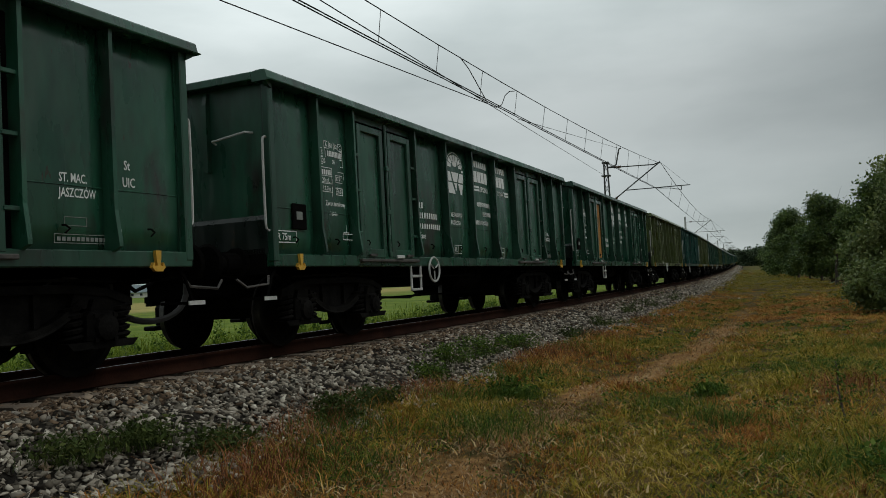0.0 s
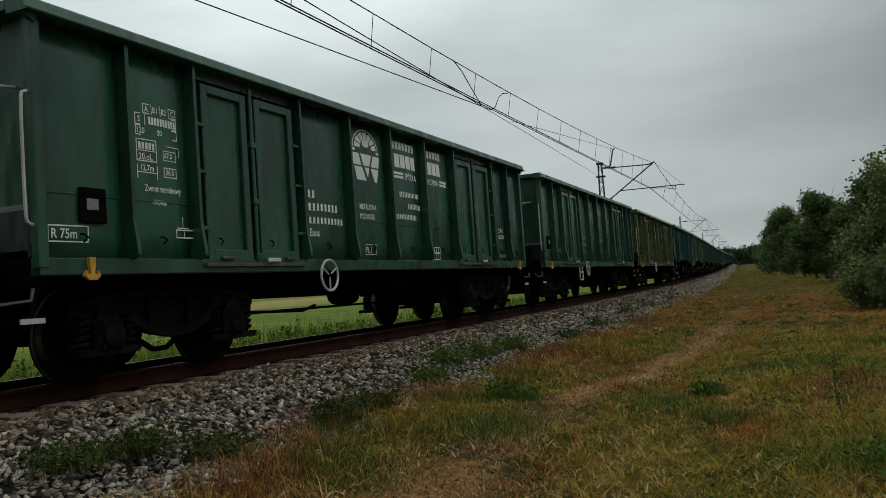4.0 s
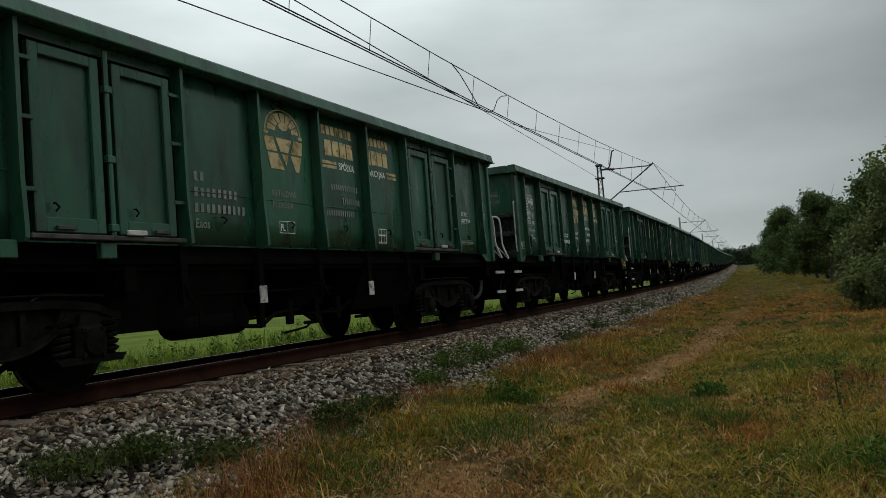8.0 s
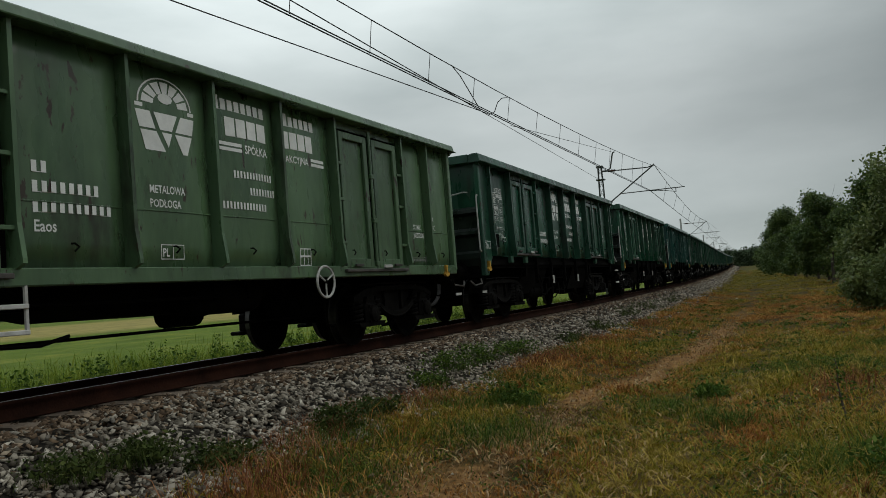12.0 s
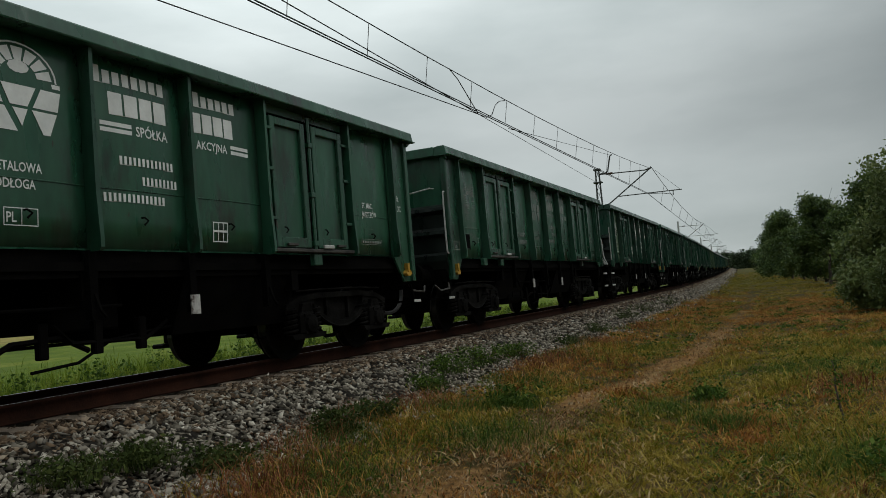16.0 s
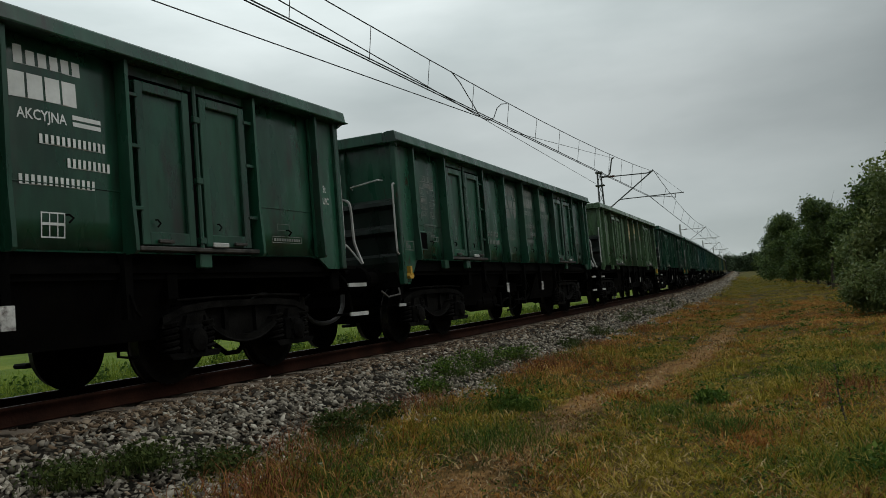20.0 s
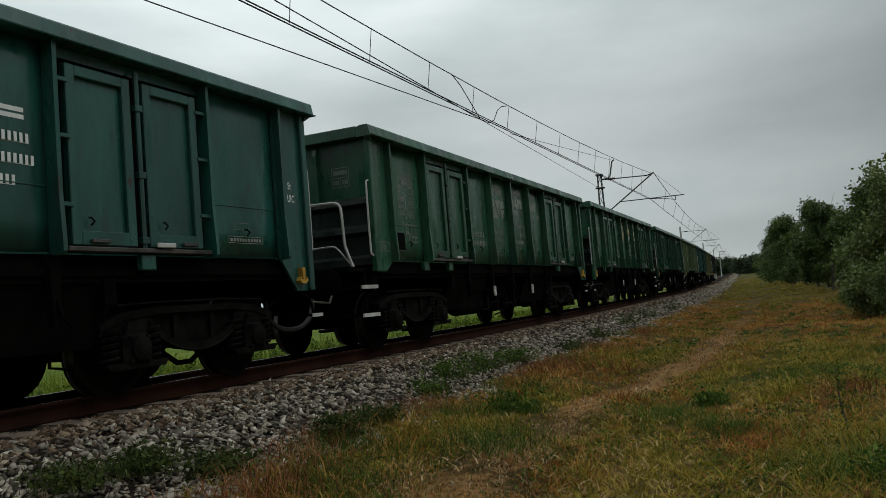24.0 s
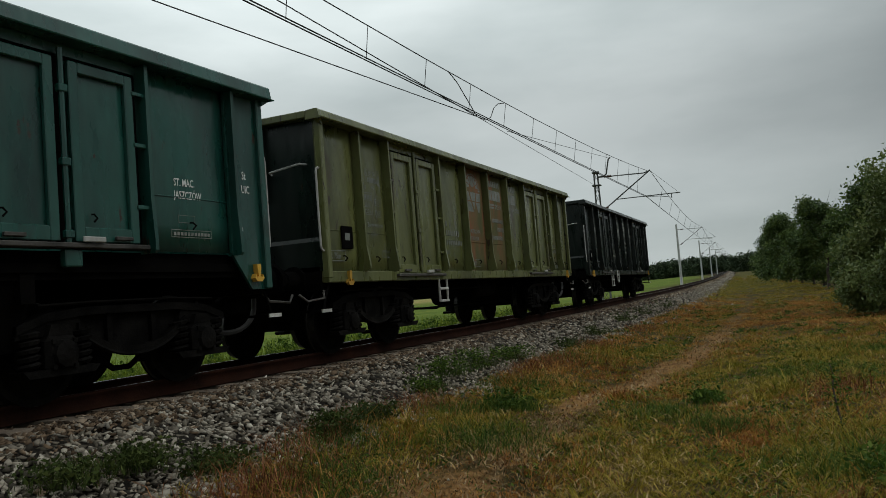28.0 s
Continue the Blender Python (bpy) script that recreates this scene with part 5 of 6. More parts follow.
def odd_panels():
    """Single doors and sheets that were painted or rusted apart from the rest."""
    for i, name, k, mat, label in ((31, "door_leaf", 1, PAINTS["moss"][0], "door leaf painted olive"), (23, "side_sheet", 0, PAINTS["moss"][0], "sheet repainted in paler green"),
                                   (37, "side_sheet", 3, M_RUST, "sheet with large rust patches"), (37, "side_sheet", 4, M_RUST, "sheet with large rust patches"), (28, "side_sheet", 2, M_RUST_GREEN, "sheet with flaking rusty paint"), (35, "side_sheet", 2, M_RUST_GREEN, "sheet with flaking rusty paint")):
        w = WAGONS[i][0]
        found = sorted((o for o in w.children_recursive if o.name.split(".")[0] == name), key=lambda o: o.data.vertices[0].co.x)
        if k < len(found):
            o = found[k]
            o.material_slots[0].link, o.material_slots[0].material = "OBJECT", mat
            o["label"] = label
    # a broad strip of orange primer on one door of the third wagon
    leaf = sorted((o for o in WAGONS[2][0].children if o.name.split(".")[0] == "door_leaf"), key=lambda o: o.data.vertices[0].co.x)[1]
    xs, zs = [v.co.x for v in leaf.data.vertices], [v.co.z for v in leaf.data.vertices]
    part("primer_patch", box(max(xs) - 0.52, max(xs) - 0.101, -1.379, -1.374, min(zs) + 0.131, max(zs) - 0.101), M_ORANGE, leaf, "strip of orange primer")
    for o in [o for o in WAGONS[20][0].children if o.name.split(".")[0] == "door_leaf"]:
        # plain leaves with three pressed panels each, in place of a raised frame
        for c in [c for c in o.children if c.name.split(".")[0] == "door_frame"]:
            bpy.data.objects.remove(c)
        xs, zs = [v.co.x for v in o.data.vertices], [v.co.z for v in o.data.vertices]
        x0, x1, z0, z1 = min(xs) + 0.13, max(xs) - 0.13, min(zs) + 0.12, max(zs) - 0.1
        for fa, fb in ((0.0, 0.24), (0.33, 0.67), (0.75, 1.0)):
            a, b = z0 + (z1 - z0) * fa, z0 + (z1 - z0) * fb
            ring = [(x0, a + 0.07), (x0, b - 0.07), (x0 + 0.07, b), (x1 - 0.07, b), (x1, b - 0.07), (x1, a + 0.07), (x1 - 0.07, a), (x0 + 0.07, a), (x0, a + 0.07)]
            part("pressing", rod(eased([(x, -1.378, z) for x, z in ring], 1), 0.02, 6), PAINTS["dark"][0], o, "rounded pressed rib")
    # two wagons whose emblem and name have yellowed while the numbers stayed white
    for i in (12, 34):
        for o in WAGONS[i][0].children:
            if o.name.split(".")[0] in ("emblem", "name_bar", "double_stripe"):
                o.material_slots[0].link, o.material_slots[0].material = "OBJECT", MARKS["cream"]
    # two wagons carry the call lines one sheet further on, and the station note in their place
    for i in (26, 31):
        for o in WAGONS[i][0].children:
            name, at = o.name.split(".")[0], o.matrix_basis.translation
            if name == "number_bar" and abs(at.x - 0.12) < 0.01:
                o.matrix_basis = pose(1.2775, -0.004, 0.1) @ o.matrix_basis
            elif name == "home_station":
                o.matrix_basis = pose(0.4, -1.377, 2.02) @ Matrix.Diagonal((0.72, 1, 0.72, 1))
        table = plates(outline_box(0, 0.3, 0, 0.34, 0.008) + [(0, 0.3, 0.08 * k, 0.08 * k + 0.006) for k in (1, 2, 3)] + [(0.1, 0.106, 0, 0.34), (0.2, 0.206, 0, 0.34)] + word_bars(0.12, 0.19, 3, 0.02, 0.04) + word_bars(0.12, 0.11, 3, 0.02, 0.04) + word_bars(0.12, 0.03, 3, 0.02, 0.04))
        part("inspection_table", table, M_MARK_DULL, WAGONS[i][0], "small white inspection table", pose(-0.42, -1.378, 1.5))
    # the khaki wagon's end walls and end posts are blackish-green
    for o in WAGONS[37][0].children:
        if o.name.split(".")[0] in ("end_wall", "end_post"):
            o.material_slots[0].link, o.material_slots[0].material = "OBJECT", PAINTS["black_green"][0]


build_train()
odd_panels()

# ---- overhead line ----
M_MAST_DARK = material("mast_dark_steel", (0.07, 0.075, 0.075), (0.14, 0.145, 0.14), scale=3, rough=0.7, per_object=0.1)
M_POLE = material("pale_pole_paint", (0.4, 0.41, 0.4), (0.6, 0.61, 0.6), scale=2, rough=0.7, per_object=0.1)
M_POLE_FOOT = material("white_pole_foot", (0.6, 0.6, 0.58), (0.75, 0.75, 0.73), scale=3, rough=0.7)
M_WIRE = material("weathered_copper_wire", (0.03, 0.032, 0.032), (0.06, 0.062, 0.06), scale=3, rough=0.6, metal=0.5)
M_INSUL = material("brown_porcelain", (0.05, 0.025, 0.015), (0.1, 0.05, 0.03), scale=5, rough=0.25)
MASTS = (-14.0, 47.5, 111.0, 176.0, 240.0, 303.0)


def to_world(s, r, z):
    x, y, zz = on_track(s, r, z)
    return Vector((float(x), float(y), float(zz)))


def build_mast(s, lattice):
    m = place_on_track(s, 0, 0)
    w = thing("line_mast", "dark lattice steel mast with a cantilever for the overhead wires" if lattice else "pale tubular mast with white foot and wire cantilever", "mast", "masts of the overhead line")
    w.matrix_world = m
    foot = -0.85
    x0 = -2.53 if lattice else -2.66
    mat = M_MAST_DARK if lattice else M_POLE
    if lattice:
        top = 7.35
        for dx, dy in ((-1, -1), (1, -1), (1, 1), (-1, 1)):
            part("leg", rod([(x0 + dx * 0.24, dy * 0.2, foot), (x0 + dx * 0.1, dy * 0.1, top)], 0.032, 5), mat, w)
        n = 13
        for i in range(n):
            z0, z1 = foot + (top - foot) * i / n, foot + (top - foot) * (i + 1) / n
            k0, k1 = 1 - i / n, 1 - (i + 1) / n
            a, b = (0.1 + 0.14 * k0, 0.1 + 0.1 * k0), (0.1 + 0.14 * k1, 0.1 + 0.1 * k1)
            sg = 1 if i % 2 else -1
            bm = rod([(x0 + sg * a[0], -a[1], z0), (x0 - sg * b[0], -b[1], z1)], 0.016, 4)
            rod([(x0 - sg * a[0], a[1], z0), (x0 + sg * b[0], b[1], z1)], 0.016, 4, bm)
            rod([(x0 - a[0], sg * a[1], z0), (x0 - b[0], -sg * b[1], z1)], 0.016, 4, bm)
            rod([(x0 + a[0], -sg * a[1], z0), (x0 + b[0], sg * b[1], z1)], 0.016, 4, bm)
            part("lattice_brace", bm, mat, w)
        part("mast_cap", box(x0 - 0.2, x0 + 0.2, -0.16, 0.16, 7.3, 7.42, 0.02), mat, w)
        part("mast_collar", box(x0 - 0.26, x0 + 0.26, -0.2, 0.2, 6.55, 6.63, 0.02), mat, w)
        part("messenger_arm", rod([(x0 + 0.1, 0, 7.08), (x0 + 0.45, 0, 7.1), (x0 + 0.62, 0, 7.2), (x0 + 0.82, 0, 8.08), (x0 + 0.95, 0, 8.16)], 0.045, 7), mat, w)
        part("concrete_footing", box(x0 - 0.4, x0 + 0.4, -0.4, 0.4, foot - 0.4, foot + 0.12, 0.03), M_CONCRETE, w)
    else:
        top = 7.75
        part("pole", lathe(((foot + 1.7, 0.17), (top, 0.12), (top + 0.02, 0.05)), "z", 12, centre=(x0, 0, 0)), mat, w)
        part("pole_foot", lathe(((foot - 0.3, 0.19), (foot + 1.7, 0.18)), "z", 12, centre=(x0, 0, 0)), M_POLE_FOOT, w, "bright white pole foot")
    # cantilever: tie, strut, registration tube, steady arm
    part("tie_tube", rod([(x0 + 0.12, 0, 7.06), (x0 + 0.5, 0, 7.05), (0.24, 0, 6.98), (0.6, 0, 7.09)], 0.035, 7), mat, w)
    part("strut_tube", rod([(x0 + 0.14, 0, 4.95), (-2.0, 0, 5.24), (0.61, 0, 7.1)], 0.04, 7), mat, w)
    part("insulator", lathe([(k * 0.045, 0.045 if k % 2 else 0.085) for k in range(10)], "x", 10), M_INSUL, w, "ribbed brown insulator", pose(x0 + 0.5, 0, 7.05))
    part("insulator", lathe([(k * 0.045, 0.045 if k % 2 else 0.085) for k in range(10)], "x", 10), M_INSUL, w, "ribbed brown insulator", pose(-2.3, 0, 5.02, 0, -35, 0))
    part("registration_tube", rod([(-1.42, 0, 5.63), (0.5, 0, 5.62), (2.2, 0, 5.61)], 0.03, 7), mat, w)
    part("drop_bracket", rod([(1.7, 0, 5.61), (1.7, 0, 5.36)], 0.025, 6), mat, w)
    part("steady_arm", rod([(1.7, 0, 5.38), (1.1, 0, 5.52), (0.25, 0, 5.6)], 0.018, 6), mat, w)
    part("support_wire", rod([(0.6, 0, 7.1), (2.1, 0, 5.63)], 0.01, 4), M_WIRE, w)
    return w


def span_points(a, b, sag, n=14):
    """World points of a wire between two track places, hanging by sag in the middle."""
    p, q = to_world(*a), to_world(*b)
    return [p.lerp(q, i / n) - Vector((0, 0, 4 * sag * (i / n) * (1 - i / n))) for i in range(n + 1)]


def world_wire(name, label, pts, radius, parent=None):
    bm = rod(pts, radius, 5)
    if parent:
        return part(name, bm, M_WIRE, parent)
    ob = part(name, bm, M_WIRE)
    return tagged(ob, label, "wire", "overhead wires")


def build_overhead():
    for s in MASTS:
        build_mast(s, s < 60)
    for i, (a, b) in enumerate(zip(MASTS, MASTS[1:])):
        near = i == 0
        rad = 0.014 if near else 0.02
        ca, cb = (a, 0.25, 5.62), (b, 0.25, 5.62)
        if near:
            ma, mb = (a, 0.25, 7.1), (b, 0.45, 7.1)
        else:
            ma, mb = (a, 0.58, 7.15), (b, 0.58, 7.15)
        mess = span_points(ma, mb, 0.88 if near else 0.7)
        cont = span_points(ca, cb, 0.06)
        cat = world_wire("messenger_wire", "thin dark messenger wire slung between masts", mess, rad * 0.9)
        for dr in (-0.04, 0.04) if near else (0.0,):
            world_wire("contact_wire", "dark taut contact wire over the track", span_points((a, 0.25 + dr, 5.62), (b, 0.25 + dr, 5.62), 0.06), rad)
        # droppers
        n = 22 if near else 8
        for k in range(1, n):
            f = k / n * 14
            j, u = int(f), f - int(f)
            if j >= 14:
                break
            p, q = mess[j].lerp(mess[j + 1], u), cont[j].lerp(cont[j + 1], u)
            world_wire("dropper", "", [p, q], rad * 0.55, cat)
    # the fixed point in the near span: stay wires clamped to the contact wire, and current bridges
    clamp = (20.6, -0.57, 5.6)
    world_wire("stay_wire", "slack stay wire from mast to contact wire", [to_world(-14, -4.8, 6.5), to_world(*clamp)], 0.012)
    world_wire("stay_wire", "slack stay wire from mast to contact wire", [to_world(*clamp), to_world(47.5, -2.6, 6.6)], 0.009)
    world_wire("stay_wire", "slack stay wire from messenger to contact wire", [to_world(-7.0, -0.15, 6.6), to_world(*clamp)], 0.012)
    world_wire("stay_wire", "slack stay wire from mast to contact wire", [to_world(23.0, -0.5, 5.57), to_world(47.4, -1.66, 8.12)], 0.009)
    world_wire("current_bridge", "looped copper bridge between messenger and contact wire", [to_world(18.4, -0.46, 6.36), to_world(19.0, -0.47, 6.2), to_world(19.8, -0.47, 5.8), to_world(*clamp)], 0.013)
    world_wire("current_bridge", "looped copper bridge between messenger and contact wire", [to_world(*clamp), to_world(21.1, -0.5, 5.58), to_world(21.5, -0.48, 5.72), to_world(21.8, -0.46, 6.05), to_world(22.2, -0.45, 6.25), to_world(22.7, -0.44, 6.36)], 0.013)


build_overhead()

# ---- stones, sleepers, grass, bushes, trees ----
def bed_height(r):
    return np.interp(r, [-3.3, -2.6, -1.75, 1.2, 1.62, 2.1, 2.45, 2.8], [-0.75, -0.62, -0.22, -0.15, -0.16, -0.37, -0.57, -0.72])


STONE_FACES = np.array([(0, 2, 4), (2, 1, 4), (1, 3, 4), (3, 0, 4), (2, 0, 5), (1, 2, 5), (3, 1, 5), (0, 3, 5)])


def stone_points(rng, n, size):
    """n broken stones of six corners each, about their own middles."""
    base = np.array([(1, 0, 0), (-1, 0, 0), (0, 1, 0), (0, -1, 0), (0, 0, 1), (0, 0, -1)], float)
    pts = base[None] * rng.uniform(0.55, 1.25, (n, 6, 1)) + rng.normal(0, 0.28, (n, 6, 3))
    pts *= np.array([1.1, 0.8, 0.55]) * (size * rng.uniform(0.5, 1.35, (n, 1, 1)))
    a = rng.uniform(0, 6.28, n)
    c, s = np.cos(a)[:, None], np.sin(a)[:, None]
    x, y = pts[..., 0] * c - pts[..., 1] * s, pts[..., 0] * s + pts[..., 1] * c
    b = rng.normal(0, 0.5, n)
    cb, sb = np.cos(b)[:, None], np.sin(b)[:, None]
    return np.stack([x, y * cb - pts[..., 2] * sb, y * sb + pts[..., 2] * cb], 2)


def scatter_stones():
    rng = np.random.default_rng(11)
    pts = []
    for s0, s1, n, size in ((-9, 1.5, 11000, 0.046), (1.5, 8, 13000, 0.04), (8, 16, 12500, 0.04), (16, 32, 11000, 0.044), (32, 70, 9000, 0.06), (70, 150, 10000, 0.1), (150, 330, 8000, 0.18)):
        s, r = rng.uniform(s0, s1, n), rng.uniform(0.95, 3.3, n)
        stray = rng.random(n) < 0.05
        r = np.where(stray, r + rng.exponential(0.5, n), r)
        keep = rng.random(n) > np.clip((r - toe(s) - 0.05) * 2.2, 0, 0.94)
        s, r = s[keep], r[keep]
        z = np.maximum(bed_height(r), ground_height(s, r) - np.interp(s, _s, _z)) + 0.004
        x, y, zz = on_track(s, r, z)
        pts.append(stone_points(rng, len(s), size) + np.stack([x, y, zz], 1)[:, None])
    pts = np.concatenate(pts)
    side = track_coords(pts[:, 0, 0], pts[:, 0, 1])[1]
    rusty = rng.random(len(pts)) < np.clip((1.95 - side) / 0.5, 0.06, 0.9)
    brown = pts[rusty]
    faces = (np.arange(len(brown)) * 6)[:, None, None] + STONE_FACES[None]
    tagged(new("rusty_ballast_stones", cloud_mesh("rusty_ballast_stones", brown.reshape(-1, 3), faces.reshape(-1, 3), M_STONE_BROWN)), "rust-dusted brown stones along the sleeper ends", "ballast", kind="stuff")
    pts = pts[~rusty]
    faces = (np.arange(len(pts)) * 6)[:, None, None] + STONE_FACES[None]
    tagged(new("ballast_stones", cloud_mesh("ballast_stones", pts.reshape(-1, 3), faces.reshape(-1, 3), M_STONE)), "loose grey crushed stones covering the track bed", "ballast", kind="stuff")


def single_stones():
    """The stones nearest the path, each on its own."""
    bed = bpy.data.objects["ballast_bed"]
    rng = np.random.default_rng(12)
    shapes = [cloud_mesh("stone", p, STONE_FACES, M_STONE_ONE) for p in stone_points(rng, 8, 0.034)]
    for i in range(150):
        s, r = rng.uniform(4.2, 7.5), rng.uniform(1.35, 2.5)
        o = new("stone", shapes[i % 8])
        o.parent = bed
        x, y, z = on_track(s, r, float(bed_height(r)) + 0.016)
        o.matrix_basis = pose(float(x), float(y), float(z), rng.uniform(-25, 25), rng.uniform(-25, 25), rng.uniform(0, 360))


def build_sleepers():
    out = [(-1.3, -0.4), (-1.3, -0.22), (-1.24, -0.185), (-0.5, -0.175), (-0.35, -0.2), (0.35, -0.2), (0.5, -0.175), (1.24, -0.185), (1.3, -0.22), (1.3, -0.4)]
    bed = bpy.data.objects["ballast_bed"]
    first = None
    for i in range(-12, 80):
        s = 0.3 + i * 0.6
        m = place_on_track(s, 0, 0.026) @ pose(0, 0, 0, 0, -1.9, 0)
        if first is None:
            first = part("sleeper", prism(out, -0.13, 0.13, "xz"), M_CONCRETE, bed, "weathered concrete sleeper", m)
        else:
            again(first, m)


def blades(name, label, s, r, height, width, lean, mat, rng, base=None, bend=0.5, out=None):
    """Single blades of grass, two joints each, rooted at track places."""
    n = len(s)
    z = ground_height(s, r) if base is None else base
    x, y, _ = on_track(s, r, 0.0)
    root = np.stack([x, y, z], 1)
    a = rng.uniform(0, 6.28, n)
    face = np.stack([np.cos(a), np.sin(a), np.zeros(n)], 1)
    la = rng.uniform(0, 6.28, n) if out is None else out
    ld = np.stack([np.cos(la), np.sin(la), np.zeros(n)], 1) * (lean * rng.uniform(0.2, 1.3, n))[:, None]
    h = height * rng.uniform(0.45, 1.25, n)
    w = width * rng.uniform(0.6, 1.3, n)
    up = np.array([0, 0, 1.0])
    mid = root + (up * 0.6 + ld * bend) * h[:, None]
    tip = root + (up * rng.uniform(0.7, 1.0, n)[:, None] + ld * 1.6) * h[:, None]
    f = face * w[:, None]
    pts = np.stack([root - f, root + f, mid - f * 0.75, mid + f * 0.75, tip - f * 0.1, tip + f * 0.1], 1)
    q = (np.arange(n) * 6)[:, None, None] + np.array([(0, 1, 3, 2), (2, 3, 5, 4)])[None]
    return tagged(new(name, cloud_mesh(name, pts.reshape(-1, 3), q.reshape(-1, 4), mat)), label, "grass", kind="stuff")


M_GRASS = island_material("green_grass", ((0.12, (0.065, 0.08, 0.007)), (0.4, (0.19, 0.175, 0.014)), (0.62, (0.35, 0.26, 0.035)), (0.9, (0.56, 0.42, 0.13))), patch=1.1, tuft=6.0, through_light=0.25)
M_DRY = island_material("dry_grass", ((0.12, (0.14, 0.05, 0.014)), (0.4, (0.36, 0.14, 0.032)), (0.62, (0.52, 0.26, 0.065)), (0.9, (0.7, 0.49, 0.17))), patch=0.9, tuft=5.0, through_light=0.2)
M_STALK = island_material("reddish_stalks", ((0.0, (0.08, 0.03, 0.014)), (0.4, (0.21, 0.075, 0.03)), (0.75, (0.36, 0.15, 0.06)), (1.0, (0.5, 0.34, 0.2))), tuft=2.0)
M_LITTER = island_material("path_litter", ((0.0, (0.05, 0.045, 0.015)), (0.35, (0.17, 0.095, 0.04)), (0.7, (0.38, 0.22, 0.11)), (1.0, (0.5, 0.4, 0.26))))
M_SCRAP = island_material("dead_leaf_scraps", ((0.0, (0.16, 0.1, 0.04)), (0.5, (0.36, 0.24, 0.1)), (1.0, (0.58, 0.45, 0.24))), tuft=2.0)
M_TALL = island_material("tall_meadow_grass", ((0.0, (0.035, 0.065, 0.006)), (0.5, (0.12, 0.175, 0.014)), (1.0, (0.3, 0.32, 0.05))), tuft=1.4, through_light=0.35)
M_WEED = island_material("broad_leaf_weed", ((0.0, (0.026, 0.06, 0.008)), (0.6, (0.07, 0.13, 0.016)), (1.0, (0.17, 0.23, 0.04))), through_light=0.3)
M_WEED_DULL = island_material("dull_trackside_weed", ((0.0, (0.02, 0.036, 0.008)), (0.6, (0.055, 0.08, 0.016)), (1.0, (0.13, 0.15, 0.04))), tuft=4.0, through_light=0.2)
M_LEAF = island_material("bush_leaf", ((0.0, (0.022, 0.05, 0.012)), (0.45, (0.06, 0.105, 0.022)), (0.8, (0.12, 0.17, 0.035)), (1.0, (0.26, 0.3, 0.1))), rough=0.55, spec=0.4, tuft=0.9, through_light=0.3)
M_LEAF_PALE = island_material("pale_bush_leaf", ((0.0, (0.05, 0.08, 0.02)), (0.45, (0.12, 0.165, 0.045)), (0.8, (0.2, 0.24, 0.075)), (1.0, (0.36, 0.38, 0.16))), rough=0.5, spec=0.45, tuft=1.3, through_light=0.3)
# greyer and bluer than near leaves: distance haze is mixed into the colour
M_LEAF_FAR = island_material("distant_leaf", ((0.0, (0.03, 0.05, 0.026)), (0.6, (0.055, 0.085, 0.042)), (1.0, (0.09, 0.125, 0.06))))
M_BARK = material("grey_brown_bark", (0.05, 0.04, 0.03), (0.12, 0.1, 0.08), scale=9, rough=0.9, bump=0.6)


def patchy(s, r, f=0.8, seed=0.0):
    """0 to 1, in drifts a metre or two wide."""
    return 0.5 + 0.25 * np.sin(s * f + 1.7 * np.sin(r * 1.1 + seed) + seed) + 0.25 * np.sin(r * f * 1.9 + 1.3 * np.sin(s * 0.6 + seed) + 2 * seed)


DRY_SPOTS = ((13.2, 2.8, 2.4, 0.6), (20.8, 3.2, 4.5, 0.8), (38, 3.4, 9, 1.0), (35, 7.4, 8, 1.4), (26, 6.9, 4, 1.3), (10.6, 7.1, 1.1, 0.5), (6.5, 4.5, 0.9, 0.5), (8.0, 6.4, 0.7, 0.35))
GREEN_SPOTS = ((7.8, 4.3, 0.7, 0.35), (7.4, 7.3, 0.9, 0.6), (13, 7.0, 3, 0.9), (41, 9.2, 5, 0.7), (10, 3.8, 0.8, 0.35), (18.6, 4.1, 2.5, 0.35), (9.0, 5.6, 0.9, 0.3), (6.6, 6.0, 0.9, 0.4), (75, 7, 14, 2.0), (110, 5, 30, 3.0))


def spots(s, r, places):
    return sum(np.exp(-((s - a) / da) ** 2 - ((r - b) / db) ** 2) for a, b, da, db in places)


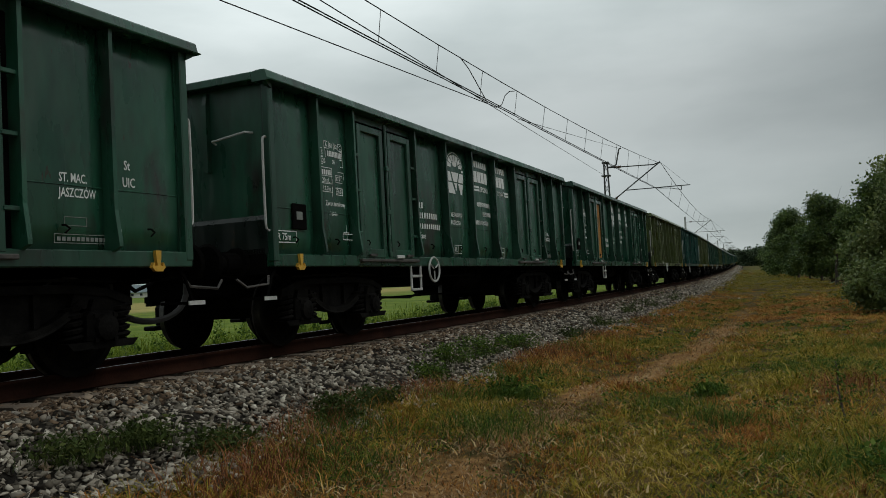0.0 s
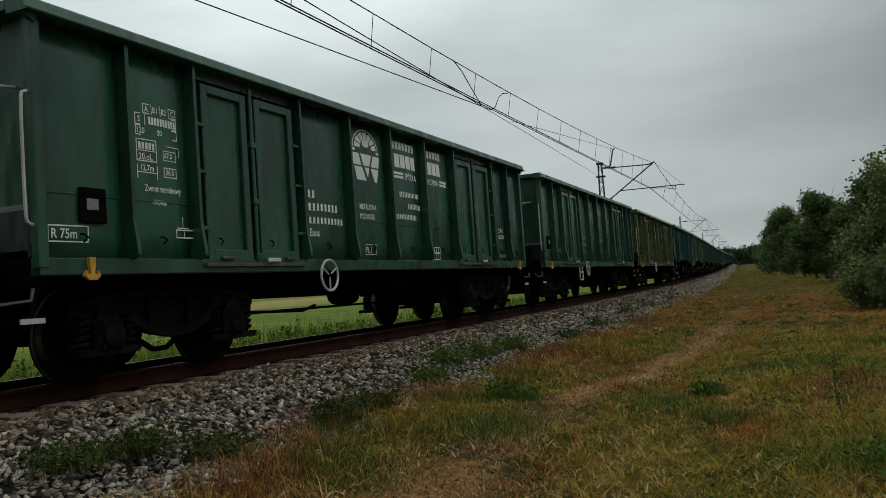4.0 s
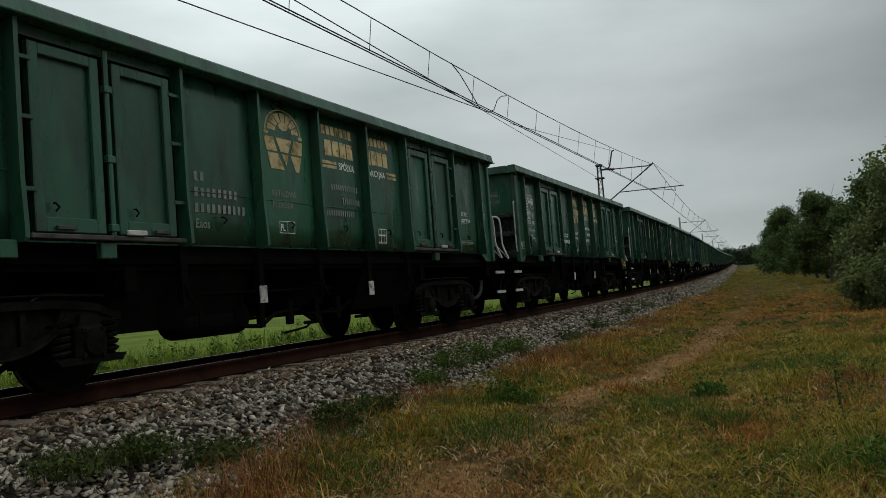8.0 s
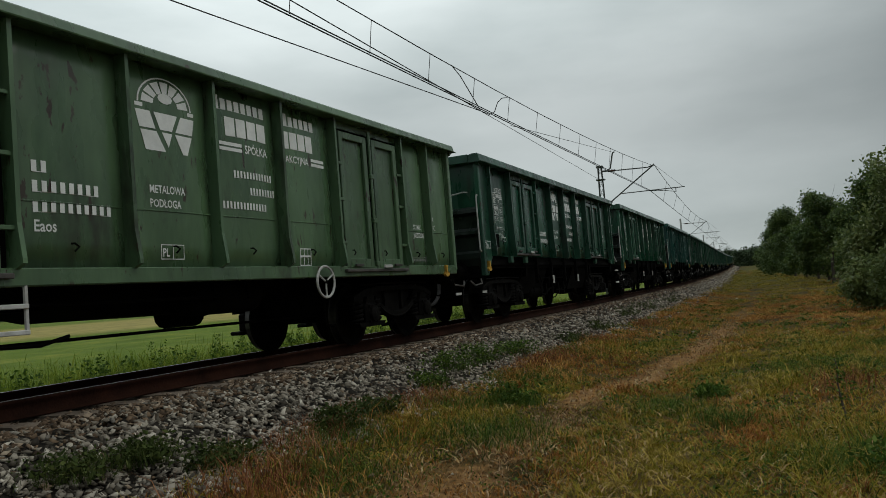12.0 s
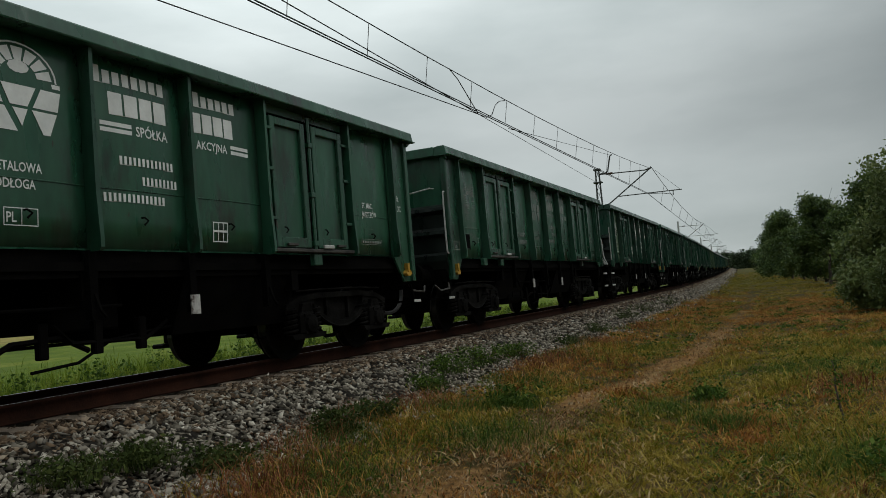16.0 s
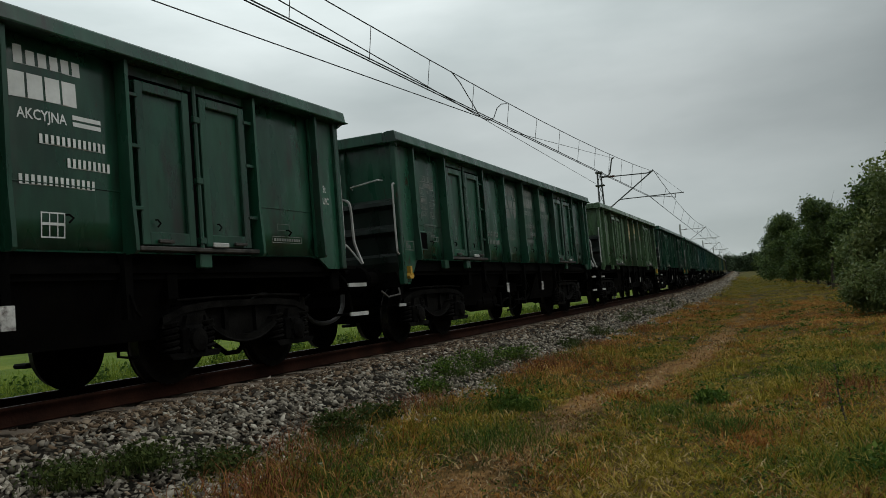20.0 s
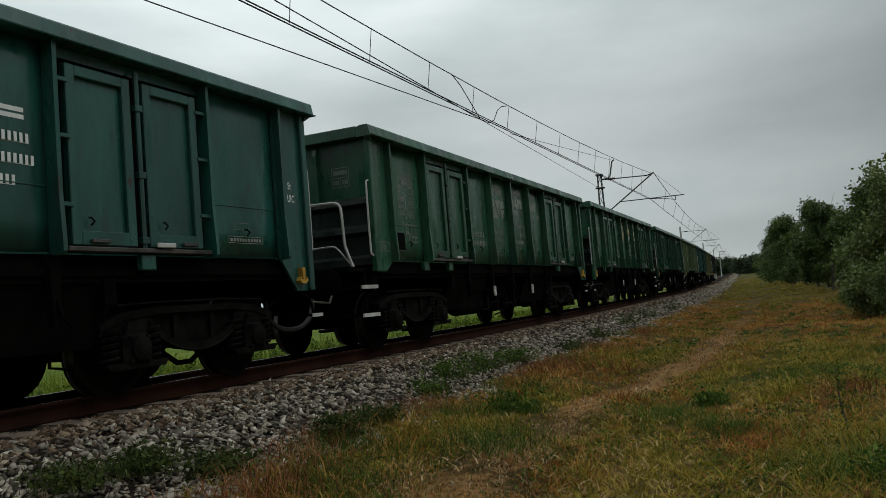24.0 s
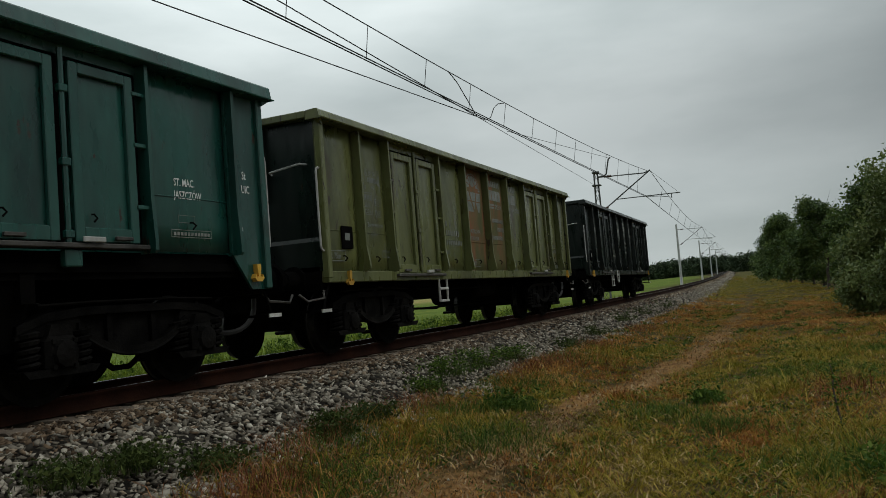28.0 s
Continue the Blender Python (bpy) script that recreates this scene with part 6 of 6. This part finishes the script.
def build_grass():
    rng = np.random.default_rng(21)
    for s0, s1, n, size in ((-9, 2.5, 60000, 1.1), (2.5, 9, 110000, 0.85), (9, 18, 80000, 1.0), (18, 40, 60000, 1.4), (40, 120, 32000, 2.3), (120, 220, 12000, 4.0)):
        # most blades grow in tufts and spread from their middles, the rest singly between them
        tufts = n // 22
        ts, tr = s0 + (s1 - s0) * rng.random(tufts) ** (1.2 if s0 > 30 else 1), rng.uniform(2.35, 10.5, tufts)
        tall = rng.lognormal(0, 0.5, tufts) * 0.88
        pick = rng.integers(0, tufts, n)
        lone = rng.random(n) < 0.3
        ds, dr = rng.normal(0, 0.05, n) * size * tall[pick] ** 0.5, rng.normal(0, 0.05, n) * size * tall[pick] ** 0.5
        s = np.where(lone, s0 + (s1 - s0) * rng.random(n), ts[pick] + ds)
        r = np.where(lone, rng.uniform(2.35, 10.5, n), tr[pick] + dr)
        grow = np.where(lone, 0.6, tall[pick])
        away = np.where(lone, rng.uniform(0, 6.28, n), np.arctan2(ds, dr) + rng.normal(0, 0.5, n))
        trod = np.exp(-((r - path_centre(s)) / (0.36 + 0.12 * np.sin(s * 2.3) + 0.4 * np.exp(-((s - 4) / 2.5) ** 2))) ** 2) * (0.92 + 0.2 * np.sin(s * 5.1 + r * 3) * np.sin(s * 1.3))
        ps, pr = np.where(lone, s, ts[pick]), np.where(lone, r, tr[pick])
        dry = 0.19 + patchy(ps, pr, 0.8) * 0.55 + 0.18 * np.exp(-((r - 3.3) / 0.6) ** 2) + 0.3 * trod + 0.12 * np.clip((s - 14) / 8, 0, 1) - 0.34 * np.clip((s - 30) / 20, 0, 1) + 0.75 * spots(ps, pr, DRY_SPOTS) - 0.7 * spots(ps, pr, GREEN_SPOTS)
        keep = rng.random(n) > trod * path_wear(s) * 0.95
        keep &= rng.random(n) < np.clip((r - toe(s) + 0.1) * 1.8, 0.02, 1)
        short = 1 - 0.65 * trod - 0.3 * np.exp(-((r - path_centre(s) - 1.4) / 0.4) ** 2)
        d = (np.where(lone, rng.random(n), rng.random(tufts)[pick]) * 0.7 + 0.3 * rng.random(n)) < dry * 0.8
        for nm, lab, sel, mat, hh, ww in (("grass", "short green and yellowed grass of the verge", keep & ~d, M_GRASS, 0.062, 0.0056), ("dry_grass", "reddish-brown dry grass of the verge", keep & d, M_DRY, 0.066, 0.005)):
            blades(nm, lab, s[sel], r[sel], hh * short[sel] * grow[sel] * (0.7 + 0.6 * patchy(s[sel], r[sel], 1.7, 2.0)) * (1 + (size - 1) * 0.25), ww * size * 1.1, 1.05, mat, rng, out=away[sel])
    # tall reddish stalks by the stones
    c = [(5.0, 3.2), (6.0, 2.9), (4.8, 3.4), (7.1, 2.4), (8.6, 2.8), (12.5, 3.0), (13.6, 3.1), (17, 3.0), (22, 3.1), (7.0, 7.8), (9.5, 8.2), (10.5, 7.4)]
    s = np.concatenate([rng.normal(a, 0.45, 300) for a, b in c])
    r = np.concatenate([rng.normal(b, 0.22, 300) for a, b in c])
    blades("dry_stalks", "tall reddish dry grass stalks at the stones' edge", s, r, 0.22, 0.0034, 0.7, M_STALK, rng)
    # soft fresh green patches
    for ps, pr, n, spread in ((6.7, 7.5, 2600, 0.35), (7.3, 7.9, 1800, 0.3), (9.2, 3.75, 1200, 0.16), (8.3, 6.3, 800, 0.2), (7.4, 4.1, 1500, 0.35), (6.5, 3.05, 900, 0.3), (5.5, 3.55, 1100, 0.28), (8.6, 3.2, 900, 0.3), (11.2, 3.2, 1000, 0.4), (14.2, 3.2, 900, 0.5), (17.0, 3.5, 900, 0.6), (22.0, 3.4, 900, 0.9), (12.5, 7.2, 1200, 0.5), (9.0, 5.6, 700, 0.25), (15.5, 8.3, 1300, 0.6), (10.2, 5.95, 500, 0.1)):
        blades("fresh_grass", "soft patch of fresh green grass", rng.normal(ps, spread, n), rng.normal(pr, spread, n), 0.14, 0.0028, 0.7, M_WEED, rng)
    # small broad leaves between the blades
    for s0, s1, n, size in ((3.5, 9, 1700, 0.017), (9, 18, 1500, 0.024), (18, 40, 1200, 0.04)):
        s, r = rng.uniform(s0, s1, n), rng.uniform(2.7, 10, n)
        ok = (patchy(s, r, 1.4, 4.0) > 0.42) & (abs(r - path_centre(s)) > 0.3)
        s, r = s[ok], r[ok]
        x, y, _ = on_track(s, r, 0.0)
        cs = np.stack([x, y, ground_height(s, r) + 0.035], 1)
        tagged(new("low_herbs", leaf_mesh("low_herbs", leaf_quads(rng, cs, (0.06, 0.06, 0.02), 9, size, up=1.4), M_WEED)), "low broad-leaved herbs between the grass", "herbs", kind="stuff")
    # dead stalks and leaf scraps that lie on the path
    for s0, s1, n, w in ((3.2, 9, 6000, 0.005), (9, 24, 2500, 0.008)):
        s = rng.uniform(s0, s1, n)
        r = path_centre(s) + rng.normal(0, 0.38, n) * (1 + 0.8 * np.exp(-((s - 4) / 2.5) ** 2))
        blades("path_litter", "dead stalks and scraps trodden into the path", s, r, 0.035, w, 1.5, M_LITTER, rng)
    # pale curled scraps of dead leaves between the blades
    for s0, s1, r0, r1, n, w in ((3.4, 9, 3.6, 9, 6500, 0.0075), (9, 20, 4.5, 10, 3200, 0.009)):
        s, r = rng.uniform(s0, s1, n), rng.uniform(r0, r1, n)
        ok = patchy(s, r, 1.9, 1.0) > rng.uniform(0.2, 0.8, n)
        s, r = s[ok], r[ok]
        blades("leaf_scraps", "pale curled scraps of dead leaves in the grass", s, r, 0.045, w, 1.6, M_SCRAP, rng, base=ground_height(s, r) + rng.uniform(0.0, 0.035, len(s)))
    # beyond the track
    for s0, s1, n, w in ((1, 20, 30000, 0.007), (20, 60, 16000, 0.014)):
        s, r = rng.uniform(s0, s1, n), -3.0 - rng.exponential(2.6, n)
        blades("meadow_grass", "tall bright green meadow grass beyond the track", s, r, 0.62, w, 0.3, M_TALL, rng)
    # dark leafy stalks that stand out of the meadow
    s, r = rng.uniform(2, 40, 170), -3.6 - rng.exponential(1.6, 170)
    x, y, _ = on_track(s, r, 0.0)
    z = ground_height(s, r)
    cs = np.concatenate([np.stack([x, y, z + 0.12 * k + 0.1], 1) for k in range(7)])
    tagged(new("tall_weeds", leaf_mesh("tall_weeds", leaf_quads(rng, cs, (0.05, 0.05, 0.05), 9, 0.045, up=0.8), M_WEED)), "dark leafy weeds standing in the meadow", "weeds", kind="stuff")


def leaf_quads(rng, centres, spread, per, size, up=0.5):
    """Leaves about clump centres: pointed quads that face every way, more upward than down."""
    n = len(centres) * per
    c = np.repeat(centres, per, 0) + rng.normal(0, 1, (n, 3)) * np.asarray(spread)
    nrm = rng.normal(0, 1, (n, 3)) + np.array([0, 0, up])
    nrm /= np.linalg.norm(nrm, axis=1)[:, None]
    u = np.cross(nrm, rng.normal(0, 1, (n, 3)))
    u /= np.linalg.norm(u, axis=1)[:, None]
    v = np.cross(nrm, u)
    k = (size * rng.uniform(0.6, 1.3, n))[:, None]
    pts = np.stack([c - u * k, c + v * k * 0.5 - nrm * k * 0.1, c + u * k, c - v * k * 0.5 - nrm * k * 0.1], 1)
    return pts


def leaf_mesh(name, pts, mat):
    n = len(pts)
    return cloud_mesh(name, pts.reshape(-1, 3), np.arange(n * 4).reshape(n, 4), mat)


def limb(bm, rng, a, b, r0, r1, steps=5, wob=0.12):
    pts = [a.lerp(b, i / steps) + Vector(rng.normal(0, wob, 3)) * (0 if i in (0, steps) else (b - a).length * 0.15) for i in range(steps + 1)]
    rings = []
    for i, p in enumerate(pts):
        d = (pts[min(i + 1, steps)] - pts[max(i - 1, 0)]).normalized()
        u = d.orthogonal().normalized()
        v = d.cross(u)
        rad = r0 + (r1 - r0) * i / steps
        rings.append([bm.verts.new(p + (u * math.cos(t) + v * math.sin(t)) * rad) for t in (2 * math.pi * k / 6 for k in range(6))])
    for x, y in zip(rings, rings[1:]):
        for k in range(6):
            bm.faces.new((x[k], x[(k + 1) % 6], y[(k + 1) % 6], y[k]))


def build_tree(name, label, category, s, r, height, width, clumps, per, leaf, seed, low=0.05, mat=None, group="", bare=0):
    """A leafy tree or bush: tapered trunk and limbs, and a crown of leaf clumps with gaps."""
    rng = np.random.default_rng(seed)
    x, y, _ = on_track(s, r, 0)
    base = float(ground_height(np.array([s]), np.array([r]))[0])
    t = thing(name, label, category, group)
    t.matrix_world = pose(float(x), float(y), base, 0, 0, float(rng.uniform(0, 360)))
    # clump centres on the skins of rounded boughs, which stand apart and leave gaps
    cs = []
    boughs = [(0.0, 0.0, 0.74, 0.3), (0.0, 0.0, 0.42, 0.36)]
    for k in range(max(6, int(5 + width))):
        h = rng.uniform(max(low, 0.12), 0.9)
        a = 2.4 * k + rng.uniform(-0.5, 0.5)
        out = 0.3 * math.sin(math.pi * min(1, h * 0.8 + 0.2)) ** 0.6 + 0.03
        boughs.append((out * math.cos(a), out * math.sin(a), h, rng.uniform(0.15, 0.26)))
    for k in range(clumps):
        bx, by, bh, br = boughs[k % len(boughs)]
        d = rng.normal(0, 1, 3) + np.array([bx * 2, by * 2, 0.35])
        d *= rng.uniform(0.55, 1.08) / np.linalg.norm(d)
        rz = min(br * width, bh * height * 0.9, (1.02 - bh) * height + 0.1 * width)
        cs.append((bx * width + d[0] * br * width, by * width + d[1] * br * width, max(0.05, bh * height + d[2] * max(rz, 0.2))))
    cs = np.array(cs)
    sp = 0.04 * height + 0.04 * width
    pts = leaf_quads(rng, cs, (sp * 0.62, sp * 0.62, sp * 0.5), per, leaf)
    pts[..., 2] = np.maximum(pts[..., 2], 0.02)
    crown = new("crown", leaf_mesh("crown", pts, mat or M_LEAF))
    crown.parent = t
    bm = bmesh.new()
    limb(bm, rng, Vector((0, 0, -0.1)), Vector((rng.normal(0, 0.1), rng.normal(0, 0.1), height * 0.8)), 0.018 * height + 0.02, 0.012, 7, 0.05)
    part("trunk", bm, M_BARK, t)
    bm = bmesh.new()
    for c in cs[:: max(1, len(cs) // 26)]:
        z0 = min(c[2] * 0.6, height * 0.7)
        limb(bm, rng, Vector((0, 0, z0)), Vector(c), 0.006 * height + 0.006, 0.004, 4)
    part("limbs", bm, M_BARK, t)
    if bare:
        bm = bmesh.new()
        for _ in range(bare):
            a = rng.uniform(0, 6.28)
            limb(bm, rng, Vector((0, 0, height * 0.7)), Vector((width * 0.25 * math.cos(a), width * 0.25 * math.sin(a), height * rng.uniform(1.0, 1.14))), 0.02, 0.004, 5)
        part("bare_twigs", bm, M_BARK, t, "bare leafless twigs")
    return t


def build_plants():
    # bushes and young trees along the far edge of the verge
    g = "trees along the verge"
    for i, (s, r, h, w, cl, per, lf, low, bare) in enumerate((
            (20.6, 9.35, 1.75, 1.7, 150, 90, 0.045, 0.03, 0), (26.5, 10.3, 4.7, 3.6, 330, 110, 0.07, 0.03, 0), (32.0, 11.1, 5.6, 3.4, 240, 100, 0.08, 0.05, 0), (37.0, 10.0, 2.6, 2.1, 110, 90, 0.075, 0.03, 0),
            (45.0, 10.9, 5.0, 3.0, 170, 90, 0.085, 0.04, 10), (57.0, 10.1, 5.55, 3.9, 260, 90, 0.095, 0.04, 5), (64.0, 10.4, 4.2, 3.8, 170, 80, 0.1, 0.03, 0), (73.0, 10.4, 5.4, 4.4, 170, 80, 0.11, 0.03, 0),
            (84.0, 10.2, 5.0, 4.4, 160, 80, 0.12, 0.03, 0), (97.0, 9.9, 7.3, 5.4, 240, 80, 0.13, 0.03, 0), (108.0, 10.0, 7.3, 5.6, 200, 80, 0.14, 0.03, 0), (120.0, 10.4, 6.0, 6.0, 150, 70, 0.16, 0.03, 0), (140.0, 10.6, 4.8, 7.0, 110, 60, 0.18, 0.03, 0), (165.0, 10.8, 5.0, 8.0, 90, 60, 0.2, 0.03, 0))):
        build_tree("tree" if h > 3 else "bush", ("leafy green young tree at the edge of the verge" if h > 3 else "dense low leafy bush at the edge of the verge") if not bare else "leafy young tree with bare twigs on top", "tree" if h > 3 else "bush", s, r, h, w, cl, per, lf, 100 + i, low, mat=M_LEAF_PALE if i in (0, 1) else M_LEAF, group=g, bare=bare)
    # broad-leaved weeds at the foot of the stones and in the grass
    rng = np.random.default_rng(40)
    for i, (s, r, w, h) in enumerate(((4.1, 2.2, 0.42, 0.14), (4.7, 2.25, 0.3, 0.16), (5.2, 2.6, 0.3, 0.2), (9.6, 2.4, 0.45, 0.2), (10.7, 2.25, 0.5, 0.24), (11.9, 2.25, 0.55, 0.26), (13.3, 2.3, 0.5, 0.2), (9.2, 3.7, 0.28, 0.22), (16.5, 2.5, 0.5, 0.22), (19.5, 2.35, 0.5, 0.22), (24.0, 2.2, 0.6, 0.28), (28.0, 2.2, 0.7, 0.3), (9.9, 5.95, 0.22, 0.14), (34, 2.2, 0.8, 0.35), (6.6, 7.6, 0.45, 0.2), (7.6, 8.2, 0.5, 0.2), (6.7, 2.8, 0.3, 0.22), (7.5, 2.75, 0.25, 0.18))):
        x, y, _ = on_track(s, r, 0)
        z = max(float(ground_height(np.array([s]), np.array([r]))[0]), float(bed_height(r)) if r < 2.8 else -9)
        t = thing("weed_clump", "clump of broad-leaved green weeds by the stones" if r < 3.2 else "clump of broad-leaved green weeds in the grass", "weed", "weeds of the verge")
        t.matrix_world = pose(float(x), float(y), z)
        n = 60 if r < 3.2 and s < 14 else 34
        cs = np.stack([rng.normal(0, w * 0.42, n), rng.normal(0, w * 0.42, n), rng.uniform(0.02, h, n)], 1)
        o = new("leaves", leaf_mesh("leaves", leaf_quads(rng, cs, (0.05, 0.05, 0.03), 14, 0.03 if r > 3.2 else 0.024, up=0.9), M_WEED if r > 3.2 or 9 < s < 14 else M_WEED_DULL))
        o.parent = t
        bm = bmesh.new()
        for c in cs[::4]:
            limb(bm, rng, Vector((c[0] * 0.5, c[1] * 0.5, -0.03)), Vector(c), 0.004, 0.002, 3)
        part("stems", bm, M_WEED, t)
        if r < 3.2:     # grass that grows among the weeds
            blades("weed_grass", "dull green grass growing through the stones", rng.normal(s, w * 0.4, 260), rng.normal(r, w * 0.4, 260), 0.2, 0.003, 0.8, M_WEED_DULL, rng, base=np.full(260, z))
    # a thin sapling that stands in the grass
    x, y, _ = on_track(8.6, 7.33, 0)
    sap = thing("sapling", "thin dark leafless sapling standing in the grass", "sapling")
    sap.matrix_world = pose(float(x), float(y), float(ground_height(np.array([8.6]), np.array([7.33]))[0]))
    bm = bmesh.new()
    limb(bm, rng, Vector((0, 0, -0.05)), Vector((-0.06, 0.03, 0.56)), 0.014, 0.005, 6)
    part("stem", bm, M_BARK, sap)
    cs = np.array([(-0.02, 0.0, 0.2), (0.03, 0, 0.28), (-0.05, 0.02, 0.36), (-0.03, 0, 0.44), (-0.06, 0.03, 0.5)])
    o = new("leaves", leaf_mesh("leaves", leaf_quads(rng, cs, 0.035, 22, 0.022), M_WEED))
    o.parent = sap


M_PLASTER = material("pale_plaster", (0.5, 0.49, 0.46), (0.68, 0.67, 0.63), scale=0.8, rough=0.9, per_object=0.1, spec=0.2)
M_SHEET = material("blue_grey_sheet_roof", (0.11, 0.15, 0.165), (0.19, 0.235, 0.25), scale=0.6, rough=0.6, per_object=0.12)
M_PANE = material("dark_window_glass", (0.01, 0.012, 0.014), (0.03, 0.034, 0.038), scale=2, rough=0.15)


def build_house(name, label, category, az, away, length, depth, eaves, ridge, turn):
    """A farm building of plastered walls and a pitched sheet roof, at a bearing and distance from the verge."""
    x, y = -away * math.sin(radians(az)), away * math.cos(radians(az))
    s, r = track_coords(np.array([x]), np.array([y]))
    h = thing(name, label, category, "farm buildings beyond the fields")
    h.matrix_world = pose(x, y, float(ground_height(s, r)[0]) - 0.1, 0, 0, turn)
    a, b = length / 2, depth / 2
    part("wall", prism([(-b, 0), (b, 0), (b, eaves), (0, ridge - 0.1), (-b, eaves)], -a, a, "yz"), M_PLASTER, h)
    for sg in (-1, 1):
        part("roof_slope", prism([(sg * (b + 0.5), eaves - 0.25), (0, ridge), (0, ridge + 0.14), (sg * (b + 0.5), eaves - 0.1)][::sg], -a - 0.4, a + 0.4, "yz"), M_SHEET, h)
    n = max(2, int(length / 3.5))
    for sg in (-1, 1):
        for k in range(n):
            wx = -a + length * (k + 0.5) / n
            w = part("window", box(wx - 0.55, wx + 0.55, sg * b - 0.04, sg * b + 0.04, eaves * 0.36, eaves * 0.78), M_PANE, h)
            part("window_sill", box(wx - 0.65, wx + 0.65, sg * b - 0.1, sg * b + 0.1, eaves * 0.36 - 0.1, eaves * 0.36), M_PLASTER, w)
    part("chimney", box(a * 0.3, a * 0.3 + 0.6, -0.3, 0.3, ridge - 0.5, ridge + 0.8), M_PLASTER, h)
    return h


def build_distance():
    build_house("barn", "long barn with a blue-grey sheet roof beyond the fields", "barn", 45.9, 400, 19, 9, 2.6, 6.0, 47)
    build_house("farmhouse", "white farmhouse with a grey roof beyond the fields", "house", 51.2, 400, 15, 8, 2.8, 4.6, 50)
    build_house("farmhouse", "white farmhouse with a grey roof beyond the fields", "house", 43.9, 410, 8, 8, 2.9, 5.4, 20)
    rng = np.random.default_rng(60)
    # a wood where the line bends away, and tree rows at the far side of the fields
    lines = []
    for i in range(150):
        lines.append((rng.uniform(-95, 30), rng.uniform(385, 450), rng.uniform(5, 9)))
    for i in range(150):
        a = rng.uniform(0, 1)
        lines.append((-110 - 520 * a + rng.normal(0, 8), 470 - 40 * a + rng.normal(0, 12), rng.uniform(2.5, 5.5)))
    for i in range(190):
        a = rng.uniform(0, 1)
        lines.append((-330 - 60 * a + rng.normal(0, 8), 40 + 400 * a, rng.uniform(1.5, 3.5)))
    for i in range(60):
        a = rng.uniform(0, 1)
        lines.append((30 + 260 * a + rng.normal(0, 8), 400 + rng.normal(0, 15), rng.uniform(8, 13)))
    pts = []
    for x, y, h in lines:
        s, r = track_coords(np.array([x]), np.array([y]))
        z = float(ground_height(s, r)[0])
        cs = np.stack([rng.normal(x, h * 0.22, 16), rng.normal(y, h * 0.22, 16), z + rng.uniform(0.05, 0.95, 16) ** 0.8 * h], 1)
        pts.append(leaf_quads(rng, cs, h * 0.09, 40, 0.6))
    tagged(new("far_wood", leaf_mesh("far_wood", np.concatenate(pts), M_LEAF_FAR)), "dark green wood and tree rows far off", "wood", kind="stuff")
    build_tree("tree", "lone ragged tree far beyond the fields", "tree", 215, -34, 11, 8, 40, 60, 0.3, 77, 0.15, M_LEAF_FAR)


build_sleepers()
scatter_stones()
build_grass()
build_plants()
build_distance()
single_stones()


# ---- what moves ----
def run(t):
    """Metres that the train has gone at t seconds."""
    return 18.254 * t + 0.748 * t * t / 100 - 3.149 * t ** 3 / 1e4


def wagon_pose(s):
    """A wagon whose two bogies stand on the line."""
    a, b = Vector([float(v) for v in on_track(s - 4.5)]), Vector([float(v) for v in on_track(s + 4.5)])
    d = b - a
    c = (a + b) / 2
    return pose(c.x, c.y, c.z, 0, -math.degrees(math.atan2(d.z, math.hypot(d.x, d.y))), math.degrees(math.atan2(d.y, d.x)))


def motions():
    times = [i * 0.5 for i in range(int(SECONDS * 2) + 1)]
    for w, s0, *_ in WAGONS:
        walk(w, [(t, wagon_pose(s0 - run(t))) for t in times])
    # the wheels roll on the rails; all of one place on their bogies turn alike and share their keys
    ticks = [i / FPS for i in range(int(SECONDS * FPS) + 1)]
    shared = {}
    for w, *_ in WAGONS:
        for o in w.children_recursive:
            if o.name.split(".")[0] != "wheelset":
                continue
            key = o.location.x > 0
            if key not in shared:
                x = o.location.x
                walk(o, [(t, pose(x, 0, 0.46, 0, -math.degrees(run(t) / 0.46) % 360, 0)) for t in ticks])
                shared[key] = o
            else:
                src = shared[key].animation_data
                o.rotation_mode = "QUATERNION"
                keys = o.animation_data_create()
                keys.action = src.action
                keys.action_slot = src.action_slot


motions()
